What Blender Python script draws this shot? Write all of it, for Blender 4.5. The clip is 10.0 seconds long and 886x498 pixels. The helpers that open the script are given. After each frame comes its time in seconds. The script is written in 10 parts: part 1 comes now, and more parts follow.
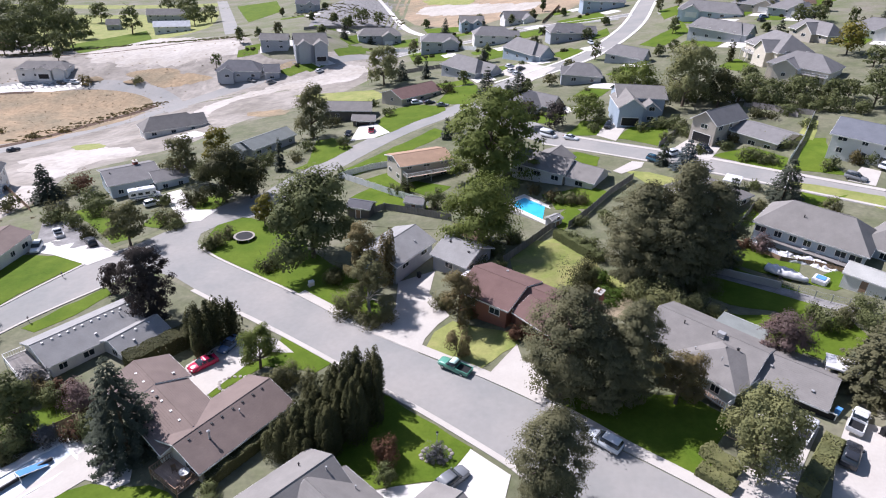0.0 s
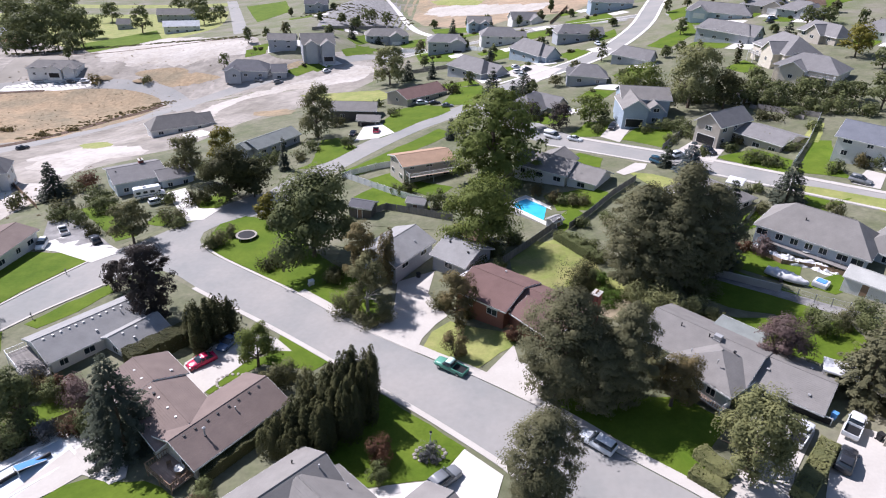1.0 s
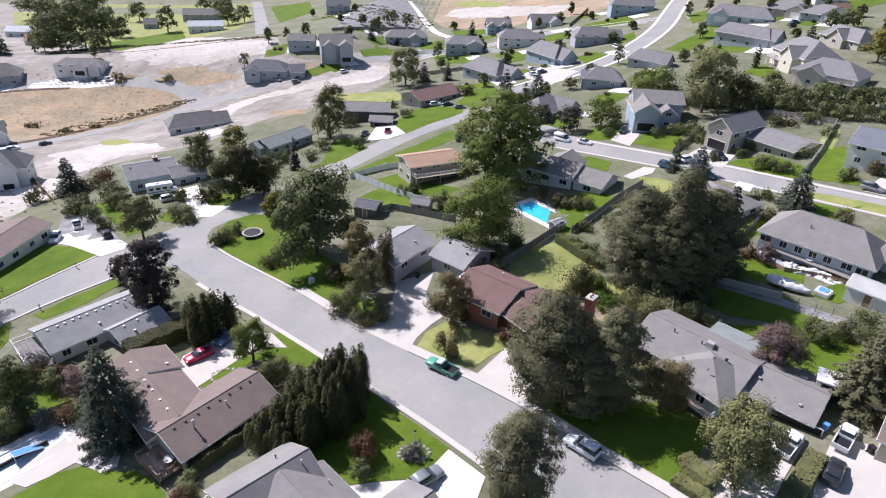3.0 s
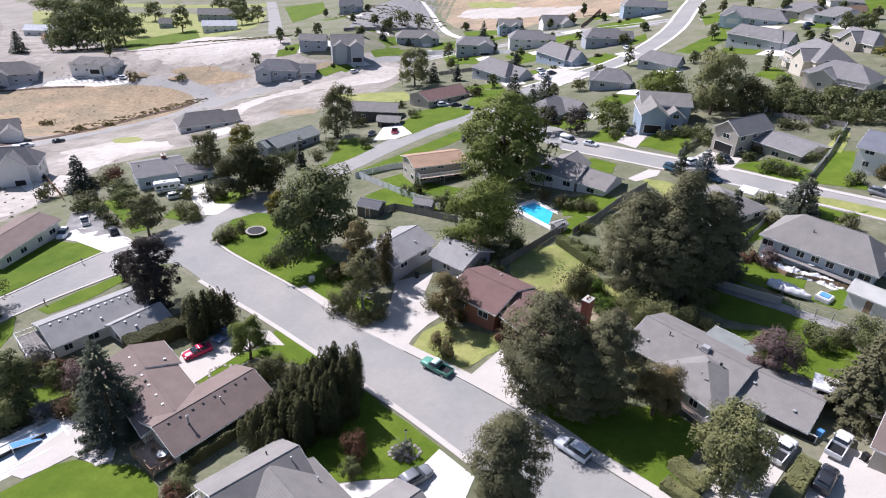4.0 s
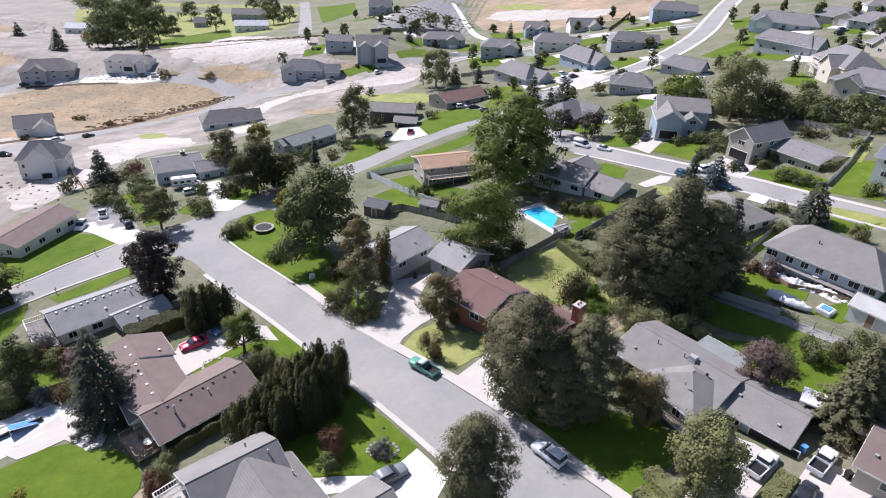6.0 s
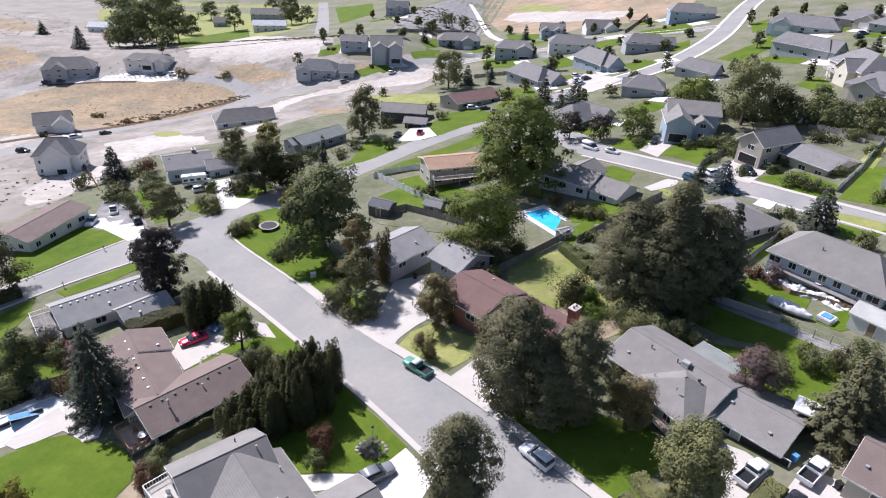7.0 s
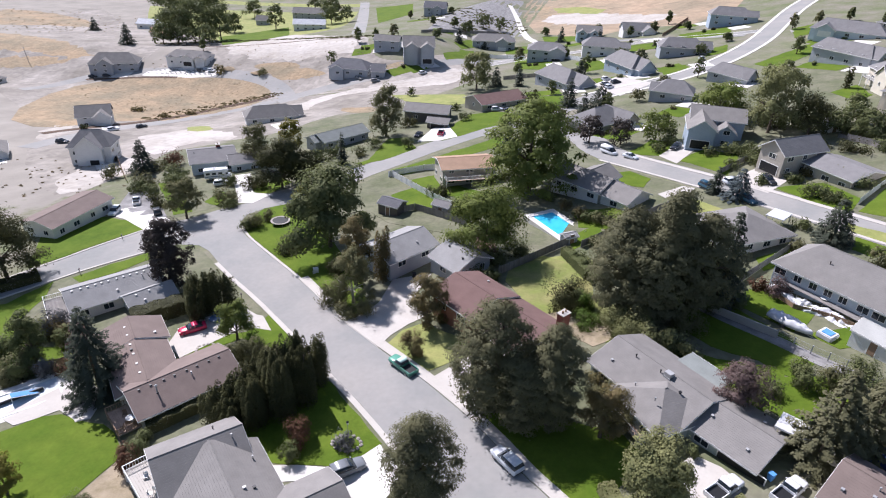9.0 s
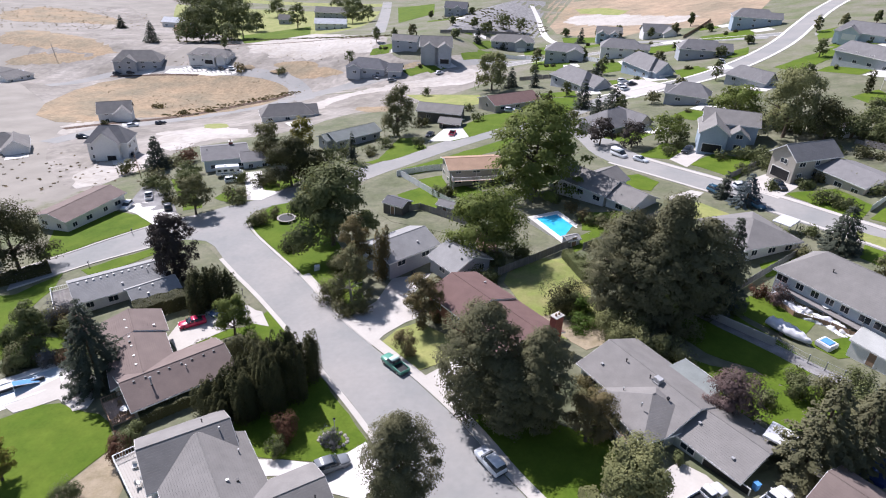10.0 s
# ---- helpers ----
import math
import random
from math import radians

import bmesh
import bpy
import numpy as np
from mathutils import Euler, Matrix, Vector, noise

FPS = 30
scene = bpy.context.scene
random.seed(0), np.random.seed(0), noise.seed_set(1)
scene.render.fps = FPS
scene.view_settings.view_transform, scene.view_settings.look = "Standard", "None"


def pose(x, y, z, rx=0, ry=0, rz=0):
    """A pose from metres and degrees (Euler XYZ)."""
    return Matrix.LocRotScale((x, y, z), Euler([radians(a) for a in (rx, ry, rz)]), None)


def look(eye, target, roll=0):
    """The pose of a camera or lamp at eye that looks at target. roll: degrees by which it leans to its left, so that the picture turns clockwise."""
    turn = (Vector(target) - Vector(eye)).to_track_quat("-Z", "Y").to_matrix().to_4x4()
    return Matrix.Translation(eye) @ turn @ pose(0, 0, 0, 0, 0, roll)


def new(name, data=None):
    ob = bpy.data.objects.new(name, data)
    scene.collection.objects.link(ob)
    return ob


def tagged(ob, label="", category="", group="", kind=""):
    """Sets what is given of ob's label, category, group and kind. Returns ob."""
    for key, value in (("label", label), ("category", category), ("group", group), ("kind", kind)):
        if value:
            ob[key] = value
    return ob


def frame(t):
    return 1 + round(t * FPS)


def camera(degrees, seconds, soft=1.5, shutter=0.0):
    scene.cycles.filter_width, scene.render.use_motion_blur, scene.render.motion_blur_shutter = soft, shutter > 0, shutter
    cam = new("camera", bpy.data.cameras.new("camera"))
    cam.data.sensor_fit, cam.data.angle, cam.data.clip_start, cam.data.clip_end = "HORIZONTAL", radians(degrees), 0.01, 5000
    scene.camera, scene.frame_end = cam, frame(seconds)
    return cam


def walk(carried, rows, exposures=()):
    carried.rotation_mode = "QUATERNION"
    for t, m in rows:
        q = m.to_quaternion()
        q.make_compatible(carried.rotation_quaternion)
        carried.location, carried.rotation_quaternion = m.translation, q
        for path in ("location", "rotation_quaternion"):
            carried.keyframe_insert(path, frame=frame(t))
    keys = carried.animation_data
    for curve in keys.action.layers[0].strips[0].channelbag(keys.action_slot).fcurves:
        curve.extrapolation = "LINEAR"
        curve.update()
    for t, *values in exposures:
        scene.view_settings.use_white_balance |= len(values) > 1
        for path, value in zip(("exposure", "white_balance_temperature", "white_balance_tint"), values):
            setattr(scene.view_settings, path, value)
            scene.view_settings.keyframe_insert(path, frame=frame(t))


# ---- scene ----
cam = camera(71.3, 10.0, soft=1.1)
METRES, EYE, TILT, LEAN, TURN = 27.5, 56.1, -29.3, -2.0, 0.0
ROWS = [
    (0.0, 0.0, 0.0, 0.0, 0.0, 0.0, -0.0),
    (0.5, 0.0274, -0.0035, -0.0004, 0.39, 0.02, -0.22),
    (1.0, 0.0568, -0.007, -0.0006, 0.78, 0.03, -0.45),
    (1.5, 0.0888, -0.0101, -0.0008, 1.22, 0.06, -0.7),
    (2.0, 0.1234, -0.0129, -0.0007, 1.71, 0.07, -0.98),
    (2.5, 0.1608, -0.0156, -0.0003, 2.23, 0.1, -1.26),
    (4.0, 0.2843, -0.0211, 0.0018, 3.96, 0.12, -2.25),
    (4.5, 0.3311, -0.022, 0.0038, 4.59, 0.11, -2.59),
    (5.0, 0.3764, -0.0222, 0.0059, 5.21, 0.1, -2.94),
    (5.5, 0.4308, -0.0215, 0.0086, 5.96, 0.1, -3.36),
    (7.0, 0.5993, -0.0149, 0.0217, 8.35, 0.03, -4.7),
    (7.5, 0.6556, -0.0101, 0.0266, 9.19, -0.01, -5.16),
    (8.0, 0.7225, -0.0026, 0.0323, 10.13, -0.08, -5.68),
    (8.5, 0.7867, 0.0058, 0.0388, 11.06, -0.19, -6.19),
    (9.0, 0.8534, 0.0156, 0.0457, 12.0, -0.28, -6.7),
    (9.5, 0.9217, 0.0269, 0.0549, 12.98, -0.43, -7.24),
    (10.0, 0.9919, 0.0399, 0.0642, 14.0, -0.53, -7.79),
]
walk(cam, [(t, pose(0, 0, EYE, TILT, LEAN, TURN) @ pose(METRES * x, METRES * y, METRES * z, 90 + pitch, roll, yaw)) for t, x, y, z, yaw, pitch, roll in ROWS], exposures=[(0.0, 0.44, 6150, 19.5), (10.0, 0.43, 6150, 18.5)])

# ---- light ----
SUN_AZ, SUN_EL = 144.0, 46.0  # direction of the sun, degrees from +x towards +y, and its height
world = bpy.data.worlds.new("sky")
world.use_nodes = True
scene.world = world
wn, wl = world.node_tree.nodes, world.node_tree.links
sky = wn.new("ShaderNodeTexSky")
sky.sky_type, sky.sun_disc = "NISHITA", False
sky.sun_elevation, sky.sun_rotation = radians(SUN_EL), radians(90 - SUN_AZ)
sky.dust_density = 0.6
wl.new(sky.outputs[0], wn["Background"].inputs[0])
wn["Background"].inputs[1].default_value = 0.088
sun = new("sun", bpy.data.lights.new("sun", "SUN"))
sun.data.energy, sun.data.angle, sun.data.color = 5.7, radians(0.55), (1.0, 0.97, 0.96)
sun_way = Vector((math.cos(radians(SUN_AZ)) * math.cos(radians(SUN_EL)), math.sin(radians(SUN_AZ)) * math.cos(radians(SUN_EL)), math.sin(radians(SUN_EL))))
sun.matrix_world = look(sun_way * 300, (0, 0, 0))


# ---- materials ----
def material(name, base, rough=0.8, metal=0.0, vary=0.25, scale=1.0, grain=25.0, bump=0.0, second=None, island=0.0, obj=0.0, through_light=0.0, spec=0.3, mid=0.0, mid_scale=0.25):
    """A surface whose colour wanders at two scales (about 1/scale and 1/grain metres), with fine relief."""
    m = bpy.data.materials.new(name)
    m.use_nodes = True
    n, l = m.node_tree.nodes, m.node_tree.links
    b = n["Principled BSDF"]
    b.inputs["Roughness"].default_value, b.inputs["Metallic"].default_value = rough, metal
    b.inputs["Specular IOR Level"].default_value = spec
    geo, info, tex = n.new("ShaderNodeNewGeometry"), n.new("ShaderNodeObjectInfo"), n.new("ShaderNodeTexCoord")
    big, fine = n.new("ShaderNodeTexNoise"), n.new("ShaderNodeTexNoise")
    big.inputs["Scale"].default_value, fine.inputs["Scale"].default_value = scale, grain
    big.inputs["Detail"].default_value, fine.inputs["Detail"].default_value = 5, 3
    big.inputs["Roughness"].default_value = 0.6
    for q in (big, fine):
        l.new(geo.outputs["Position"], q.inputs["Vector"])

    def math_node(op, a, c):
        q = n.new("ShaderNodeMath")
        q.operation = op
        for k, v in enumerate((a, c)):
            if isinstance(v, (int, float)):
                q.inputs[k].default_value = v
            else:
                l.new(v, q.inputs[k])
        return q.outputs[0]

    stretch = n.new("ShaderNodeMapRange")
    stretch.inputs["From Min"].default_value, stretch.inputs["From Max"].default_value = 0.32, 0.68
    l.new(big.outputs[0], stretch.inputs["Value"])
    mix = n.new("ShaderNodeMix")
    mix.data_type = "RGBA"
    other = second if second else [c * (1 - vary) for c in base]
    mix.inputs["A"].default_value, mix.inputs["B"].default_value = (*base, 1), (*other, 1)
    l.new(stretch.outputs[0], mix.inputs["Factor"])
    val = math_node("ADD", math_node("MULTIPLY", fine.outputs[0], vary), 1 - vary / 2)
    if mid:
        tex3 = n.new("ShaderNodeTexNoise")
        tex3.inputs["Scale"].default_value, tex3.inputs["Detail"].default_value = mid_scale, 4
        tex3.inputs["Distortion"].default_value = 1.2
        l.new(geo.outputs["Position"], tex3.inputs["Vector"])
        val = math_node("ADD", val, math_node("MULTIPLY", math_node("SUBTRACT", tex3.outputs[0], 0.5), mid))
    if island:
        val = math_node("ADD", val, math_node("MULTIPLY", math_node("SUBTRACT", geo.outputs["Random Per Island"], 0.5), island))
    if obj:
        val = math_node("ADD", val, math_node("MULTIPLY", math_node("SUBTRACT", info.outputs["Random"], 0.5), obj))
    hsv = n.new("ShaderNodeHueSaturation")
    l.new(mix.outputs["Result"], hsv.inputs["Color"])
    l.new(val, hsv.inputs["Value"])
    l.new(hsv.outputs[0], b.inputs["Base Color"])
    if bump:
        bp = n.new("ShaderNodeBump")
        bp.inputs["Strength"].default_value, bp.inputs["Distance"].default_value = 0.6, bump
        l.new(fine.outputs[0], bp.inputs["Height"])
        l.new(bp.outputs[0], b.inputs["Normal"])
    if through_light:
        tr, ms = n.new("ShaderNodeBsdfTranslucent"), n.new("ShaderNodeMixShader")
        l.new(hsv.outputs[0], tr.inputs["Color"])
        ms.inputs[0].default_value = through_light
        l.new(b.outputs[0], ms.inputs[1])
        l.new(tr.outputs[0], ms.inputs[2])
        l.new(ms.outputs[0], n["Material Output"].inputs[0])
    return m


def striped(m, axis, period, depth, dark=0.75, soft=0.12):
    """Adds courses (shingles, boards) along one axis of the object's own space: a thin dark joint and a step of relief."""
    n, l = m.node_tree.nodes, m.node_tree.links
    tex, sep = n.new("ShaderNodeTexCoord"), n.new("ShaderNodeSeparateXYZ")
    l.new(tex.outputs["Object"], sep.inputs[0])
    mul, fr, cut = n.new("ShaderNodeMath"), n.new("ShaderNodeMath"), n.new("ShaderNodeMapRange")
    mul.operation, fr.operation = "MULTIPLY", "FRACT"
    mul.inputs[1].default_value = 1 / period
    l.new(sep.outputs[axis], mul.inputs[0])
    l.new(mul.outputs[0], fr.inputs[0])
    l.new(fr.outputs[0], cut.inputs[0])
    cut.inputs["From Max"].default_value = soft
    cut.inputs["To Min"].default_value = dark
    hsv = [q for q in n if q.type == "HUE_SAT"][0]
    mm = n.new("ShaderNodeMath")
    mm.operation = "MULTIPLY"
    src = hsv.inputs["Value"].links[0].from_socket
    l.new(src, mm.inputs[0])
    l.new(cut.outputs[0], mm.inputs[1])
    l.new(mm.outputs[0], hsv.inputs["Value"])
    bp = n.new("ShaderNodeBump")
    bp.inputs["Distance"].default_value = depth
    l.new(fr.outputs[0], bp.inputs["Height"])
    l.new(bp.outputs[0], n["Principled BSDF"].inputs["Normal"])
    return m


M = {}
M["soil"] = material("yard_soil", (0.205, 0.185, 0.145), 0.95, vary=0.5, scale=0.07, grain=1.3, second=(0.115, 0.135, 0.058), bump=0.1, mid=0.5, mid_scale=0.3)
M["sand"] = material("pale_dirt", (0.33, 0.299, 0.264), 0.95, vary=0.5, scale=0.045, grain=0.5, second=(0.19, 0.17, 0.142), bump=0.08, mid=0.9, mid_scale=0.16)
M["whitesand"] = material("graded_dirt", (0.45, 0.418, 0.38), 0.95, vary=0.4, scale=0.05, grain=0.6, second=(0.34, 0.305, 0.26), bump=0.06, mid=0.6, mid_scale=0.2)
M["weeds"] = material("dry_weeds", (0.33, 0.238, 0.145), 0.95, vary=0.6, scale=0.06, grain=0.7, second=(0.2, 0.168, 0.11), bump=0.12, mid=0.8, mid_scale=0.3)
M["hill"] = material("hill_soil", (0.36, 0.262, 0.175), 0.95, vary=0.5, scale=0.03, grain=0.4, second=(0.22, 0.18, 0.12), bump=0.1, mid=0.9, mid_scale=0.09)
M["turf"] = material("lawn_turf", (0.106, 0.15, 0.017), 0.9, vary=0.35, scale=0.16, grain=2.5, second=(0.066, 0.112, 0.01), bump=0.06, spec=0.1, mid=0.35, mid_scale=0.5)
M["dryturf"] = material("dry_turf", (0.275, 0.27, 0.095), 0.9, vary=0.35, scale=0.2, grain=2.5, second=(0.17, 0.205, 0.05), bump=0.06, mid=0.5, mid_scale=0.5)
# extra blue in the yard colours stands in for distant haze
M["yard"] = material("yard_turf", (0.172, 0.166, 0.112), 0.92, vary=0.45, scale=0.12, grain=1.6, second=(0.1, 0.112, 0.056), bump=0.08, mid=0.7, mid_scale=0.35)
M["asphalt"] = material("old_asphalt", (0.29, 0.275, 0.255), 0.9, vary=0.2, scale=0.09, grain=1.2, second=(0.225, 0.226, 0.215), bump=0.01)
M["concrete"] = material("concrete", (0.46, 0.432, 0.39), 0.85, vary=0.16, scale=0.3, grain=3.0, second=(0.42, 0.39, 0.35), bump=0.01)
M["bright"] = material("new_concrete", (0.62, 0.595, 0.55), 0.85, vary=0.12, scale=0.3, grain=3.0, second=(0.53, 0.505, 0.465))
M["gravel"] = material("grey_gravel", (0.3, 0.29, 0.28), 0.95, vary=0.5, scale=0.4, grain=4.0, bump=0.06)
M["backlawn"] = material("patchy_back_lawn", (0.15, 0.19, 0.04), 0.9, vary=0.35, scale=0.2, grain=2.5, second=(0.22, 0.205, 0.08), bump=0.06, mid=0.6, mid_scale=0.4)
M["tanbed"] = material("tan_bare_soil", (0.33, 0.27, 0.19), 0.95, vary=0.35, scale=0.5, grain=5.0, second=(0.22, 0.18, 0.11), bump=0.05, mid=0.4, mid_scale=0.6)
M["bark_bed"] = material("bark_mulch", (0.12, 0.075, 0.05), 0.95, vary=0.5, scale=0.6, grain=6.0, bump=0.06)
M["water"] = material("pool_water", (0.03, 0.42, 0.66), 0.3, vary=0.08, scale=0.5, grain=1.5, second=(0.06, 0.5, 0.73), spec=0.3)
M["cover"] = material("pool_cover", (0.55, 0.62, 0.66), 0.5, vary=0.2, scale=0.3, grain=1.0)
# tan is greyed towards blue, which puts far haze into the shingles
for key, col in {"grey": (0.23, 0.217, 0.202), "darkgrey": (0.135, 0.135, 0.145), "tan": (0.218, 0.21, 0.206), "brown": (0.205, 0.158, 0.138), "redbrown": (0.175, 0.108, 0.095), "orange": (0.42, 0.28, 0.19), "green": (0.24, 0.26, 0.245), "blue": (0.17, 0.18, 0.205), "metal": (0.6, 0.61, 0.62), "pale": (0.46, 0.46, 0.43), "lightgrey": (0.31, 0.305, 0.295)}.items():
    M["roof_" + key] = striped(material("shingles_" + key, col, 0.9, vary=0.18, scale=0.5, grain=5.0, obj=0.08), 1, 0.28, 0.02, 0.92, 0.2)
for key, col in {"white": (0.72, 0.71, 0.68), "cream": (0.6, 0.55, 0.46), "blue": (0.33, 0.4, 0.47), "greyw": (0.38, 0.4, 0.43), "beige": (0.44, 0.4, 0.34), "brick": (0.3, 0.13, 0.09), "darkw": (0.12, 0.11, 0.1), "sage": (0.4, 0.45, 0.42), "paleblue": (0.5, 0.57, 0.62)}.items():
    M["wall_" + key] = striped(material("siding_" + key, col, 0.75, vary=0.1, scale=0.4, grain=4.0, obj=0.05), 2, 0.2, 0.012, 0.8, 0.15)
M["trim"] = material("white_trim", (0.75, 0.74, 0.71), 0.6, vary=0.08)
M["glass"] = material("window_glass", (0.03, 0.04, 0.05), 0.06, vary=0.3, scale=0.3, spec=0.6)
M["wood"] = material("cedar_boards", (0.3, 0.2, 0.13), 0.85, vary=0.3, scale=0.6, grain=6.0, obj=0.25)
M["oldwood"] = material("weathered_wood", (0.27, 0.25, 0.235), 0.9, vary=0.3, scale=0.6, grain=6.0, obj=0.25)
M["vinyl"] = material("white_vinyl", (0.74, 0.74, 0.73), 0.5, vary=0.06)
M["deck"] = material("deck_boards", (0.48, 0.35, 0.27), 0.85, vary=0.3, scale=0.8, grain=6.0, obj=0.2)
M["metal"] = material("galvanised", (0.42, 0.42, 0.42), 0.6, metal=0.3, vary=0.15)
M["black"] = material("black_plastic", (0.02, 0.02, 0.022), 0.5, vary=0.2)
M["rubber"] = material("tyre_rubber", (0.025, 0.025, 0.026), 0.85, vary=0.2)
M["chrome"] = material("wheel_alloy", (0.6, 0.6, 0.6), 0.3, metal=0.9, vary=0.1)
M["lamp"] = material("lamp_lens", (0.75, 0.75, 0.72), 0.15, vary=0.05)
M["redlens"] = material("red_lens", (0.4, 0.02, 0.02), 0.2, vary=0.1)
M["tarp"] = material("white_tarp", (0.64, 0.64, 0.65), 0.5, vary=0.15, scale=0.8)
M["bluecloth"] = material("blue_cloth", (0.1, 0.3, 0.62), 0.7, vary=0.15)
M["navy"] = material("navy_cover", (0.02, 0.04, 0.13), 0.5, vary=0.2, scale=0.8)
M["stone"] = material("field_stone", (0.36, 0.33, 0.29), 0.9, vary=0.35, scale=1.0, grain=4.0, obj=0.4)
M["bricks"] = striped(material("red_bricks", (0.32, 0.105, 0.075), 0.85, vary=0.25, scale=2.0, grain=9.0), 2, 0.075, 0.006, 0.7, 0.15)
M["trunk"] = material("bark", (0.13, 0.1, 0.075), 0.95, vary=0.4, scale=2.0, grain=12.0, bump=0.03)
M["pale_trunk"] = material("pale_bark", (0.5, 0.46, 0.4), 0.9, vary=0.35, scale=2.0, grain=9.0)
for key, (c1, c2) in {"leaf": ((0.152, 0.166, 0.07), (0.105, 0.122, 0.05)), "fresh": ((0.175, 0.205, 0.055), (0.115, 0.145, 0.036)), "olive": ((0.175, 0.168, 0.082), (0.12, 0.12, 0.056)), "pale": ((0.25, 0.25, 0.11), (0.17, 0.18, 0.08)), "pine": ((0.17, 0.163, 0.088), (0.112, 0.112, 0.062)), "dryweed": ((0.3, 0.24, 0.15), (0.22, 0.18, 0.1)), "spruce": ((0.092, 0.104, 0.074), (0.064, 0.076, 0.054)), "bluespruce": ((0.1, 0.125, 0.125), (0.07, 0.09, 0.095)), "cypress": ((0.098, 0.096, 0.042), (0.058, 0.062, 0.028)), "purple": ((0.075, 0.06, 0.052), (0.05, 0.044, 0.038)), "autumn": ((0.2, 0.155, 0.075), (0.14, 0.125, 0.055)), "rust": ((0.15, 0.075, 0.045), (0.12, 0.07, 0.045)), "yellow": ((0.22, 0.19, 0.04), (0.16, 0.15, 0.035)), "mauve": ((0.185, 0.125, 0.115), (0.13, 0.1, 0.09)), "grass": ((0.1, 0.15, 0.03), (0.07, 0.12, 0.02)), "lavender": ((0.16, 0.16, 0.16), (0.12, 0.12, 0.12))}.items():
    M[key] = material("foliage_" + key, c1, 0.6, vary=0.14, scale=0.4, grain=2.0, second=c2, island=0.12, through_light=0.27, obj=0.15, spec=0.08)
PAINT = {}
for key, col in {"white": (0.75, 0.76, 0.77), "silver": (0.62, 0.65, 0.68), "red": (0.52, 0.02, 0.075), "green": (0.1, 0.3, 0.22), "dark": (0.03, 0.033, 0.04), "blue": (0.08, 0.13, 0.22), "grey": (0.2, 0.21, 0.22), "mint": (0.55, 0.72, 0.64), "teal": (0.03, 0.09, 0.14)}.items():
    PAINT[key] = material("paint_" + key, col, 0.25, vary=0.05, spec=0.6)


def blend_ground(m, other):
    """Bare dirt beyond a wandering line across the west of the land, yard soil on this side of it."""
    n, l = m.node_tree.nodes, m.node_tree.links
    hsv = [q for q in n if q.type == "HUE_SAT"][0]
    big = [q for q in n if q.type == "TEX_NOISE"][0]
    sep = n.new("ShaderNodeSeparateXYZ")
    l.new(n["Geometry"].outputs["Position"], sep.inputs[0])

    def op(kind, a, b):
        q = n.new("ShaderNodeMath")
        q.operation = kind
        for k, v in enumerate((a, b)):
            if isinstance(v, (int, float)):
                q.inputs[k].default_value = v
            else:
                l.new(v, q.inputs[k])
        return q.outputs[0]

    y = op("SUBTRACT", sep.outputs[1], 200.0)
    edge = op("ADD", op("ADD", sep.outputs[0], 92.0), op("MULTIPLY", op("MULTIPLY", y, y), 0.0022))
    edge = op("ADD", edge, op("MULTIPLY", op("SUBTRACT", big.outputs[0], 0.5), 60.0))
    ramp = n.new("ShaderNodeMapRange")
    ramp.inputs["From Min"].default_value, ramp.inputs["From Max"].default_value = 3.0, -3.0
    l.new(edge, ramp.inputs["Value"])
    two = n.new("ShaderNodeMix")
    two.data_type = "RGBA"
    l.new(big.outputs[0], two.inputs["Factor"])
    two.inputs["A"].default_value, two.inputs["B"].default_value = (*other[0], 1), (*other[1], 1)
    mix = n.new("ShaderNodeMix")
    mix.data_type = "RGBA"
    l.new(ramp.outputs[0], mix.inputs["Factor"])
    l.new(hsv.outputs[0], mix.inputs["A"])
    l.new(two.outputs["Result"], mix.inputs["B"])
    l.new(mix.outputs["Result"], n["Principled BSDF"].inputs["Base Color"])


blend_ground(M["soil"], ((0.16, 0.145, 0.122), (0.36, 0.328, 0.282)))


# ---- terrain ----
def ease(a):
    a = min(max(a, 0.0), 1.0)
    return a * a * (3 - 2 * a)


def level_off(v, a):
    return v if v < a else a + 1 - math.exp(a - v)


def land(x, y):
    """Height of the ground: the hillside falls towards -x, with a rise in the far corner."""
    u, v = level_off(-level_off(-x / 100, 1.6), 1.2), level_off((y - 80) / 100, 2.6)
    return -1.08 + 10.19 * u + -2.98 * v + 1.42 * u * u + 2.62 * u * v + -0.34 * v * v + 15.92 * ease((y - 265) / 75) * ease((-x - 25) / 60) - 6.0 * math.exp(-((x + 142) / 48) ** 2 - ((y - 240) / 42) ** 2)


# ---- helpers of this scene ----
def part(name, bm, mat, parent=None, label="", smooth=False):
    me = bpy.data.meshes.new(name)
    if smooth:
        for f in bm.faces:
            f.smooth = True
    bm.to_mesh(me)
    bm.free()
    me.materials.append(mat)
    ob = new(name, me)
    if parent:
        ob.parent = parent
    if label:
        ob["label"] = label
    return ob


def share(ob, name, m, parent):
    """Another piece on the same mesh."""
    o = new(name, ob.data)
    o.parent, o.matrix_basis = parent, m
    return o


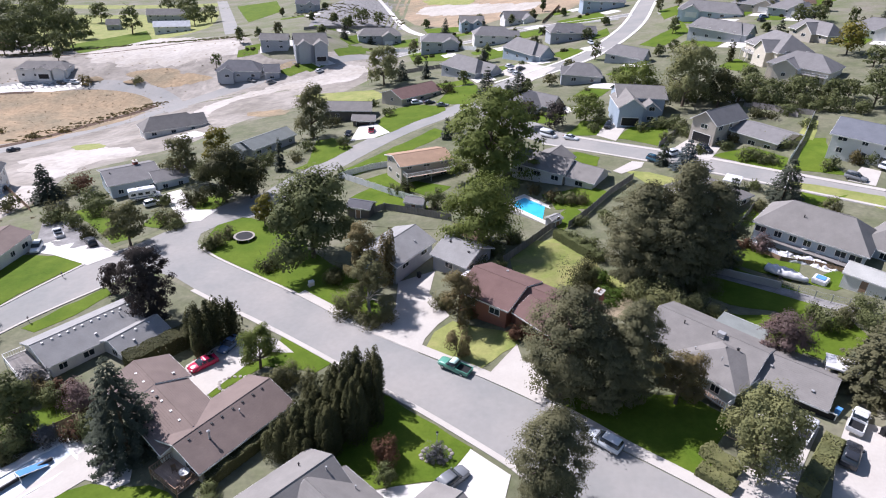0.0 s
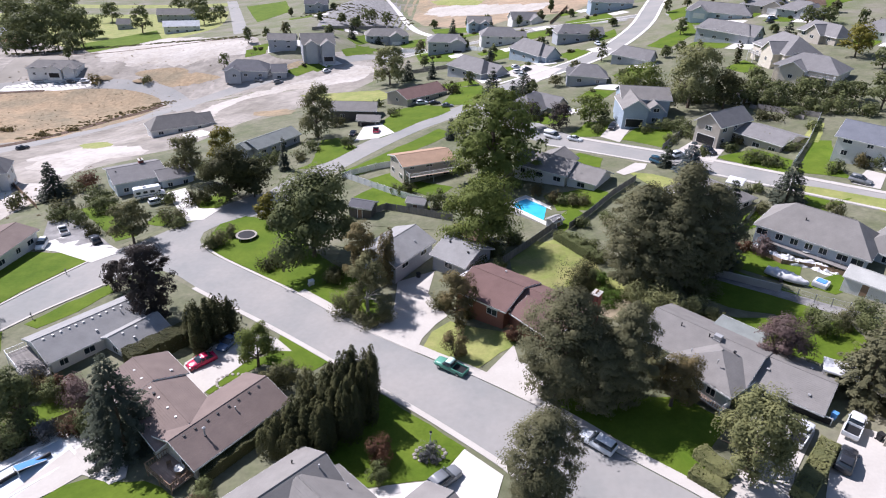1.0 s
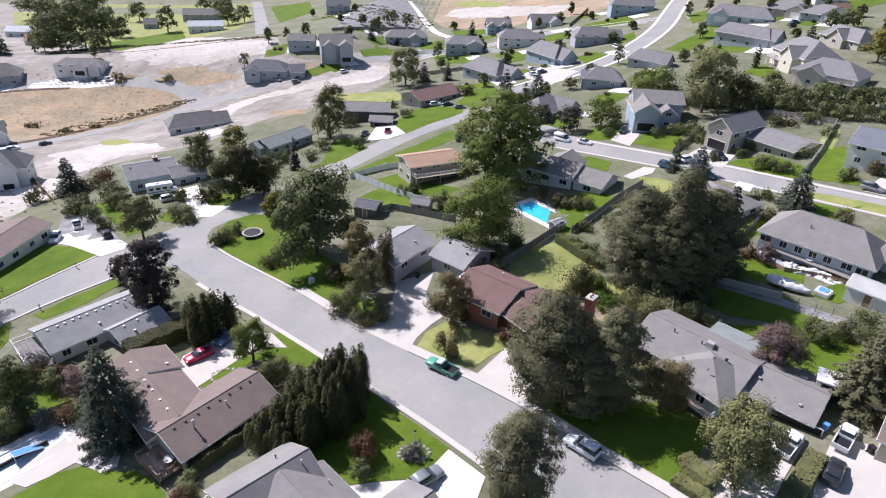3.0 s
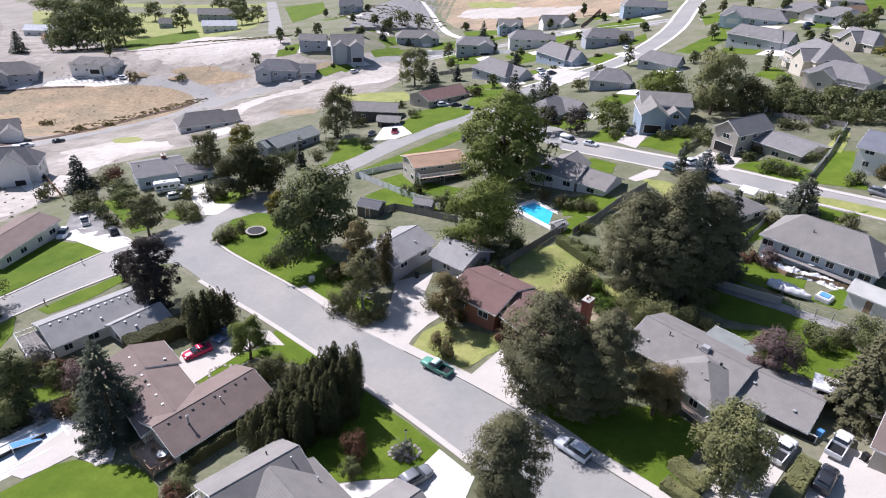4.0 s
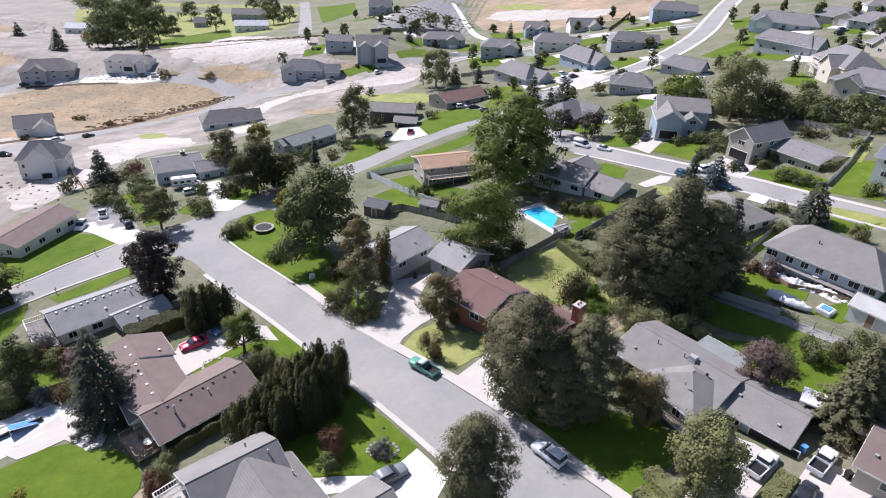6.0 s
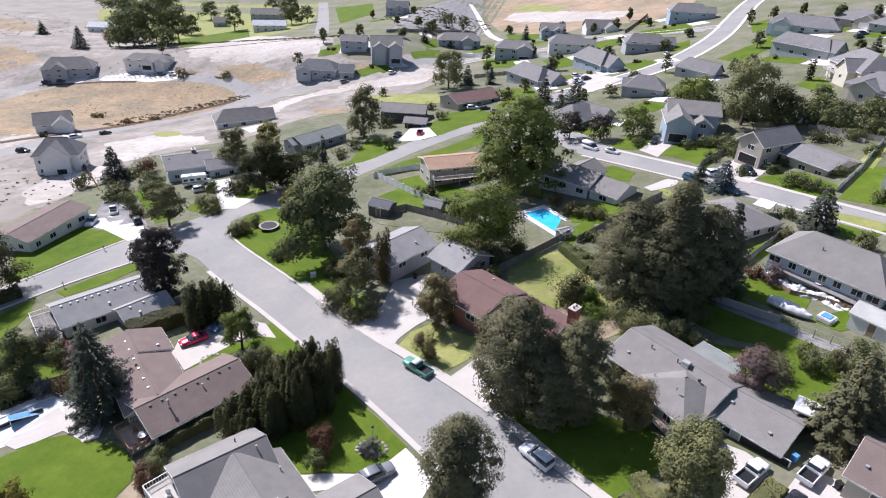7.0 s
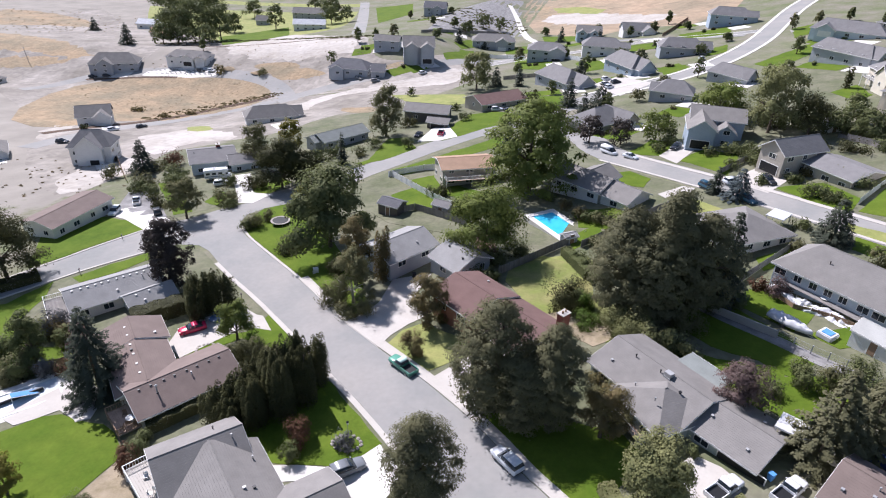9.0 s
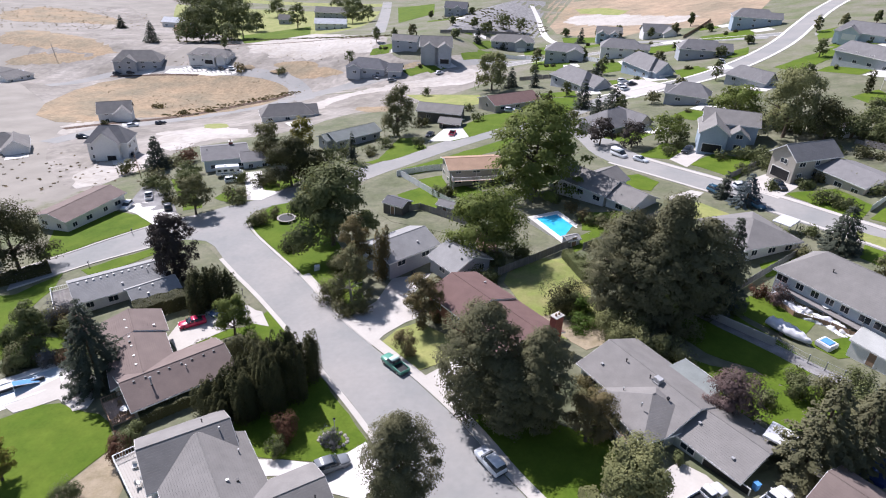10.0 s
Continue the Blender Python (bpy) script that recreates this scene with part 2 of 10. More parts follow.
def box(bm, x0, x1, y0, y1, z0, z1, bev=0.0):
    vs = [bm.verts.new((x, y, z)) for x in (x0, x1) for y in (y0, y1) for z in (z0, z1)]
    fs = [bm.faces.new([vs[k] for k in q]) for q in ((0, 1, 3, 2), (4, 6, 7, 5), (0, 4, 5, 1), (2, 3, 7, 6), (0, 2, 6, 4), (1, 5, 7, 3))]
    if bev:
        bmesh.ops.bevel(bm, geom=list({e for f in fs for e in f.edges}), offset=bev, segments=2, affect="EDGES")
    return vs


def boxes(*dims, bev=0.0):
    bm = bmesh.new()
    for d in dims:
        box(bm, *d, bev=bev)
    return bm


def tube(bm, p, q, r0, r1, n=7, caps=True):
    p, q = Vector(p), Vector(q)
    w = (q - p).normalized()
    a = w.orthogonal().normalized()
    b = w.cross(a)
    ring = [[bm.verts.new(c + r * (math.cos(k * math.tau / n) * a + math.sin(k * math.tau / n) * b)) for k in range(n)] for c, r in ((p, r0), (q, r1))]
    for k in range(n):
        bm.faces.new((ring[0][k], ring[0][(k + 1) % n], ring[1][(k + 1) % n], ring[1][k]))
    if caps:
        bm.faces.new(ring[0][::-1])
        bm.faces.new(ring[1])


def tubes(*segs, n=7):
    bm = bmesh.new()
    for s in segs:
        tube(bm, *s, n=n)
    return bm


def solid(polys, down):
    """Closed slabs from outlines (lists of 3D points), each thickened downwards."""
    bm = bmesh.new()
    for poly in polys:
        top = [bm.verts.new(p) for p in poly]
        low = [bm.verts.new((p[0], p[1], p[2] - down)) for p in poly]
        bm.faces.new(top)
        bm.faces.new(low[::-1])
        for k in range(len(poly)):
            j = (k + 1) % len(poly)
            bm.faces.new((top[k], low[k], low[j], top[j]))
    bmesh.ops.recalc_face_normals(bm, faces=bm.faces)
    return bm


def thing(name, x, y, rot=0.0, label="", category="", group="", dz=0.0, kind=""):
    e = new(name)
    e.empty_display_size = 0.5
    e.matrix_basis = pose(x, y, land(x, y) + dz, 0, 0, rot)
    return tagged(e, label, category, group, kind)


def rounded(points, times=2):
    """Cuts the corners of a closed outline."""
    for _ in range(times):
        out = []
        for k in range(len(points)):
            (ax, ay), (bx, by) = points[k], points[(k + 1) % len(points)]
            out += [(0.75 * ax + 0.25 * bx, 0.75 * ay + 0.25 * by), (0.25 * ax + 0.75 * bx, 0.25 * ay + 0.75 * by)]
        points = out
    return points


def drape(name, outline, lift, mat, label, category, kind="structure", soft=0, step=4.0, ragged=0.0):
    """A patch of ground cover that follows the land, with a turned-down edge."""
    from mathutils.geometry import delaunay_2d_cdt
    if soft:
        outline = rounded(outline, soft)
    fine = []
    for k in range(len(outline)):
        a, b = Vector(outline[k]), Vector(outline[(k + 1) % len(outline)])
        cuts = max(1, int((b - a).length / step))
        fine += [a.lerp(b, j / cuts) for j in range(cuts)]
    if ragged:
        rnd = random.Random(len(fine) * 7 + int(abs(fine[0].x)))
        fine = [p + ragged * Vector((rnd.gauss(0, 0.5), rnd.gauss(0, 0.5))) for p in fine]
    xs, ys = [p.x for p in fine], [p.y for p in fine]
    inner = [Vector((x, y)) for x in np.arange(min(xs) + step / 2, max(xs), step) for y in np.arange(min(ys) + step / 2, max(ys), step)]
    n = len(fine)
    vs, es, fs, *_ = delaunay_2d_cdt(fine + inner, [], [list(range(n))], 1, 1e-4)
    bm = bmesh.new()
    bv = [bm.verts.new((v.x, v.y, land(v.x, v.y) + lift)) for v in vs]
    for f in fs:
        try:
            bm.faces.new([bv[k] for k in f])
        except ValueError:
            pass
    for v in [v for v in bm.verts if not v.link_faces]:
        bm.verts.remove(v)
    bmesh.ops.recalc_face_normals(bm, faces=bm.faces)
    if sum(f.normal.z for f in bm.faces) < 0:
        bmesh.ops.reverse_faces(bm, faces=bm.faces)
    rim = bmesh.ops.extrude_edge_only(bm, edges=[e for e in bm.edges if e.is_boundary])
    for v in rim["geom"]:
        if isinstance(v, bmesh.types.BMVert):
            v.co.z -= lift + 0.1
    ob = part(name, bm, mat)
    return tagged(ob, label, category, kind=kind)


def strip(name, line, width, lift, mat, label, category, kind="structure", smooth=2, shift=0.0):
    """A band of constant width along a line: a road, kerb or path."""
    pts = [Vector(p) for p in line]
    for _ in range(smooth):
        out = [pts[0]]
        for a, b in zip(pts, pts[1:]):
            out += [a.lerp(b, 0.25), a.lerp(b, 0.75)]
        pts = out + [pts[-1]]
    fine = [pts[0]]
    for a, b in zip(pts, pts[1:]):
        cuts = max(1, int((b - a).length / 3.0))
        fine += [a.lerp(b, (j + 1) / cuts) for j in range(cuts)]
    bm, rows = bmesh.new(), []
    across = max(2, int(width / 2) + 1)
    for k, p in enumerate(fine):
        d = (fine[min(k + 1, len(fine) - 1)] - fine[max(k - 1, 0)]).normalized()
        nrm = Vector((-d.y, d.x))
        row = []
        for j in range(across):
            q = p + nrm * (shift + width * (j / (across - 1) - 0.5))
            row.append((q.x, q.y, land(q.x, q.y) + lift))
        e0, e1 = row[0], row[-1]
        rows.append([bm.verts.new(c) for c in [(e0[0], e0[1], e0[2] - lift - 0.1), *row, (e1[0], e1[1], e1[2] - lift - 0.1)]])
    for a, b in zip(rows, rows[1:]):
        for j in range(len(a) - 1):
            bm.faces.new((a[j + 1], a[j], b[j], b[j + 1]))
    bmesh.ops.recalc_face_normals(bm, faces=bm.faces)
    if sum(f.normal.z for f in bm.faces) < 0:
        bmesh.ops.reverse_faces(bm, faces=bm.faces)
    return tagged(part(name, bm, mat), label, category, kind=kind)


# ---- houses ----
def roof_faces(L, W, e, rise, over, hip):
    a, b = L / 2 + over, W / 2 + over
    drop = rise * over / (W / 2)
    z0, z1 = e - drop, e + rise
    r = max(a - b * hip, 0.2) if hip else a
    low = [(-a, -b, z0), (a, -b, z0), (a, b, z0), (-a, b, z0)]
    top = [(-r, 0, z1), (r, 0, z1)]
    polys = [[low[0], low[1], top[1], top[0]], [low[2], low[3], top[0], top[1]]]
    if hip:
        polys += [[low[1], low[2], top[1]], [low[3], low[0], top[0]]]
    return polys, low, top


def wing(house, cx, cy, ang, L, W, e, rise, hip, wall_mat, roof_mat, over=0.55):
    m = pose(cx, cy, 0, 0, 0, ang)
    a, b, d = L / 2, W / 2, -2.2
    bm = bmesh.new()
    v = [bm.verts.new(c) for c in ((-a, -b, d), (a, -b, d), (a, b, d), (-a, b, d), (-a, -b, e - 0.05), (a, -b, e - 0.05), (a, b, e - 0.05), (-a, b, e - 0.05))]
    for q in ((0, 1, 5, 4), (2, 3, 7, 6), (3, 2, 1, 0)):
        bm.faces.new([v[k] for k in q])
    if hip:
        bm.faces.new((v[1], v[2], v[6], v[5]))
        bm.faces.new((v[3], v[0], v[4], v[7]))
        bm.faces.new((v[4], v[5], v[6], v[7]))
    else:
        r0, r1 = bm.verts.new((-a, 0, e + rise - 0.06)), bm.verts.new((a, 0, e + rise - 0.06))
        bm.faces.new((v[1], v[2], v[6], r1, v[5]))
        bm.faces.new((v[3], v[0], v[4], r0, v[7]))
        bm.faces.new((v[4], v[5], r1, r0))
        bm.faces.new((v[6], v[7], r0, r1))
    w = part("wall", bm, wall_mat, house)
    w.matrix_basis = m
    polys, low, top = roof_faces(L, W, e, rise, over, hip)
    rf = part("roof", solid([[(p[0], p[1], p[2] + 0.16) for p in q] for q in polys], 0.15), roof_mat, house)
    rf.matrix_basis = m
    # fascia boards under the roof edge
    A, B = L / 2 + over, W / 2 + over
    z0 = low[0][2]
    for q in (-1, 1):
        part("fascia_board", boxes((-A, A, q * (B + 0.015) - 0.02, q * (B + 0.015) + 0.02, z0 - 0.09, z0 + 0.13)), M["trim"], rf)
        x0 = q * (A + 0.015)
        if hip:
            part("fascia_board", boxes((x0 - 0.02, x0 + 0.02, -B, B, z0 - 0.09, z0 + 0.13)), M["trim"], rf)
            continue
        for t in (-1, 1):
            bm = bmesh.new()
            for c in box(bm, x0 - 0.02, x0 + 0.02, min(0, t * B), max(0, t * B), z0 - 0.09, z0 + 0.13):
                c.co.z += (e + rise - z0) * (1 - abs(c.co.y) / B)
            part("barge_board", bm, M["trim"], rf)
    # ridge cap
    bm = tubes((Vector(top[0]) + Vector((0, 0, 0.13)), Vector(top[1]) + Vector((0, 0, 0.13)), 0.09, 0.09), n=6)
    part("ridge_cap", bm, roof_mat, rf)
    return m


WINDOW = {}


def window_meshes(w, hgt):
    key = (round(w, 1), round(hgt, 1))
    if key not in WINDOW:
        bm = bmesh.new()
        f = 0.09
        for d in ((-w / 2, w / 2, -hgt / 2, -hgt / 2 + f), (-w / 2, w / 2, hgt / 2 - f, hgt / 2), (-w / 2, -w / 2 + f, -hgt / 2, hgt / 2), (w / 2 - f, w / 2, -hgt / 2, hgt / 2), (-0.03, 0.03, -hgt / 2, hgt / 2)):
            box(bm, d[0], d[1], -0.06, 0.03, d[2], d[3])
        a = bpy.data.meshes.new("window")
        bm.to_mesh(a), bm.free()
        a.materials.append(M["trim"])
        bm = boxes((-w / 2 + f, w / 2 - f, -0.03, 0.01, -hgt / 2 + f, hgt / 2 - f))
        b = bpy.data.meshes.new("pane")
        bm.to_mesh(b), bm.free()
        b.materials.append(M["glass"])
        WINDOW[key] = (a, b)
    return WINDOW[key]


def add_window(house, m, w=1.5, hgt=1.2):
    a, b = window_meshes(w, hgt)
    o = new("window", a)
    o.parent, o.matrix_basis = house, m
    p = new("pane", b)
    p.parent = o


def add_door(house, m, w, hgt, mat, name):
    """A panelled door; the wall side is local +y."""
    d = part(name, boxes((-w / 2, w / 2, -0.05, 0.02, 0, hgt)), mat, house)
    d.matrix_basis = m
    rows = 4 if w > 2 else 3
    for r in range(rows):
        part("door_panel", boxes((-w / 2 + 0.07, w / 2 - 0.07, -0.075, -0.05, hgt * r / rows + 0.05, hgt * (r + 1) / rows - 0.05)), mat, d)
    fr = boxes((-w / 2 - 0.12, -w / 2, -0.07, 0.02, 0, hgt + 0.12), (w / 2, w / 2 + 0.12, -0.07, 0.02, 0, hgt + 0.12), (-w / 2, w / 2, -0.07, 0.02, hgt, hgt + 0.12))
    part("door_frame", fr, M["trim"], d)


def side_pose(w, side, u, z):
    """A place on a wing's wall: u metres along it from the middle, z above the ground; local -y looks out."""
    cx, cy, ang, L, W = w[:5]
    q = {"s": pose(u, -W / 2, z), "n": pose(-u, W / 2, z, 0, 0, 180), "e": pose(L / 2, u, z, 0, 0, 90), "w": pose(-L / 2, -u, z, 0, 0, -90)}[side]
    return pose(cx, cy, 0, 0, 0, ang) @ q


def inside(w, p, pad=0.2):
    q = pose(w[0], w[1], 0, 0, 0, w[2]).inverted() @ p
    return abs(q.x) < w[3] / 2 + pad and abs(q.y) < w[4] / 2 + pad


def house(x, y, wings, wall, roof, label, sides="s", garage=None, door=None, vents=0, chimney=None, cooler=None, category="house", name="house", over=0.55, dz=0.0, group="houses", gmat="trim", spacing=3.3, ridge_vents=(), stack=None):
    """wings: (offset x, offset y, angle, length, width, eave height, rise, hip). sides: the walls that have windows, wing by wing."""
    hs = thing(name, x, y, 0, label, category, group, dz)
    rnd = random.Random(int(abs(x * 7 + y * 13)))
    for w in wings:
        wing(hs, *w[:7], w[7], M["wall_" + wall], M["roof_" + roof], over)
    taken = []
    if garage:
        k, side, u, wd = garage
        g = side_pose(wings[k], side, u, 0.0)
        # a black gmat paints in the shade of an open or recessed garage
        add_door(hs, g, wd, 2.2, M[gmat], "garage_door")
        taken.append((g.translation.copy(), wd / 2 + 0.9))
    if door:
        k, side, u = door
        g = side_pose(wings[k], side, u, 0.0)
        add_door(hs, g, 0.95, 2.05, M["wood"], "front_door")
        taken.append((g.translation.copy(), 1.4))
    for k, w in enumerate(wings):
        for side in (sides if isinstance(sides, str) else sides[k]):
            run = w[3] if side in "sn" else w[4]
            n = max(1, int((run - 1.2) / (spacing if y < 175 else 5.0)))
            for i in range(n):
                u = (i + 0.5) / n * run - run / 2 + rnd.uniform(-0.25, 0.25)
                for z in ([1.55] if w[5] < 4.2 else [1.4, 4.1]):
                    p = side_pose(w, side, u, z)
                    t = p.translation
                    if any(j != k and inside(q, t) for j, q in enumerate(wings)) or any((t.xy - c.xy).length < r and z < 3 for c, r in taken):
                        continue
                    add_window(hs, p, rnd.choice((1.3, 1.7, 1.9)), 1.2)
    for i in range(vents):
        w = wings[i % len(wings)]
        u, v = rnd.uniform(-0.42, 0.42) * w[3], rnd.uniform(0.08, 0.38) * w[4] * rnd.choice((-1, 1, -1))
        zr = w[5] + w[6] * (1 - abs(v) / (w[4] / 2))
        if rnd.random() < 0.5:
            bm = tubes(((0, 0, 0), (0, 0, 0.5), 0.07, 0.07), ((0, 0, 0.45), (0, 0, 0.55), 0.12, 0.1))
        else:
            bm = boxes((-0.13, 0.13, -0.13, 0.13, -0.05, 0.24), (-0.18, 0.18, -0.18, 0.18, 0.24, 0.29), bev=0.02)
        o = part("roof_vent", bm, M["metal"] if rnd.random() < 0.6 else M["black"], hs)
        o.matrix_basis = pose(w[0], w[1], 0, 0, 0, w[2]) @ pose(u, v, zr + 0.1)
    for k, count, v, mat in ridge_vents:
        # a row of low box vents beside the ridge
        w = wings[k]
        zr = w[5] + w[6] * (1 - abs(v) / (w[4] / 2)) + 0.1
        for i in range(count):
            u = ((i + 0.5) / count - 0.5) * w[3] * 0.94 + rnd.uniform(-0.12, 0.12)
            o = part("ridge_vent", boxes((-0.12, 0.12, -0.12, 0.12, -0.08, 0.13), (-0.15, 0.15, -0.15, 0.15, 0.13, 0.17), bev=0.015), M[mat], hs)
            o.matrix_basis = pose(w[0], w[1], 0, 0, 0, w[2]) @ pose(u, v, zr)
    if stack:
        k, u, v = stack
        w = wings[k]
        zr = w[5] + w[6] * (1 - abs(v) / (w[4] / 2)) + 0.05
        o = part("flue_pipe", tubes(((0, 0, -0.2), (0, 0, 1.3), 0.11, 0.11), n=10), M["metal"], hs, "galvanised flue pipe")
        o.matrix_basis = pose(w[0], w[1], 0, 0, 0, w[2]) @ pose(u, v, zr)
        part("cowl", tubes(((0, 0, 1.3), (0, 0, 1.36), 0.2, 0.22), ((0, 0, 1.36), (0, 0, 1.5), 0.22, 0.06), n=10), M["metal"], o)
        part("flashing", tubes(((0, 0, -0.05), (0, 0, 0.16), 0.24, 0.13), n=10), M["black"], o)
    if cooler:
        k, u, v = cooler
        w = wings[k]
        top = w[5] + w[6] * (1 - abs(v) / (w[4] / 2))
        c = part("roof_cooler", boxes((-0.5, 0.5, -0.4, 0.4, 0.2, 0.75), bev=0.04), M["metal"], hs, "grey metal evaporative cooler")
        c.matrix_basis = pose(w[0], w[1], 0, 0, 0, w[2]) @ pose(u, v, top)
        for q in (-0.45, 0.45):
            part("bracket", boxes((-0.5, 0.5, q - 0.04, q + 0.04, -0.15, 0.2)), M["metal"], c)
    if chimney:
        k, u, v, tall = chimney
        w = wings[k]
        bm = boxes((-0.55, 0.55, -0.8, 0.8, -2.0, tall))
        c = part("chimney", bm, M["bricks"], hs, "red brick chimney")
        c.matrix_basis = pose(w[0], w[1], 0, 0, 0, w[2]) @ pose(u, v, 0)
        part("chimney_cap", boxes((-0.65, 0.65, -0.9, 0.9, tall, tall + 0.14), bev=0.02), M["concrete"], c)
        part("flue", tubes(((0, -0.3, tall + 0.1), (0, -0.3, tall + 0.5), 0.16, 0.15), ((0, 0.35, tall + 0.1), (0, 0.35, tall + 0.45), 0.16, 0.15)), M["wood"], c)
    return hs


# ---- plants ----
def leaf_mesh(name, centres, size, rnd, mat, up=0.5, long=1.5, out=None):
    """Many small leaf sprays, one four-cornered blade each, bent along its middle."""
    n = len(centres)
    nr = rnd.normal(size=(n, 3))
    nr[:, 2] = np.abs(nr[:, 2]) + up
    if out is not None:
        nr = 0.27 * rnd.normal(size=(n, 3)) + out + np.array([0, 0, 0.35])
    nr /= np.linalg.norm(nr, axis=1)[:, None]
    t = np.cross(nr, rnd.normal(size=(n, 3)))
    t /= np.linalg.norm(t, axis=1)[:, None] + 1e-9
    b = np.cross(nr, t)
    s = size * rnd.uniform(0.6, 1.35, (n, 1))
    a, c = t * s * 0.5 * long, b * s * 0.5
    bend = nr * s * 0.22
    co = np.stack([centres - a, centres - c * 0.9 + bend, centres + a, centres + c + bend], 1).reshape(-1, 3)
    me = bpy.data.meshes.new(name)
    me.vertices.add(4 * n)
    me.vertices.foreach_set("co", co.astype(np.float32).ravel())
    me.loops.add(4 * n)
    me.loops.foreach_set("vertex_index", np.arange(4 * n, dtype=np.int32))
    me.polygons.add(n)
    me.polygons.foreach_set("loop_start", np.arange(0, 4 * n, 4, dtype=np.int32))
    me.polygons.foreach_set("use_smooth", np.ones(n, dtype=bool))
    me.update(calc_edges=True)
    me.validate()
    if out is not None:
        # leaves of one clump turn with its surface
        soft = unit(out + 0.45 * nr)
        me.normals_split_custom_set_from_vertices(np.repeat(soft, 4, axis=0).tolist())
    me.materials.append(mat)
    return me


def ball(rnd, n, shell=0.55):
    d = rnd.normal(size=(n, 3))
    d /= np.linalg.norm(d, axis=1)[:, None]
    return d * rnd.uniform(shell ** 3, 1, (n, 1)) ** (1 / 3)


def unit(v):
    return v / (np.linalg.norm(v, axis=1)[:, None] + 1e-9)


def crown_points(kind, H, R, n, rnd):
    """Places of the leaf sprays for one habit of growth and the way each one faces; the foot is at the origin."""
    pts, out = [], []
    if kind == "spruce":
        z0, tiers = 0.05 * H, max(9, int(H * 1.5))
        for k in range(tiers):
            f = min(max((k + rnd.uniform(-0.35, 0.35)) / tiers, 0), 0.985)
            reach = R * (1 - f) ** 0.8 * rnd.uniform(0.82, 1.12) + 0.12
            arms = 8 + int(6 * (1 - f))
            m = max(8, int(n * (1 - f) * 2.0 / tiers))
            arm = rnd.integers(0, arms, m)
            th = (arm + rnd.normal(0, 0.13, m)) * math.tau / arms + k * 1.1
            r = reach * rnd.uniform(0.7, 1.15, arms)[arm] * rnd.uniform(0.12, 1, m) ** 0.6
            z = z0 + f * (H - z0) - 0.3 * r + 0.09 * r ** 2 / max(R, 1) + rnd.normal(0, 0.1, m)
            pts.append(np.stack([r * np.cos(th), r * np.sin(th), np.maximum(z, 0.1)], 1))
            out.append(np.stack([np.cos(th) * 0.6, np.sin(th) * 0.6, np.full(m, 0.8)], 1))
        return np.concatenate(pts), unit(np.concatenate(out))
    if kind == "column":
        lobes = 22
        per = n // lobes
        for k in range(lobes):
            th, rr = rnd.uniform(0, math.tau), R * rnd.uniform(0.0, 0.62)
            top = H * rnd.uniform(0.66, 1.0) * (1 - 0.15 * rr / R)
            z = rnd.uniform(0, 1, per) ** 0.85
            w = R * 0.3 * np.sqrt(np.clip(1 - (z * 1.05 - 0.25) ** 2 / 0.64, 0.005, 1))
            a = rnd.uniform(0, math.tau, per)
            q = w * rnd.uniform(0.75, 1.05, per)
            pts.append(np.stack([rr * math.cos(th) + q * np.cos(a), rr * math.sin(th) + q * np.sin(a), 0.1 + z * top], 1))
            out.append(np.stack([np.cos(a), np.sin(a), 0.3 + 0.6 * z], 1))
        return np.concatenate(pts), unit(np.concatenate(out))
    turn = rnd.uniform(0, math.tau)
    if kind in ("pine", "poplar", "fir"):
        # whorls of boughs up a tall stem, each bough a few tufts
        count = 170 if kind == "poplar" else 300
        per = max(n // count, 3)
        gaps = rnd.uniform(0.72, 1.08, 9)
        for k in range(count):
            th = k * 2.4 + turn + rnd.uniform(-0.4, 0.4)
            f = (k + 0.5) / count
            wide = (1 - abs(f - 0.48) ** 2.2 / 0.26) if f > 0.48 else (0.6 if kind == "pine" else 0.74) + (0.83 if kind == "pine" else 0.54) * f
            if kind == "fir":
                wide = 1.05 - f ** 1.3 if f > 0.22 else 0.6 + 1.4 * f
            wide = max(wide, 0.1) ** (0.6 if kind == "poplar" else 0.8) * gaps[int(th / math.tau * 9) % 9]
            rad = R * wide * rnd.choice((0.92, 0.84, 0.7, 0.5, 0.3))
            c = np.array([math.cos(th) * rad, math.sin(th) * rad, H * (0.1 + 0.86 * f) + rnd.normal(0, 0.015 * H)])
            lr = np.array([0.18 * R, 0.18 * R, (0.056 if kind == "poplar" else 0.036) * H]) * rnd.uniform(0.5, 1.45)
            v = ball(rnd, per, 0.35)
            v[:, 2] = np.where(v[:, 2] < -0.4, -v[:, 2] * 0.6, v[:, 2])
            p = v * lr * (1 + 0.2 * rnd.normal(size=(per, 1))) + c
            p[:, 2] = np.maximum(p[:, 2], 0.08)
            pts.append(p)
            out.append(0.7 * v + np.array([math.cos(th), math.sin(th), 0.05 + 0.9 * f]) * 0.9)
        return np.concatenate(pts), unit(np.concatenate(out))
    if kind == "shrub":
        boughs = [(np.array([0, 0, 0.36 * H]), 0.85 * R, 0.55 * H)]
        boughs += [(np.array([math.cos(a) * R * 0.45, math.sin(a) * R * 0.45, H * rnd.uniform(0.2, 0.5)]), R * rnd.uniform(0.45, 0.65), H * rnd.uniform(0.28, 0.42)) for a in rnd.uniform(0, math.tau, 4)]
        lobes = 7
    else:
        m = {"broad": 11, "willow": 13, "sparse": 11}[kind]
        boughs = [(np.array([0, 0, 0.68 * H]), 0.55 * R, 0.3 * H)]
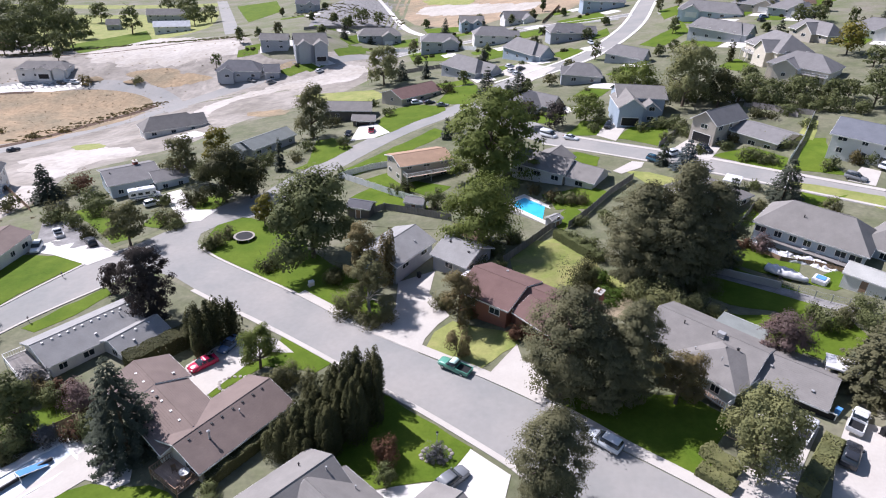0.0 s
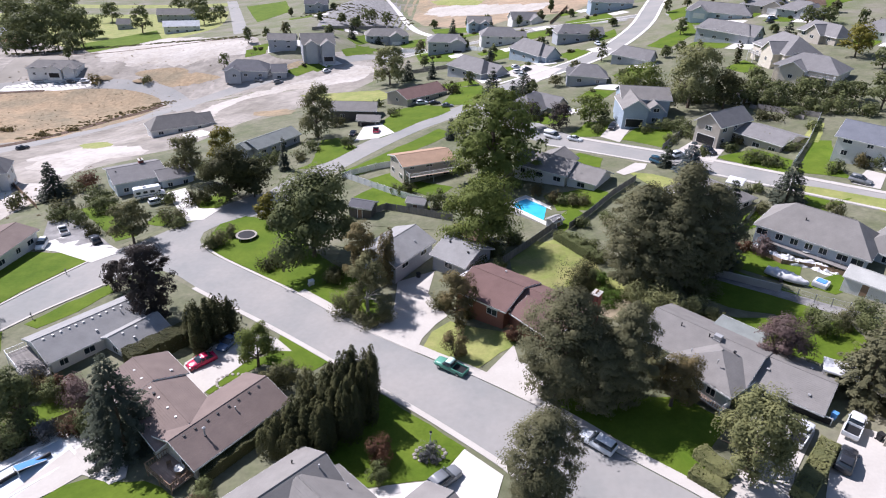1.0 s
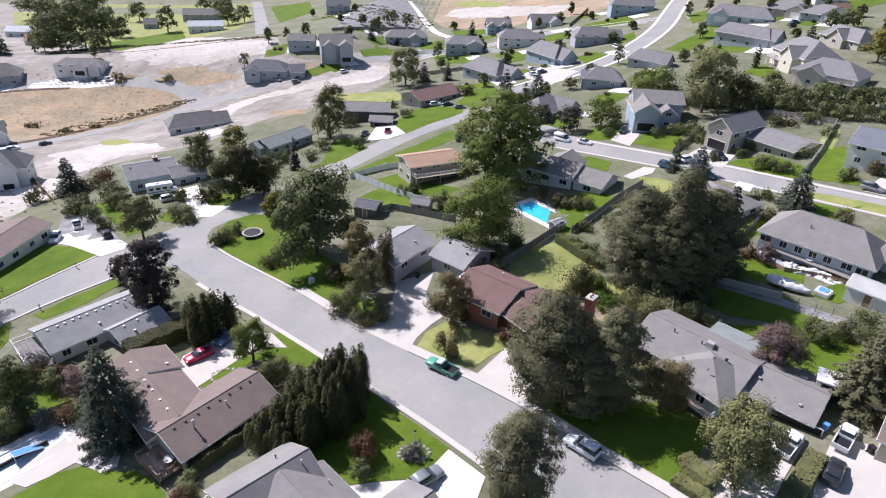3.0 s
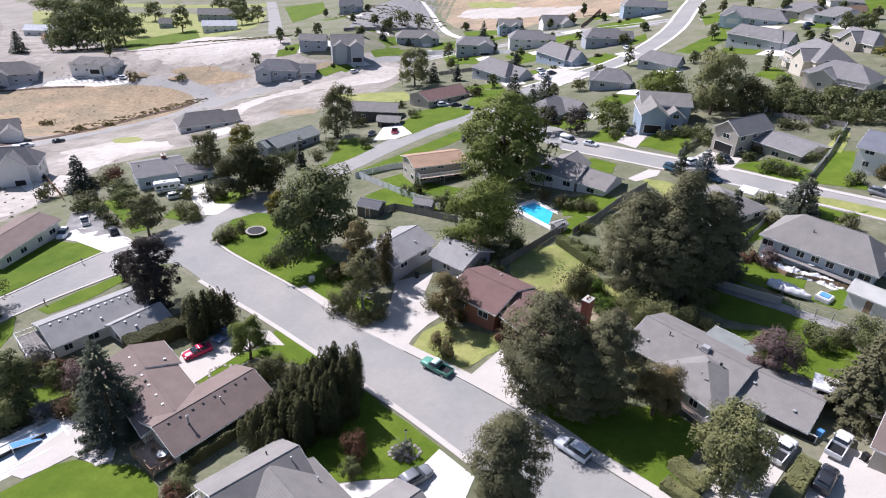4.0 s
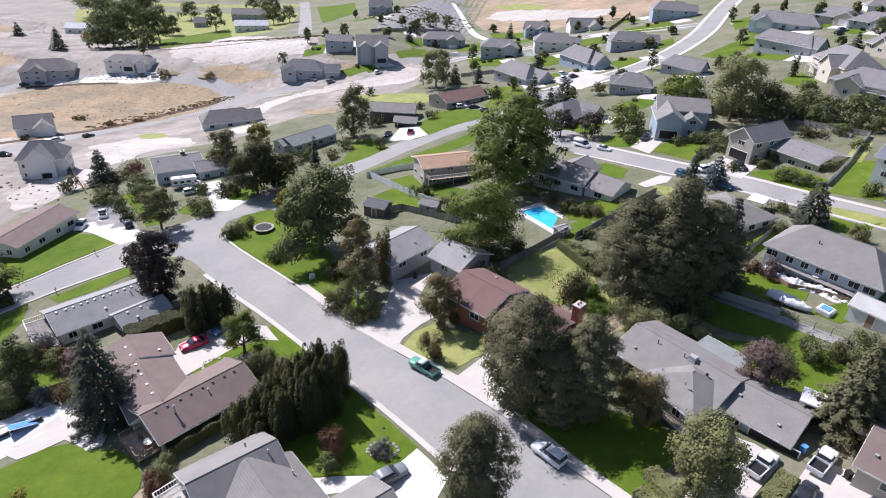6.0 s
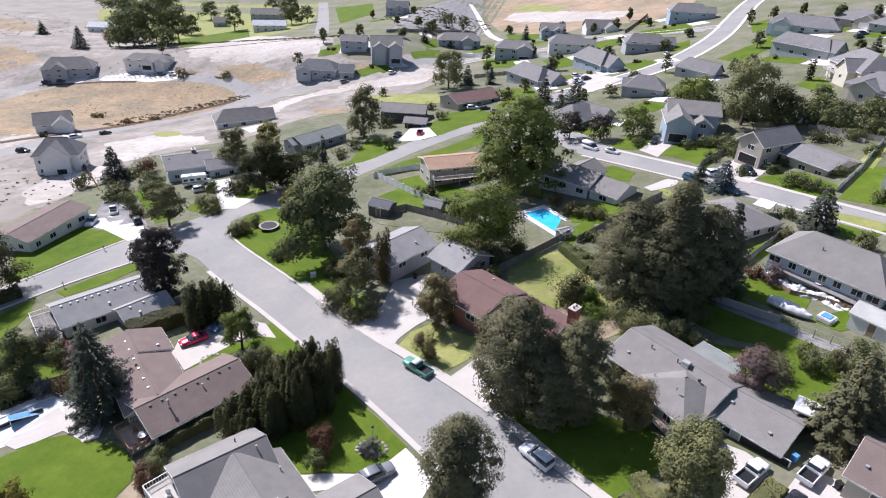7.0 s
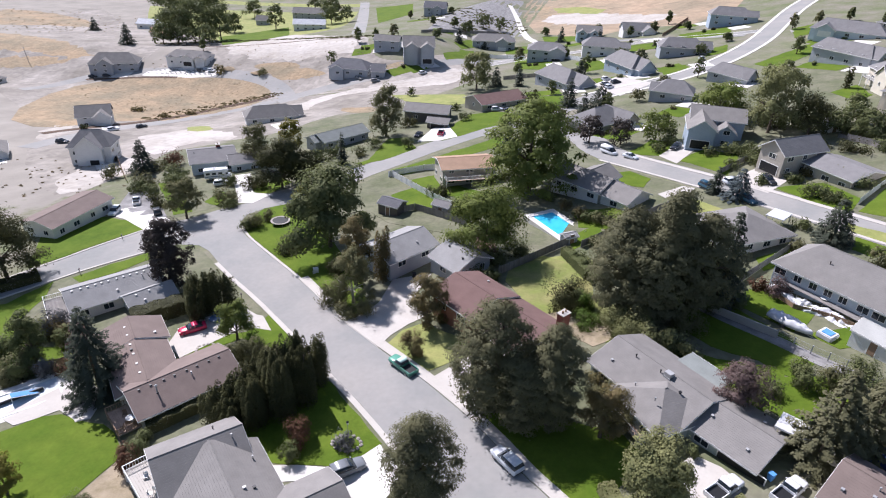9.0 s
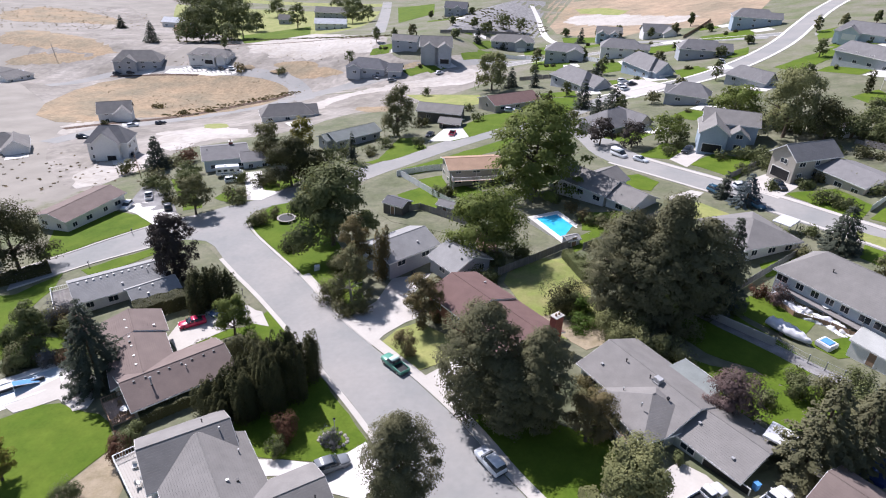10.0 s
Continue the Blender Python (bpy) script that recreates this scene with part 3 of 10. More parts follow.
        for k in range(m):
            th = k * 2.4 + turn + rnd.uniform(-0.4, 0.4)
            lift = (k + rnd.uniform(0.1, 0.9)) / m
            far = R * rnd.uniform(0.42, 0.62) * (1 - 0.45 * lift ** 2)
            boughs.append((np.array([math.cos(th) * far, math.sin(th) * far, H * (0.17 + 0.58 * lift)]), R * rnd.uniform(0.32, 0.5), H * rnd.uniform(0.16, 0.26)))
        lobes = {"broad": 9, "willow": 7, "sparse": 6}[kind]
    count = len(boughs) * lobes
    per = max(n // count, 3)
    for c0, br, bh in boughs:
        for k in range(lobes):
            d = ball(rnd, 1, 0.7)[0]
            if d[2] < -0.3 and kind != "shrub":
                d[2] *= -0.5
            c = c0 + d * np.array([br, br, bh]) * 0.72
            lr = np.array([0.52 * br, 0.52 * br, 0.5 * min(br, bh * 1.3)]) * rnd.uniform(0.6, 1.35)
            v = ball(rnd, per, 0.55)
            if kind != "shrub":
                v[:, 2] = np.where(v[:, 2] < -0.5, -v[:, 2] * 0.6, v[:, 2])
            p = v * lr * (1 + 0.1 * rnd.normal(size=(per, 1)))
            if kind == "willow":
                # long hanging strands below the outer boughs
                reach = np.hypot(p[:, 0] + c[0], p[:, 1] + c[1]) / R
                p[:, 2] -= rnd.uniform(0, 1, per) ** 1.6 * np.clip(reach - 0.25, 0, 0.9) * 0.3 * H
                p[:, :2] *= 0.85
            p = p + c
            p[:, 2] = np.maximum(p[:, 2], 0.08)
            pts.append(p)
            out.append(0.8 * v + 0.5 * d + 0.35 * c0 / max(R, 1) * np.array([1, 1, 0]))
    return np.concatenate(pts), unit(np.concatenate(out))


def plant(kind, x, y, H, R, leaf, label, category="tree", name="tree", size=0.0, dens=1.0, bark="trunk", group="trees"):
    seed = int(abs(x * 31 + y * 17 + H * 7)) + 3
    rnd, pr = np.random.default_rng(seed), random.Random(seed)
    t = thing(name, x, y, pr.uniform(0, 360), label, category, group)
    size = size or min(max(0.0022 * math.hypot(x - 13, y), 0.13), 0.9) * {"shrub": 0.85, "pine": 1.1, "fir": 1.0, "spruce": 0.9, "willow": 0.9}.get(kind, 1.0)
    area = {"spruce": 7.0, "column": 6.5}.get(kind, 5.6) * (R * H if kind not in ("shrub",) else R * max(H, R))
    n = int(max(dens * (1.75 if kind in ("pine", "fir") else 1.0 if kind == "shrub" else 1.55 if kind in ("willow", "poplar") else 1.2) * area / (size * size * 0.75), 150))
    n = int(n * (0.85 if y > 150 else 1.15))
    most = 38000 if kind in ("pine", "fir") else 18500
    if n > most:
        n, size = most, size * (n / most) ** 0.5
    pts, face = crown_points(kind, H, R, n, rnd)
    pts[:, 2] *= H / max(np.percentile(pts[:, 2], 99.5), 0.1)
    pts[:, :2] *= R / max(np.percentile(np.hypot(pts[:, 0], pts[:, 1]), 97), 0.1)
    me = leaf_mesh("crown", pts, size, rnd, M[leaf], out=face)
    c = new("crown", me)
    c.parent = t
    # trunk and limbs
    bm = bmesh.new()
    r0 = min(0.06 + H * 0.022, 0.5) * (0.5 if kind == "shrub" else 1)
    if kind == "shrub":
        for k in range(5):
            th = k * 1.257
            tube(bm, (0.05 * math.cos(th), 0.05 * math.sin(th), -0.2), (R * 0.5 * math.cos(th), R * 0.5 * math.sin(th), H * 0.7), r0, r0 * 0.3, 5)
    else:
        top = 0.9 if kind in ("spruce", "fir", "pine", "column", "poplar") else 0.55
        lean = Vector((pr.uniform(-0.05, 0.05) * H, pr.uniform(-0.05, 0.05) * H, 0))
        mid = lean * 0.6 + Vector((0, 0, H * top * 0.5))
        tube(bm, (0, 0, -0.4), (lean * 0.1 + Vector((0, 0, 0.3))), r0 * 1.35, r0, 8)
        tube(bm, lean * 0.1 + Vector((0, 0, 0.3)), mid, r0, r0 * 0.65, 8)
        tube(bm, mid, lean + Vector((0, 0, H * top)), r0 * 0.65, r0 * 0.2, 7)
        limbs = 0 if kind in ("spruce", "column") else 9
        for k in range(limbs):
            th, f = k * 2.4 + pr.uniform(-0.3, 0.3), pr.uniform(0.3, 0.95)
            st = mid * (0.5 + f * 0.6)
            e = st + Vector((math.cos(th), math.sin(th), 0.45)) * R * pr.uniform(0.55, 0.85)
            e.z = min(e.z, H * 0.92)
            k2 = st.lerp(e, 0.5) + Vector((0, 0, 0.08 * R))
            tube(bm, st, k2, r0 * 0.42, r0 * 0.28, 6)
            tube(bm, k2, e, r0 * 0.28, r0 * 0.08, 5)
    part("stem" if kind == "shrub" else "trunk", bm, M[bark], t)
    return t


def clipped_hedge(x, y, rot, L, W, H, leaf, label):
    t = thing("hedge", x, y, rot, label, "hedge", "hedges")
    rnd = np.random.default_rng(int(abs(x * 5 + y * 3)) + 1)
    n = int(min((2 * L * H + L * W + 2 * W * H) * 85, 16000))
    p = rnd.uniform(-1, 1, (n, 3))
    face = rnd.choice(5, n, p=np.array([L * H, L * H, L * W, W * H, W * H]) / (2 * L * H + L * W + 2 * W * H))
    for k, (ax, s) in enumerate(((1, -1), (1, 1), (2, 1), (0, -1), (0, 1))):
        p[face == k, ax] = s * (1 - 0.06 * np.abs(rnd.normal(size=(face == k).sum())))
    p = p * np.array([L / 2, W / 2, H / 2]) + np.array([0, 0, H / 2 + 0.05])
    slope = [land(x + u * math.cos(radians(rot)), y + u * math.sin(radians(rot))) - land(x, y) for u in p[:, 0]]
    p[:, 2] += np.array(slope) + 0.12 * np.sin(p[:, 0] * 2.1) * (p[:, 2] / H)
    facing = np.array([(0, -1, 0.3), (0, 1, 0.3), (0, 0, 1), (-1, 0, 0.3), (1, 0, 0.3)], float)[face]
    c = new("foliage", leaf_mesh("foliage", p, 0.2, rnd, M[leaf], out=facing))
    c.parent = t
    bm = bmesh.new()
    for k in range(max(2, int(L / 0.8))):
        u = -L / 2 + 0.4 + 0.8 * k
        zz = land(x + u * math.cos(radians(rot)), y + u * math.sin(radians(rot))) - land(x, y)
        tube(bm, (u, 0, zz - 0.2), (u + 0.1, 0.05, zz + H * 0.85), 0.05, 0.02, 5)
    part("stem", bm, M["trunk"], t)
    return t


# ---- vehicles ----
def wheel_set(t, track, front, rear, r=0.34):
    for sx in (front, rear):
        for sy in (-1, 1):
            bm = bmesh.new()
            w = 0.11
            prof = ((-w, r * 0.62), (-w, r * 0.92), (-w * 0.7, r), (w * 0.7, r), (w, r * 0.92), (w, r * 0.62))
            rings = [[bm.verts.new((rr * math.cos(k * math.tau / 16), yy, rr * math.sin(k * math.tau / 16))) for k in range(16)] for yy, rr in prof]
            for a, b in zip(rings, rings[1:]):
                for k in range(16):
                    bm.faces.new((a[k], a[(k + 1) % 16], b[(k + 1) % 16], b[k]))
            bmesh.ops.recalc_face_normals(bm, faces=bm.faces)
            ty = part("wheel", bm, M["rubber"], t, smooth=True)
            ty.matrix_basis = pose(sx, sy * track / 2, r)
            part("rim", tubes(((0, -0.09, 0), (0, 0.09, 0), r * 0.62, r * 0.62), ((0, -0.1, 0), (0, 0.1, 0), 0.07, 0.07), n=14), M["chrome"], ty)


def loft(sections, mat, name, parent, label=""):
    """A body skinned over cross sections (x, half width low, half width high, z low, z high)."""
    bm, rings = bmesh.new(), []
    for x, wl, wh, z0, z1 in sections:
        zm = z0 + 0.55 * (z1 - z0)
        half = [(wl * 0.9, z0), (wl, z0 + 0.12 * (z1 - z0)), (wl, zm), (wh * 0.98, z1 - 0.08 * (z1 - z0)), (wh * 0.88, z1)]
        rings.append([bm.verts.new((x, s * w, z)) for s, q in ((1, half), (-1, half[::-1])) for w, z in q])
    n = len(rings[0])
    for a, b in zip(rings, rings[1:]):
        for k in range(n):
            bm.faces.new((a[k], a[(k + 1) % n], b[(k + 1) % n], b[k]))
    bm.faces.new(rings[0][::-1])
    bm.faces.new(rings[-1])
    bmesh.ops.recalc_face_normals(bm, faces=bm.faces)
    o = part(name, bm, mat, parent, label)
    for f in o.data.polygons:
        f.use_smooth = len(f.vertices) == 4
    return o


def lights(t, front, rear, w, z):
    for s in (-1, 1):
        part("headlight", boxes((front - 0.16, front + 0.015, s * w - 0.17, s * w + 0.17, z - 0.08, z + 0.08), bev=0.03), M["lamp"], t)
        part("tail_light", boxes((rear - 0.02, rear + 0.14, s * w - 0.14, s * w + 0.14, z - 0.02, z + 0.2), bev=0.03), M["redlens"], t)


def vehicle(kind, x, y, rot, paint, label, name="car", category="car", group="parked vehicles", roof=None):
    t = thing(name, x, y, rot, label, category, group, 0.05)
    t.scale = (0.93, 0.95, 0.95)
    p, g = PAINT[paint], M["glass"]
    if kind == "sedan":
        body = [(-2.3, 0.74, 0.66, 0.36, 0.78), (-2.15, 0.86, 0.78, 0.26, 0.96), (-1.2, 0.9, 0.84, 0.2, 0.98), (0.9, 0.9, 0.84, 0.2, 0.92), (1.9, 0.86, 0.76, 0.24, 0.8), (2.3, 0.7, 0.6, 0.36, 0.64)]
        cab = [(-1.75, 0.74, 0.7, 0.9, 0.97), (-1.0, 0.8, 0.62, 0.9, 1.38), (0.05, 0.82, 0.64, 0.9, 1.42), (0.95, 0.8, 0.76, 0.88, 0.96)]
        top, fr, re, tr, ax = [(-0.95, 0.61, 0.57, 1.35, 1.42), (-0.4, 0.64, 0.6, 1.38, 1.46), (0.08, 0.62, 0.58, 1.36, 1.44)], 2.22, -2.24, 1.55, (1.4, -1.35)
    elif kind == "suv":
        body = [(-2.3, 0.8, 0.74, 0.4, 0.95), (-2.2, 0.92, 0.84, 0.3, 1.08), (-1.2, 0.94, 0.88, 0.26, 1.08), (1.0, 0.94, 0.88, 0.26, 1.04), (2.0, 0.9, 0.8, 0.3, 0.95), (2.35, 0.76, 0.66, 0.42, 0.78)]
        cab = [(-2.2, 0.82, 0.74, 1.0, 1.12), (-1.85, 0.85, 0.68, 1.0, 1.62), (0.1, 0.86, 0.7, 1.0, 1.66), (1.0, 0.84, 0.8, 0.98, 1.08)]
        top, fr, re, tr, ax = [(-2.0, 0.66, 0.6, 1.58, 1.66), (-0.9, 0.7, 0.64, 1.62, 1.72), (0.15, 0.68, 0.62, 1.6, 1.68)], 2.28, -2.26, 1.6, (1.45, -1.4)
    elif kind == "pickup":
        body = [(-2.6, 0.84, 0.8, 0.45, 0.7), (-2.55, 0.9, 0.86, 0.38, 0.72), (-0.35, 0.92, 0.88, 0.34, 0.74), (-0.3, 0.92, 0.86, 0.34, 1.06), (1.0, 0.92, 0.86, 0.34, 1.04), (2.2, 0.9, 0.8, 0.36, 0.98), (2.6, 0.8, 0.7, 0.44, 0.84)]
        cab = [(-0.42, 0.84, 0.78, 1.0, 1.1), (-0.32, 0.85, 0.7, 1.0, 1.64), (0.55, 0.85, 0.7, 1.0, 1.66), (1.2, 0.84, 0.8, 1.0, 1.08)]
        top, fr, re, tr, ax = [(-0.38, 0.68, 0.62, 1.6, 1.68), (0.1, 0.72, 0.66, 1.64, 1.74), (0.62, 0.7, 0.62, 1.62, 1.7)], 2.52, -2.58, 1.62, (1.65, -1.6)
    else:  # van
        body = [(-2.6, 0.86, 0.82, 0.4, 1.1), (-2.5, 0.96, 0.92, 0.3, 1.15), (1.4, 0.96, 0.92, 0.28, 1.15), (2.3, 0.92, 0.82, 0.3, 1.08), (2.7, 0.8, 0.7, 0.42, 0.9)]
        cab = [(-2.5, 0.93, 0.84, 1.1, 2.05), (0.9, 0.93, 0.84, 1.1, 2.08), (1.9, 0.9, 0.86, 1.1, 1.2)]
        top, fr, re, tr, ax = [(-2.54, 0.95, 0.84, 1.5, 2.16), (-0.4, 0.96, 0.86, 1.52, 2.22), (0.95, 0.95, 0.84, 1.6, 2.16)], 2.62, -2.56, 1.65, (1.75, -1.6)
    loft(body, p, "body", t)
    loft(cab, g, "greenhouse", t, "dark tinted glass")
    loft(top, PAINT[roof] if roof else p, "roof", t)
    if kind == "pickup":
        part("cargo_bed", boxes((-2.55, -0.45, 0.8, 0.93, 0.7, 1.06), (-2.55, -0.45, -0.93, -0.8, 0.7, 1.06), (-2.62, -2.52, -0.93, 0.93, 0.5, 1.04), (-0.47, -0.4, -0.8, 0.8, 0.7, 1.08), bev=0.02), p, t)
        part("bed_liner", boxes((-2.5, -0.48, -0.78, 0.78, 0.725, 0.76)), M["black"], t)
    for sx in (fr - 0.02, re + 0.02):
        part("bumper", boxes((sx - 0.08, sx + 0.08, -0.82, 0.82, 0.34, 0.52), bev=0.04), M["black"] if kind != "pickup" else M["chrome"], t)
    for s in (-1, 1):
        part("mirror", boxes((0.78, 0.92, s * 0.98 - 0.1, s * 0.98 + 0.1, 1.0, 1.14), bev=0.03), p, t)
    [part("door_pillar", boxes((xx - 0.05, xx + 0.05, s * 0.8 - 0.06, s * 0.8 + 0.06, 1.0, 1.3)), p, t) for xx in (-0.35, 0.35) for s in (-1, 1)]
    lights(t, fr, re, 0.66, 0.72)
    wheel_set(t, tr, *ax)
    return t


def motorhome(x, y, rot, label):
    t = thing("motorhome", x, y, rot, label, "motorhome", "parked vehicles", 0.05)
    part("body", boxes((-3.6, 1.7, -1.15, 1.15, 0.5, 2.9), (1.5, 2.6, -1.1, 1.1, 1.9, 2.9), bev=0.18), PAINT["white"], t)
    loft([(1.6, 1.0, 0.95, 0.4, 1.9), (2.6, 0.98, 0.9, 0.4, 1.3), (3.5, 0.9, 0.8, 0.42, 1.1)], PAINT["white"], "cab", t)
    part("windscreen", boxes((1.9, 2.5, -0.9, 0.9, 1.3, 1.85), bev=0.1), M["glass"], t)
    for s in (-1, 1):
        part("stripe", boxes((-3.5, 1.6, s * 1.16 - 0.01, s * 1.16 + 0.01, 1.0, 1.2)), PAINT["blue"], t)
        for xx in (-2.6, -1.0, 0.6):
            part("side_window", boxes((xx - 0.5, xx + 0.5, s * 1.16 - 0.015, s * 1.16 + 0.015, 1.6, 2.2)), M["glass"], t)
    part("air_conditioner", boxes((-1.4, -0.5, -0.4, 0.4, 2.88, 3.15), bev=0.06), M["trim"], t)
    part("roof_hatch", boxes((-2.9, -2.4, -0.3, 0.3, 2.88, 3.0), bev=0.03), M["trim"], t)
    lights(t, 3.45, -3.6, 0.7, 0.8)
    wheel_set(t, 1.9, 2.5, -2.0, 0.38)
    return t


# ---- fences, decks and small things ----
def fence(points, high, style, label, group="fences"):
    """A fence along a line: each post and each bay of boards is a part."""
    x0, y0 = points[0]
    t = thing("fence", x0, y0, 0, label, "fence", group)
    zb = land(x0, y0)
    mat = {"white": M["vinyl"], "wood": M["wood"], "old": M["oldwood"], "wire": M["metal"], "stone": M["concrete"]}[style]
    panels = {}
    for (ax, ay), (bx, by) in zip(points, points[1:]):
        d = math.hypot(bx - ax, by - ay)
        n = max(1, round(d / 2.4))
        w = d / n
        ang = math.degrees(math.atan2(by - ay, bx - ax))
        for k in range(n):
            px, py = ax + (bx - ax) * k / n, ay + (by - ay) * k / n
            qx, qy = ax + (bx - ax) * (k + 1) / n, ay + (by - ay) * (k + 1) / n
            z, z2 = land(px, py) - zb, land(qx, qy) - zb
            key = (round(w, 2),)
            if key not in panels:
                bm = bmesh.new()
                if style == "wire":
                    for zz in (0.1, high * 0.5, high - 0.05):
                        tube(bm, (0.03, 0, zz), (w - 0.03, 0, zz), 0.02, 0.02, 5)
                    for j in range(int(w / 0.3)):
                        tube(bm, (0.15 + 0.3 * j, 0, 0.1), (0.15 + 0.3 * j, 0, high - 0.05), 0.008, 0.008, 4)
                elif style == "stone":
                    box(bm, 0, w, -0.12, 0.12, -0.3, high, 0.02)
                else:
                    box(bm, 0.03, w - 0.03, 0.014, 0.05, 0.25, 0.34)
                o = part("panel", bm, mat, t)
                panels["used"] = "post" in panels
                panels[key] = o
                bm = boxes((-0.06, 0.06, -0.06, 0.06, -0.4, high), (-0.08, 0.08, -0.08, 0.08, high, high + 0.05))
                panels["post"] = panels.get("post") or part("post", bm, mat, t)
                po = panels["post"] if not panels.get("used") else share(panels["post"], "post", Matrix(), t)
            else:
                o = share(panels[key], "panel", Matrix(), t)
                po = share(panels["post"], "post", Matrix(), t)
            if style in ("white", "wood", "old"):
                share(o, "rail", pose(0, 0, high - 0.55), o)
                m = max(3, int(w / 0.24))
                bw = (w - 0.08) / m
                if "board" not in panels:
                    panels["board"] = part("board", boxes((0, bw - 0.014, -0.012, 0.012, 0.05, high - 0.06)), mat, o)
                    boards = [panels["board"]]
                else:
                    boards = [share(panels["board"], "board", Matrix(), o)]
                boards += [share(panels["board"], "board", Matrix(), o) for _ in range(m - 1)]
                for j, bd in enumerate(boards):
                    bd.matrix_basis = pose(0.04 + bw * j, 0, 0.025 * (j % 3) if style == "old" else 0)
            o.matrix_basis = pose(px - x0, py - y0, z, 0, -math.degrees(math.atan2(z2 - z, w)), ang)
            po.matrix_basis = pose(px - x0, py - y0, z, 0, 0, ang)
    return t


def deck(x, y, rot, L, W, high, label, rail=True, mat="deck", name="deck", dz=0.0, rails="trim"):
    t = thing(name, x, y, rot, label, "deck", "decks", dz)
    n = int(W / 0.28)
    b = None
    for k in range(n):
        m = pose(0, -W / 2 + (k + 0.5) * W / n, high)
        if b is None:
            b = part("board", boxes((-L / 2, L / 2, -W / n / 2 + 0.008, W / n / 2 - 0.008, -0.04, 0.0)), M[mat], t)
            b.matrix_basis = m
        else:
            share(b, "board", m, t)
    part("joists", boxes(*[(u - 0.05, u + 0.05, -W / 2 + 0.05, W / 2 - 0.05, high - 0.25, high - 0.045) for u in np.linspace(-L / 2 + 0.1, L / 2 - 0.1, 6)]), M["oldwood"], t)
    q = None
    corners = [(sx * (L / 2 - 0.08), sy * (W / 2 - 0.08)) for sx in (-1, 1) for sy in (-1, 1)] + [(0, -W / 2 + 0.08), (0, W / 2 - 0.08)]
    for cx, cy in corners:
        if q is None:
            q = part("post", boxes((-0.06, 0.06, -0.06, 0.06, -1.5, high + (0.95 if rail else -0.03))), M[rails] if rail else M["oldwood"], t)
            q.matrix_basis = pose(cx, cy, 0)
        else:
            share(q, "post", pose(cx, cy, 0), t)
    if rail:
        for d in ((-L / 2, L / 2, -W / 2, -W / 2 + 0.08), (-L / 2, -L / 2 + 0.08, -W / 2, W / 2), (L / 2 - 0.08, L / 2, -W / 2, W / 2)):
            bm = boxes((*d, high + 0.9, high + 0.96), (*d, high + 0.12, high + 0.17))
            railing = part("railing", bm, M[rails], t, "white railing" if rails == "trim" else "pale wooden railing")
            run, bar = max(d[1] - d[0], d[3] - d[2]), None
            for k in range(int(run / 0.32)):
                f = 0.16 + 0.32 * k
                cx, cy = (d[0] + f, (d[2] + d[3]) / 2) if d[1] - d[0] > 1 else ((d[0] + d[1]) / 2, d[2] + f)
                if bar is None:
                    bar = part("baluster", boxes((-0.026, 0.026, -0.026, 0.026, high + 0.15, high + 0.92)), M[rails], railing)
                    bar.matrix_basis = pose(cx, cy, 0)
                else:
                    share(bar, "baluster", pose(cx, cy, 0), railing)
    return t


def patio_chair(x, y, rot, dz, mat="trim"):
    t = thing("patio_chair", x, y, rot, "white outdoor chair on a deck", "chair", "patio chairs", dz)
    part("seat", boxes((-0.26, 0.26, -0.26, 0.26, 0.4, 0.46), bev=0.02), M[mat], t)
    b = part("backrest", boxes((-0.26, 0.26, 0.22, 0.27, 0.46, 0.95), bev=0.02), M[mat], t)
    q = None
    for sx in (-0.22, 0.22):
        for sy in (-0.22, 0.22):
            if q is None:
                q = part("leg", boxes((-0.025, 0.025, -0.025, 0.025, 0, 0.42)), M[mat], t)
                q.matrix_basis = pose(sx, sy, 0)
            else:
                share(q, "leg", pose(sx, sy, 0), t)


def patio_table(x, y, dz):
    t = thing("patio_table", x, y, 0, "round white outdoor table on a deck", "table", "", dz)
    part("tabletop", tubes(((0, 0, 0.7), (0, 0, 0.74), 0.6, 0.6), n=24), M["trim"], t)
    part("pedestal", tubes(((0, 0, 0), (0, 0, 0.04), 0.3, 0.28), ((0, 0, 0.02), (0, 0, 0.72), 0.05, 0.05), n=12), M["metal"], t)


def trampoline(x, y):
    t = thing("trampoline", x, y, 10, "round black trampoline with a pale rim on the lawn", "trampoline")
    R = 2.1
    bm = bmesh.new()
    for k in range(28):
        a, b = k * math.tau / 28, (k + 1) * math.tau / 28
        tube(bm, (R * math.cos(a), R * math.sin(a), 0.85), (R * math.cos(b), R * math.sin(b), 0.85), 0.05, 0.05, 6)
    part("frame", bm, M["metal"], t)
    part("mat", tubes(((0, 0, 0.83), (0, 0, 0.845), R - 0.35, R - 0.35), n=28), M["black"], t)
    bm = bmesh.new()
    for k in range(28):
        a, b = k * math.tau / 28, (k + 1) * math.tau / 28
        vs = [bm.verts.new((r * math.cos(c), r * math.sin(c), z)) for c, r, z in ((a, R - 0.38, 0.87), (b, R - 0.38, 0.87), (b, R + 0.05, 0.9), (a, R + 0.05, 0.9))]
        bm.faces.new(vs)
    part("padding", bm, M["stone"], t)
    q = None
    for k in range(6):
        a = k * math.tau / 6
        m = pose(R * math.cos(a), R * math.sin(a), 0)
        if q is None:
            q = part("leg", tubes(((0, 0, -0.1), (0, 0, 0.85), 0.04, 0.04)), M["metal"], t)
            q.matrix_basis = m
        else:
            share(q, "leg", m, t)


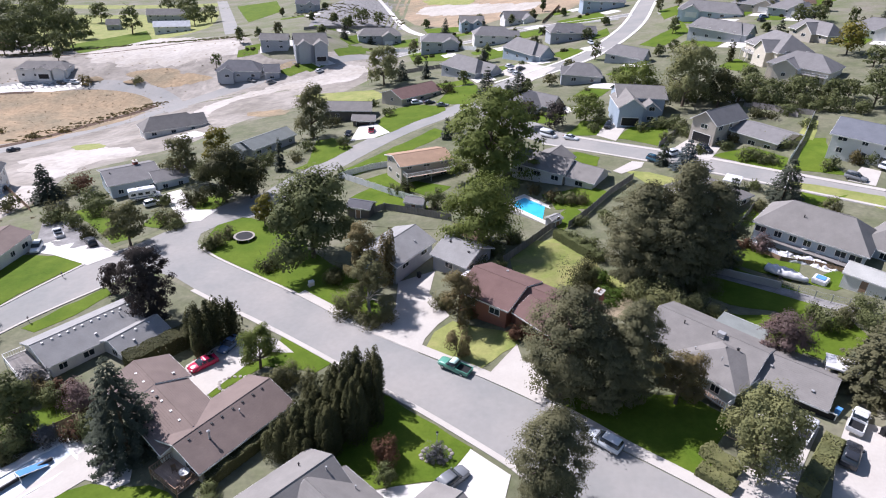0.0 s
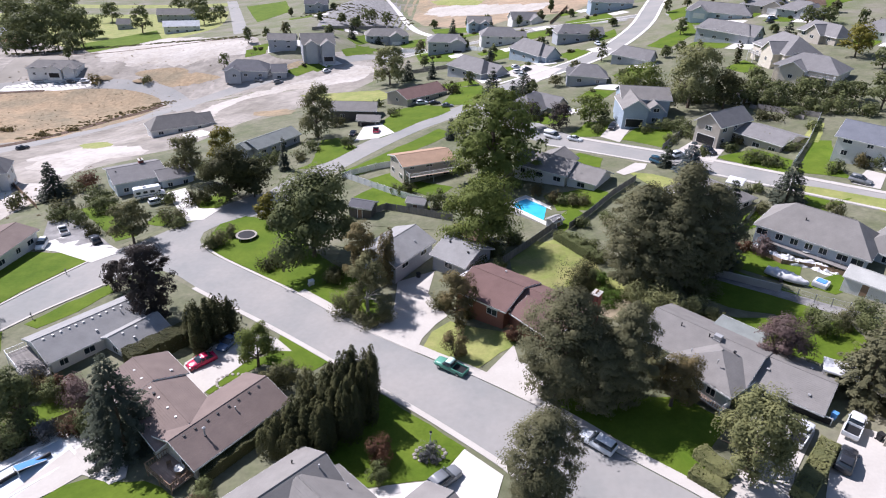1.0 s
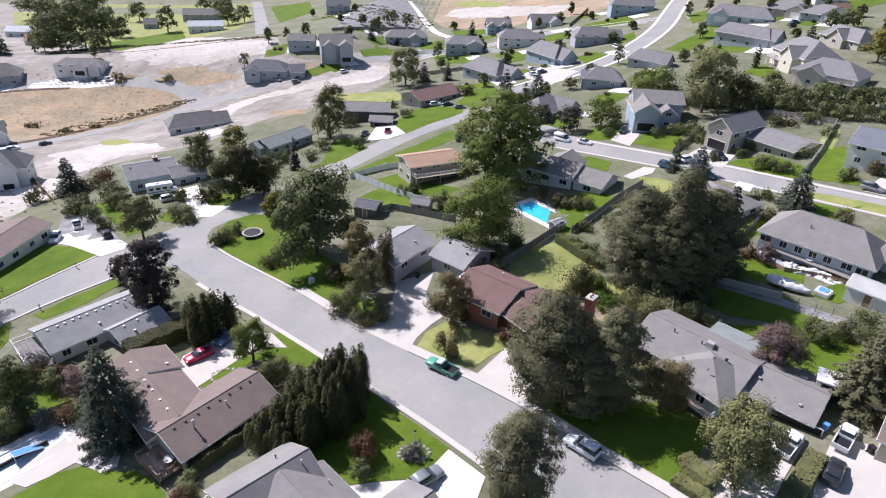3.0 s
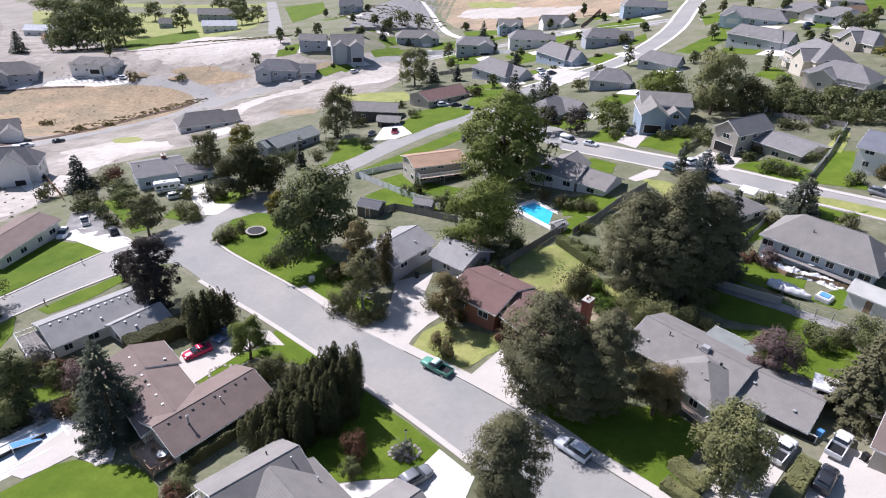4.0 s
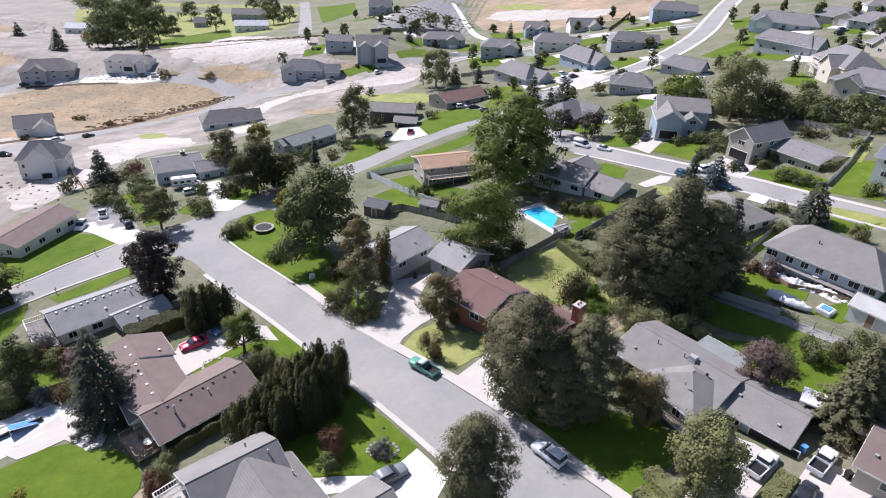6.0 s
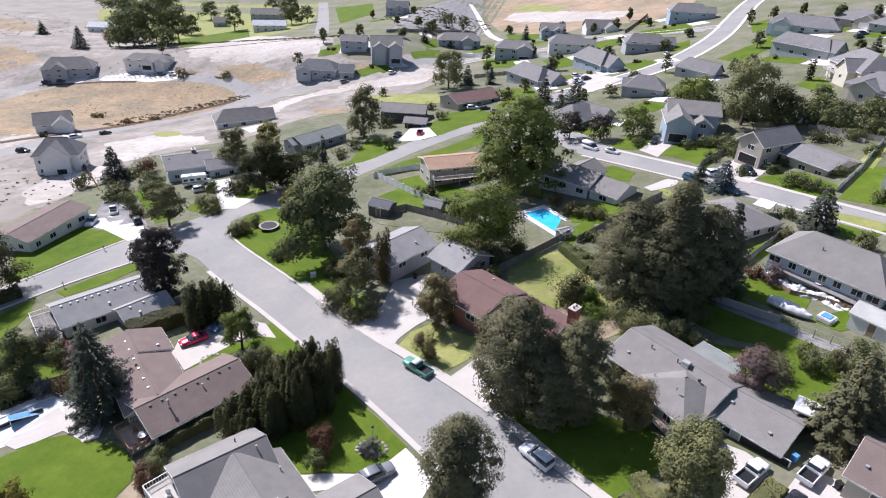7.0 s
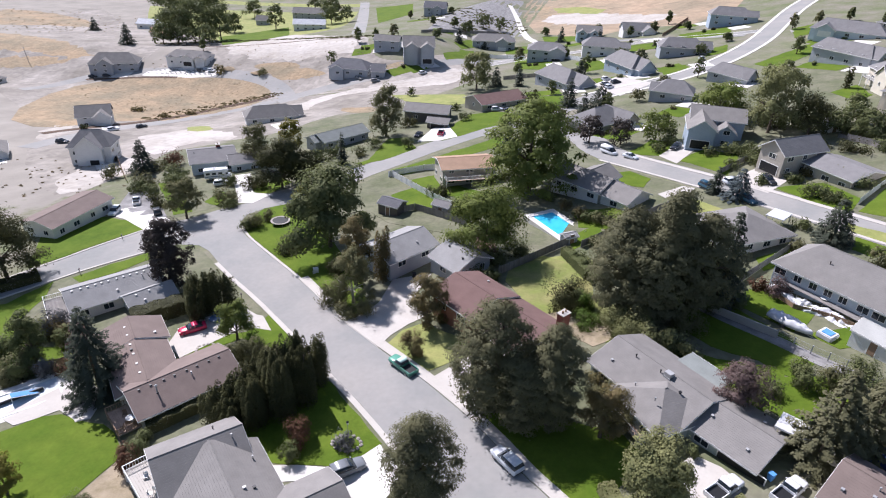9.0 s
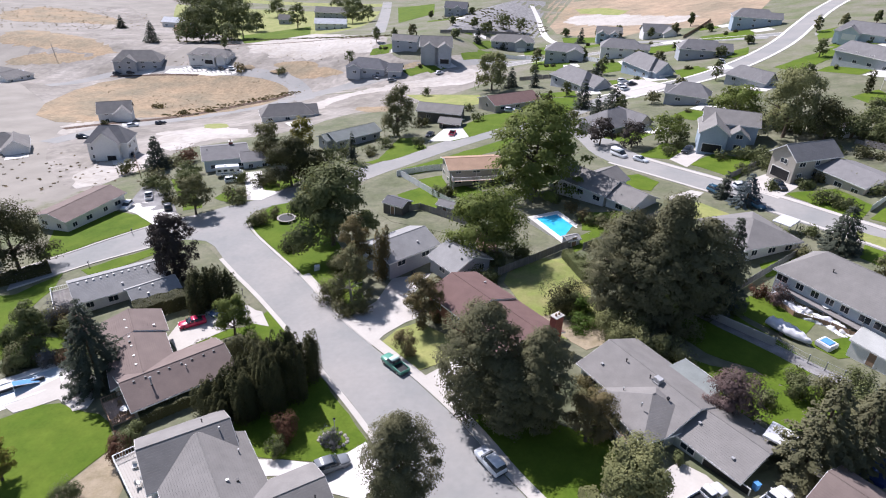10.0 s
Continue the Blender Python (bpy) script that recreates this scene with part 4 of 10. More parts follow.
def mailbox(x, y, rot):
    t = thing("mailbox", x, y, rot, "dark kerbside mailbox on a wooden post", "mailbox", "mailboxes")
    part("post", boxes((-0.05, 0.05, -0.05, 0.05, -0.3, 1.05)), M["oldwood"], t)
    bm = boxes((-0.12, 0.12, -0.3, 0.3, 1.05, 1.28), bev=0.05)
    b = part("box", bm, M["black"], t)
    part("flag", boxes((0.125, 0.14, -0.1, -0.05, 1.1, 1.4)), M["redlens"], b)


def utility_box(x, y, rot, mat="trim", s=1.0, label="white metal utility box on a slab at the lawn's edge"):
    t = thing("utility_box", x, y, rot, label, "utility box", "utility boxes")
    part("slab", boxes((-0.6 * s, 0.6 * s, -0.55 * s, 0.55 * s, -0.2, 0.1), bev=0.02), M["concrete"], t)
    b = part("cabinet", boxes((-0.45 * s, 0.45 * s, -0.4 * s, 0.4 * s, 0.1, 0.85 * s), bev=0.04), M[mat], t)
    part("lid", boxes((-0.5 * s, 0.5 * s, -0.45 * s, 0.45 * s, 0.85 * s, 0.93 * s), bev=0.03), M[mat], b)


def lamp_post(x, y, H=3.2):
    t = thing("lamp_post", x, y, 0, "thin metal garden lamp post on the lawn", "lamp post")
    part("pole", tubes(((0, 0, -0.2), (0, 0, H - 0.4), 0.05, 0.035)), M["metal"], t)
    ln = part("lantern", tubes(((0, 0, H - 0.4), (0, 0, H - 0.05), 0.1, 0.15), n=8), M["lamp"], t)
    part("cap", tubes(((0, 0, H - 0.05), (0, 0, H + 0.1), 0.18, 0.03), n=8), M["black"], ln)


def utility_pole(x, y, H=9.0):
    t = thing("utility_pole", x, y, 20, "leaning wooden utility pole in the dry field", "utility pole")
    part("pole", tubes(((0, 0, -0.5), (-0.8, 0, H), 0.16, 0.11), n=8), M["oldwood"], t)
    part("crossarm", boxes((-0.85, -0.65, -1.1, 1.1, H - 0.8, H - 0.65)), M["oldwood"], t)


def shed(x, y, rot, L, W, e, rise, wall, roof, label):
    return house(x, y, [(0, 0, rot, L, W, e, rise, 0)], wall, roof, label, sides="", door=(0, "s", 0.0), name="shed", category="shed", over=0.25, group="sheds")


def flat_canopy(x, y, rot, L, W, e, mat, label):
    t = thing("carport", x, y, rot, label, "carport")
    part("roof", boxes((-L / 2, L / 2, -W / 2, W / 2, e, e + 0.14), bev=0.03), M[mat], t)
    part("fascia", boxes((-L / 2 - 0.03, L / 2 + 0.03, -W / 2 - 0.05, -W / 2 - 0.01, e - 0.1, e + 0.12), (-L / 2 - 0.03, L / 2 + 0.03, W / 2 + 0.01, W / 2 + 0.05, e - 0.1, e + 0.12)), M["trim"], t)
    q = None
    for sx in (-1, 1):
        for sy in (-1, 1):
            m = pose(sx * (L / 2 - 0.15), sy * (W / 2 - 0.15), 0)
            if q is None:
                q = part("post", boxes((-0.06, 0.06, -0.06, 0.06, -1.2, e)), M["trim"], t)
                q.matrix_basis = m
            else:
                share(q, "post", m, t)
    return t


def covered_boat(x, y, rot, L=6.5, dz=0.0):
    t = thing("boat", x, y, rot, "boat under a wrinkled white cover beside the lawn", "boat", "", dz)
    rnd = random.Random(4)
    secs = []
    for k in range(17):
        f = k / 16
        w = 1.1 * (1 - max(f - 0.45, 0) ** 2 * 2.9) * rnd.uniform(0.93, 1.05)
        secs.append((-L / 2 + L * f, w, w * rnd.uniform(0.6, 0.85), 0.4 + 0.3 * f * f, 1.15 + 0.35 * math.sin(math.pi * f) + (0.12 if k % 3 == 0 else -0.06)))
    loft(secs, M["tarp"], "cover", t)
    tr = part("trailer", boxes((-L / 2 + 0.3, L / 2 + 0.8, -0.06, 0.06, 0.3, 0.4), (-0.6, -0.5, -1.0, 1.0, 0.3, 0.38)), M["metal"], t)
    for s in (-1, 1):
        part("wheel", tubes(((-0.5, s * 1.05 - 0.09, 0.3), (-0.5, s * 1.05 + 0.09, 0.3), 0.3, 0.3), n=14), M["rubber"], tr)


def hot_tub(x, y, rot, dz=0.0):
    t = thing("hot_tub", x, y, rot, "white hot tub with a blue cover beside the deck", "hot tub", "", dz)
    part("shell", boxes((-1.1, 1.1, -1.1, 1.1, 0, 0.85), bev=0.12), M["tarp"], t)
    part("cover", boxes((-0.7, 0.7, -0.7, 0.7, 0.86, 0.95), bev=0.04), M["bluecloth"], t)


def windbreak(x, y, rot, L, H=0.6, dz=0.0):
    """A long rumpled run of white sheeting heaped over a low frame."""
    t = thing("sheeting", x, y, rot, "rumpled white sheeting heaped along the terrace", "sheeting", "", dz)
    rnd = random.Random(int(abs(x * 10)))
    bm, rows = bmesh.new(), []
    n = int(L * 3)
    for k in range(n + 1):
        u = -L / 2 + L * k / n
        end = min(1.0, 0.35 + 4.0 * min(k, n - k) / n)
        top = (H + 0.2 * math.sin(k * 0.8) + rnd.uniform(-0.16, 0.16)) * end
        wide, sway = (0.6 + 0.12 * math.sin(k * 1.3) + rnd.uniform(-0.1, 0.1)) * end, 0.35 * math.sin(k * 0.35)
        rows.append([bm.verts.new((u + rnd.uniform(-0.06, 0.06), sway + wide * math.cos(a) + rnd.uniform(-0.05, 0.05), -0.3 + (top + 0.3) * math.sin(a) ** 0.7)) for a in np.linspace(0.0, math.pi, 8)])
    for a, b in zip(rows, rows[1:]):
        for j in range(7):
            bm.faces.new((a[j], b[j], b[j + 1], a[j + 1]))
    bm.faces.new(rows[0])
    bm.faces.new(rows[-1][::-1])
    bmesh.ops.recalc_face_normals(bm, faces=bm.faces[:])
    part("sheet", bm, M["tarp"], t)
    q = None
    for k in range(int(L / 2.5) + 1):
        m = pose(-L / 2 + 2.5 * k, 0.75, 0)
        if q is None:
            q = part("stake", tubes(((0, 0, -0.3), (0, 0, H + 0.2), 0.03, 0.03)), M["metal"], t)
            q.matrix_basis = m
        else:
            share(q, "stake", m, t)


def stone_border(x, y, R, n, label):
    t = thing("stone_border", x, y, 0, label, "stone border")
    rnd = random.Random(int(abs(x * 10)))
    q = None
    for k in range(n):
        a = k * math.tau / n
        px, py = R * math.cos(a) * rnd.uniform(0.95, 1.05), R * 0.7 * math.sin(a)
        m = pose(px, py, land(x + px, y + py) - land(x, y), 0, 0, rnd.uniform(0, 360))
        if q is None:
            bm = bmesh.new()
            bmesh.ops.create_icosphere(bm, subdivisions=1, radius=0.3)
            for v in bm.verts:
                v.co = Vector((v.co.x * 1.2, v.co.y * 0.9, max(v.co.z, -0.12) * 0.7 + 0.08)) * rnd.uniform(0.85, 1.1)
            q = part("stone", bm, M["stone"], t)
            q.matrix_basis = m
        else:
            share(q, "stone", m, t)


def swimming_pool(x, y, rot, L, W, label, water="water", deckw=1.3):
    t = thing("swimming_pool", x, y, rot, label, "swimming pool")
    zs = {}

    def ring(o, i, z0, z1):
        return [(-o[0], o[0], -o[1], -i[1], z0, z1), (-o[0], o[0], i[1], o[1], z0, z1), (-o[0], -i[0], -i[1], i[1], z0, z1), (i[0], o[0], -i[1], i[1], z0, z1)]
    a, b = (L / 2 + deckw, W / 2 + deckw), (L / 2, W / 2)
    part("pool_deck", boxes(*ring(a, (b[0] + 0.3, b[1] + 0.3), -0.8, 0.3), bev=0.01), M["bright"], t, "pale concrete deck")
    part("coping", boxes(*ring((b[0] + 0.3, b[1] + 0.3), b, -0.8, 0.34), bev=0.01), M["trim"], t)
    part("basin", boxes((-b[0], b[0], -b[1], b[1], -0.9, -0.7)), M["cover"], t)
    part("water", boxes((-b[0], b[0], -b[1], b[1], -0.69, 0.2)), M[water], t, "bright blue water" if water == "water" else "pale pool cover")
    lad = part("ladder", tubes(((b[0] - 0.6, b[1] + 0.3, 0.3), (b[0] - 0.6, b[1] + 0.2, 1.0), 0.03, 0.03), ((b[0] - 0.6, b[1] + 0.2, 1.0), (b[0] - 0.6, b[1] - 0.2, 0.9), 0.03, 0.03), ((b[0] - 0.6, b[1] - 0.2, 0.9), (b[0] - 0.6, b[1] - 0.25, 0.0), 0.03, 0.03)), M["metal"], t)
    return t


def heap(x, y, R, H, mat, label, name="dirt_heap", category="heap"):
    t = thing(name, x, y, 0, label, category, "heaps")
    rnd = random.Random(int(abs(x * 10 + y)))
    bm, rings = bmesh.new(), []
    for j in range(6):
        f = j / 5
        rings.append([bm.verts.new((R * (1 - f) * math.cos(a) * (1 + 0.2 * math.sin(3 * a + x)), R * (1 - f) * math.sin(a) * 0.7, H * f ** 0.8 * rnd.uniform(0.9, 1.1) - 0.2 * (j == 0))) for a in np.linspace(0, math.tau, 15)[:-1]])
    for a, b in zip(rings, rings[1:]):
        for k in range(14):
            bm.faces.new((a[k], a[(k + 1) % 14], b[(k + 1) % 14], b[k]))
    part("mound", bm, M[mat], t, smooth=True)


# ---- ground ----
gx = np.concatenate([[-2500, -1500, -900, -650, -500], np.arange(-420, 300, 5.0), [320, 380, 480, 700, 1200, 2500]])
gy = np.concatenate([[-2500, -1200, -500, -200, -80, -30], np.arange(0, 520, 5.0), [540, 600, 700, 900, 1400, 2600]])
bm = bmesh.new()
grid = [[bm.verts.new((x, y, land(x, y))) for y in gy] for x in gx]
for a, b in zip(grid, grid[1:]):
    for j in range(len(gy) - 1):
        bm.faces.new((a[j], b[j], b[j + 1], a[j + 1]))
tagged(part("ground", bm, M["soil"], smooth=True), "sloping dry yards of soil and sparse grass", "ground", kind="structure")


def shade_frame(x, y, rot):
    t = thing("lounge_frame", x, y, rot, "white tubular frame with blue cloth on the pool terrace", "sun shade")
    part("frame", tubes(((-1.6, 0, 0.05), (-1.6, 0, 1.3), 0.05, 0.05), ((-1.6, 0, 1.3), (1.6, 0, 0.35), 0.05, 0.05), ((-1.6, 1.2, 0.05), (-1.6, 1.2, 1.3), 0.05, 0.05), ((-1.6, 1.2, 1.3), (1.6, 1.2, 0.35), 0.05, 0.05), ((-1.6, 0, 1.3), (-1.6, 1.2, 1.3), 0.05, 0.05)), M["trim"], t)
    part("cloth", solid([[(-1.55, 0.05, 1.33), (-1.55, 1.15, 1.33), (1.5, 1.15, 0.42), (1.5, 0.05, 0.42)]], 0.03), M["bluecloth"], t)


def scrub(name, cx, cy, rx, ry, n, size, leaf, label, clear=()):
    """Countless low tufts strewn over an oval of ground."""
    rnd = np.random.default_rng(n)
    pts = []
    for _ in range(n):
        a, r = rnd.uniform(0, math.tau), rnd.uniform(0, 1) ** 0.5
        x, y = cx + rx * r * math.cos(a), cy + ry * r * math.sin(a)
        k = rnd.uniform(0.4, 1.3) * size
        q = ball(rnd, 16, 0.2) * np.array([k, k, k * 0.22])
        q[:, 2] = np.abs(q[:, 2]) + land(x, y) + 0.05
        pts.append(q + np.array([x, y, 0]))
    o = new(name, leaf_mesh(name, np.concatenate(pts), size * 0.7, rnd, M[leaf]))
    tagged(o, label, "scrub", kind="stuff")


def cover_roller(a, b):
    """A long dark drum on two end stands that winds up the pool cover."""
    (x, y), d = a, Vector(b) - Vector(a)
    t = thing("pool_roller", x, y, math.degrees(math.atan2(d.y, d.x)), "long dark roller for the cover at the pool's edge", "pool roller", dz=0.12)
    L = d.length
    part("drum", tubes(((0, 0, 0.5), (L, 0, 0.5), 0.24, 0.24), n=12), M["black"], t)
    for u in (0.0, L):
        part("stand", boxes((u - 0.06, u + 0.06, -0.4, 0.4, 0.0, 0.08), (u - 0.05, u + 0.05, -0.05, 0.05, 0.08, 0.5), bev=0.01), M["metal"], t)


def patio_umbrella(x, y, dz=0.0):
    t = thing("patio_umbrella", x, y, 0, "open cream patio umbrella beside the drive", "umbrella", "", dz)
    part("pole", tubes(((0, 0, 0), (0, 0, 2.7), 0.03, 0.025)), M["metal"], t)
    part("base", tubes(((0, 0, 0), (0, 0, 0.1), 0.3, 0.25), n=14), M["black"], t)
    bm = bmesh.new()
    n = 8
    ring = [bm.verts.new((1.6 * math.cos(k * math.tau / n), 1.6 * math.sin(k * math.tau / n), 2.15)) for k in range(n)]
    low = [bm.verts.new((1.6 * math.cos(k * math.tau / n), 1.6 * math.sin(k * math.tau / n), 2.0)) for k in range(n)]
    tip = bm.verts.new((0, 0, 2.72))
    for k in range(n):
        j = (k + 1) % n
        bm.faces.new((ring[k], ring[j], tip))
        bm.faces.new((low[k], low[j], ring[j], ring[k]))
    c = part("canopy", bm, M["wall_cream"], t)
    for k in range(n):
        a = k * math.tau / n
        part("rib", tubes(((0, 0, 2.66), (1.58 * math.cos(a), 1.58 * math.sin(a), 2.12), 0.012, 0.012), n=4), M["metal"], c)


def trash_bin(x, y, rot, mat="black"):
    t = thing("trash_bin", x, y, rot, "wheeled plastic rubbish bin beside the garage", "rubbish bin", "bins")
    bm = bmesh.new()
    vs = box(bm, -0.3, 0.3, -0.32, 0.32, 0.08, 1.0)
    for v in vs:
        if v.co.z < 0.5:
            v.co.x *= 0.8
            v.co.y *= 0.8
    part("body", bm, M[mat], t)
    part("lid", boxes((-0.33, 0.33, -0.36, 0.34, 1.0, 1.07), bev=0.02), M[mat], t)
    for q in (-0.28, 0.28):
        part("wheel", tubes(((q - 0.03, 0.28, 0.1), (q + 0.03, 0.28, 0.1), 0.1, 0.1), n=12), M["rubber"], t)

# ---- dirt fields and roads ----
drape("dirt_field", [(-164.3, 162.6), (-223.9, 268.8), (-215.3, 306.1), (-212.0, 300.3), (-193.8, 347.8), (-144.4, 366.3), (-109.1, 369.1), (-90.2, 310.4), (-69.0, 301.4), (-41.5, 343.1), (-22.6, 295.5), (-35.6, 252.5), (-52.1, 230.6), (-72.1, 217.7), (-79.0, 186.5), (-97.4, 176.0), (-107.8, 169.7), (-103.1, 145.4), (-102.3, 130.5), (-104.7, 115.5)], 0.020, M["sand"], "bare pale dirt field with tyre marks", "dirt", soft=2)
drape("dry_field", [(-292.9, 267.7), (-413.5, 437.9), (-463.2, 549.3), (-345.1, 448.8), (-266.6, 387.5), (-236.7, 372.2), (-224.7, 312.8), (-237.3, 276.8), (-206.7, 210.9)], 0.030, M["sand"], "bare sandy slope above the lots", "dirt")
drape("weed_patch", [(-212.9, 202.6), (-243.9, 268.7), (-229.5, 284.5), (-207.0, 291.2), (-175.6, 292.9), (-153.5, 291.7), (-133.5, 283.0), (-126.7, 274.2), (-131.3, 268.2), (-145.7, 260.3), (-155.2, 245.9), (-159.1, 226.4), (-171.0, 213.5), (-177.6, 188.0)], 0.050, M["weeds"], "mound of golden dry weeds", "dry grass", soft=1)
drape("hillside", [(-56.3, 744.3), (-35.2, 521.8), (-16.3, 440.1), (17.9, 388.0), (43.6, 411.8), (75.8, 396.5), (104.8, 438.2), (134.6, 536.4)], 0.030, M["hill"], "dry tan hillside above the houses", "hillside")
drape("upper_field", [(-474.8, 664.7), (-433.6, 778.5), (-291.3, 866.1), (-155.6, 467.8), (-162.1, 413.3), (-187.2, 387.6), (-206.3, 365.1), (-268.5, 413.1), (-313.2, 425.1)], 0.030, M["dryturf"], "patchy green paddock by the farm", "field", soft=3)
drape("rock_slope", [(-76.3, 376.1), (-87.2, 463.9), (-67.8, 572.9), (-46.7, 616.1), (-33.2, 492.5), (-19.7, 431.1), (-46.7, 419.8)], 0.030, M["gravel"], "grey rocky slope with brush", "slope")
drape("road", [(33.2, 40.4), (30.2, 43.5), (25.9, 47.4), (22.4, 50.5), (19.3, 53.9), (14.5, 58.5), (7.0, 64.6), (-1.6, 70.7), (-8.7, 76.0), (-14.7, 81.2), (-23.1, 88.9), (-33.8, 97.4), (-43.3, 105.2), (-47.2, 109.4), (-48.9, 112.7), (-49.5, 116.6), (-47.6, 119.9), (-42.2, 122.7), (-37.1, 127.6), (-35.0, 132.7), (-39.1, 141.1), (-43.2, 138.0), (-49.7, 132.3), (-53.8, 123.1), (-58.2, 118.3), (-62.2, 112.2), (-65.7, 109.4), (-68.3, 104.6), (-72.9, 95.3), (-75.3, 89.2), (-79.9, 79.3), (-74.7, 72.3), (-70.0, 81.0), (-67.3, 85.9), (-59.6, 96.0), (-55.8, 99.2), (-51.0, 99.4), (-47.3, 97.3), (-42.2, 92.7), (-34.7, 86.7), (-29.9, 83.2), (-23.0, 77.8), (-12.9, 69.4), (-5.1, 62.7), (0.2, 58.3), (7.0, 52.1), (10.6, 48.7), (14.0, 44.2), (18.4, 38.9), (26.4, 35.6)], 0.040, M["asphalt"], "weathered grey asphalt street", "road")
strip("road", [(-39.6, 132.1), (-34.5, 146.2), (-27.6, 157.9), (-19.9, 172.1), (-9.2, 187.7), (1.4, 198.1), (13.0, 210.6), (24.6, 232.9), (41.1, 246.0), (62.3, 264.3), (80.3, 291.0), (98.0, 324.3), (114.4, 368.4), (135.4, 419.6), (184.6, 509.6)], 8.6, 0.045, M["asphalt"], "grey asphalt street curving uphill", "road")
strip("road", [(14.7, 205.3), (23.8, 183.5), (29.8, 165.7), (46.3, 150.7), (61.3, 137.1), (76.0, 121.9), (88.1, 109.8), (98.7, 98.2)], 9.5, 0.050, M["asphalt"], "grey asphalt side street", "road")
strip("road", [(-159.0, 162.0), (-156.7, 184.7), (-154.0, 206.7), (-148.5, 242.1), (-119.4, 263.6), (-86.3, 283.0), (-58.0, 299.6), (-39.6, 327.2), (-16.8, 337.8), (3.9, 310.5)], 9.0, 0.055, M["asphalt"], "grey street through the dirt lots", "road")
strip("road", [(-258.5, 257.2), (-245.4, 288.5), (-211.2, 298.6), (-169.9, 298.7), (-139.9, 291.9), (-121.6, 277.8), (-110.2, 259.7)], 8.5, 0.060, M["asphalt"], "grey street round the weed mound", "road")
strip("road", [(-247.8, 741.3), (-178.1, 546.3), (-124.0, 387.5)], 9.0, 0.050, M["asphalt"], "grey farm lane between paddocks", "road")
strip("road", [(102.1, 348.0), (85.8, 350.0), (63.2, 355.6), (41.4, 355.2), (16.6, 341.5), (-11.4, 334.9), (-32.0, 318.2)], 6.5, 0.062, M["asphalt"], "short grey street between houses", "road")
strip("pavement", [(102.1, 348.0), (85.8, 350.0), (63.2, 355.6), (41.4, 355.2), (16.6, 341.5), (-11.4, 334.9), (-32.0, 318.2)], 0.9, 0.140, M["bright"], "pale kerb of the short street", "pavement", shift=3.70)
strip("pavement", [(102.1, 348.0), (85.8, 350.0), (63.2, 355.6), (41.4, 355.2), (16.6, 341.5), (-11.4, 334.9), (-32.0, 318.2)], 0.9, 0.140, M["bright"], "pale kerb of the short street", "pavement", shift=-3.70)
strip("pavement", [(14.0, 44.2), (10.6, 48.7), (7.0, 52.1), (0.2, 58.3), (-5.1, 62.7), (-12.9, 69.4), (-23.0, 77.8), (-29.9, 83.2), (-34.7, 86.7), (-42.2, 92.7)], 0.8, 0.140, M["concrete"], "pale concrete kerb and walk", "pavement", shift=0.45)
strip("pavement", [(-47.8, 110.5), (-43.3, 105.2), (-33.8, 97.4), (-23.1, 88.9), (-14.7, 81.2), (-8.7, 76.0)], 0.5, 0.140, M["concrete"], "pale concrete kerb along the street", "pavement", shift=0.25)
strip("pavement", [(-23.1, 88.9), (-14.7, 81.2), (-8.7, 76.0), (-1.6, 70.7), (7.0, 64.6), (14.5, 58.5), (19.3, 53.9), (22.4, 50.5), (25.9, 47.4), (30.2, 43.5), (33.2, 40.4)], 1.6, 0.135, M["concrete"], "pale concrete kerb and walk", "pavement", shift=0.90)
strip("pavement", [(-68.3, 104.6), (-72.9, 95.3), (-75.3, 89.2), (-79.9, 79.3)], 0.5, 0.140, M["concrete"], "pale concrete kerb along the street", "pavement", shift=-0.25)
strip("pavement", [(-74.7, 72.3), (-70.0, 81.0), (-67.3, 85.9), (-59.6, 96.0)], 0.5, 0.140, M["concrete"], "pale concrete kerb along the street", "pavement", shift=-0.25)
strip("pavement", [(28.9, 159.9), (45.1, 145.9), (59.7, 132.7), (74.1, 118.1), (85.8, 106.1)], 0.8, 0.140, M["concrete"], "pale concrete kerb along the street", "pavement")
strip("pavement", [(35.9, 165.3), (47.2, 154.5), (62.7, 141.0), (77.6, 125.4), (90.1, 113.2)], 1.2, 0.140, M["concrete"], "pale concrete kerb along the street", "pavement")
strip("pavement", [(24.6, 232.9), (41.1, 246.0), (62.3, 264.3), (80.3, 291.0), (98.0, 324.3), (114.4, 368.4), (135.4, 419.6), (184.6, 509.6)], 1.5, 0.140, M["bright"], "pale concrete walk along the uphill street", "pavement", shift=5.00)
strip("pavement", [(24.6, 232.9), (41.1, 246.0), (62.3, 264.3), (80.3, 291.0), (98.0, 324.3), (114.4, 368.4), (135.4, 419.6), (184.6, 509.6)], 1.5, 0.140, M["bright"], "pale concrete walk along the uphill street", "pavement", shift=-5.00)

# ---- drives and patios ----
drape("driveway", [(-8.7, 76.0), (-1.6, 70.7), (-0.7, 74.1), (1.2, 77.6), (3.0, 79.8), (-0.3, 86.9), (0.6, 94.5), (-5.8, 91.2), (-5.7, 83.1)], 0.090, M["concrete"], "pale concrete driveway beside a house", "driveway")
drape("driveway", [(7.8, 64.6), (13.9, 59.2), (16.0, 61.4), (15.6, 66.1), (13.1, 67.6), (12.7, 71.5)], 0.090, M["concrete"], "pale concrete driveway beside a house", "driveway")
drape("driveway", [(5.2, 51.7), (9.5, 47.6), (8.2, 43.3), (-1.9, 43.8), (0.5, 45.2), (2.3, 47.4)], 0.090, M["bright"], "sunlit white concrete driveway", "driveway")
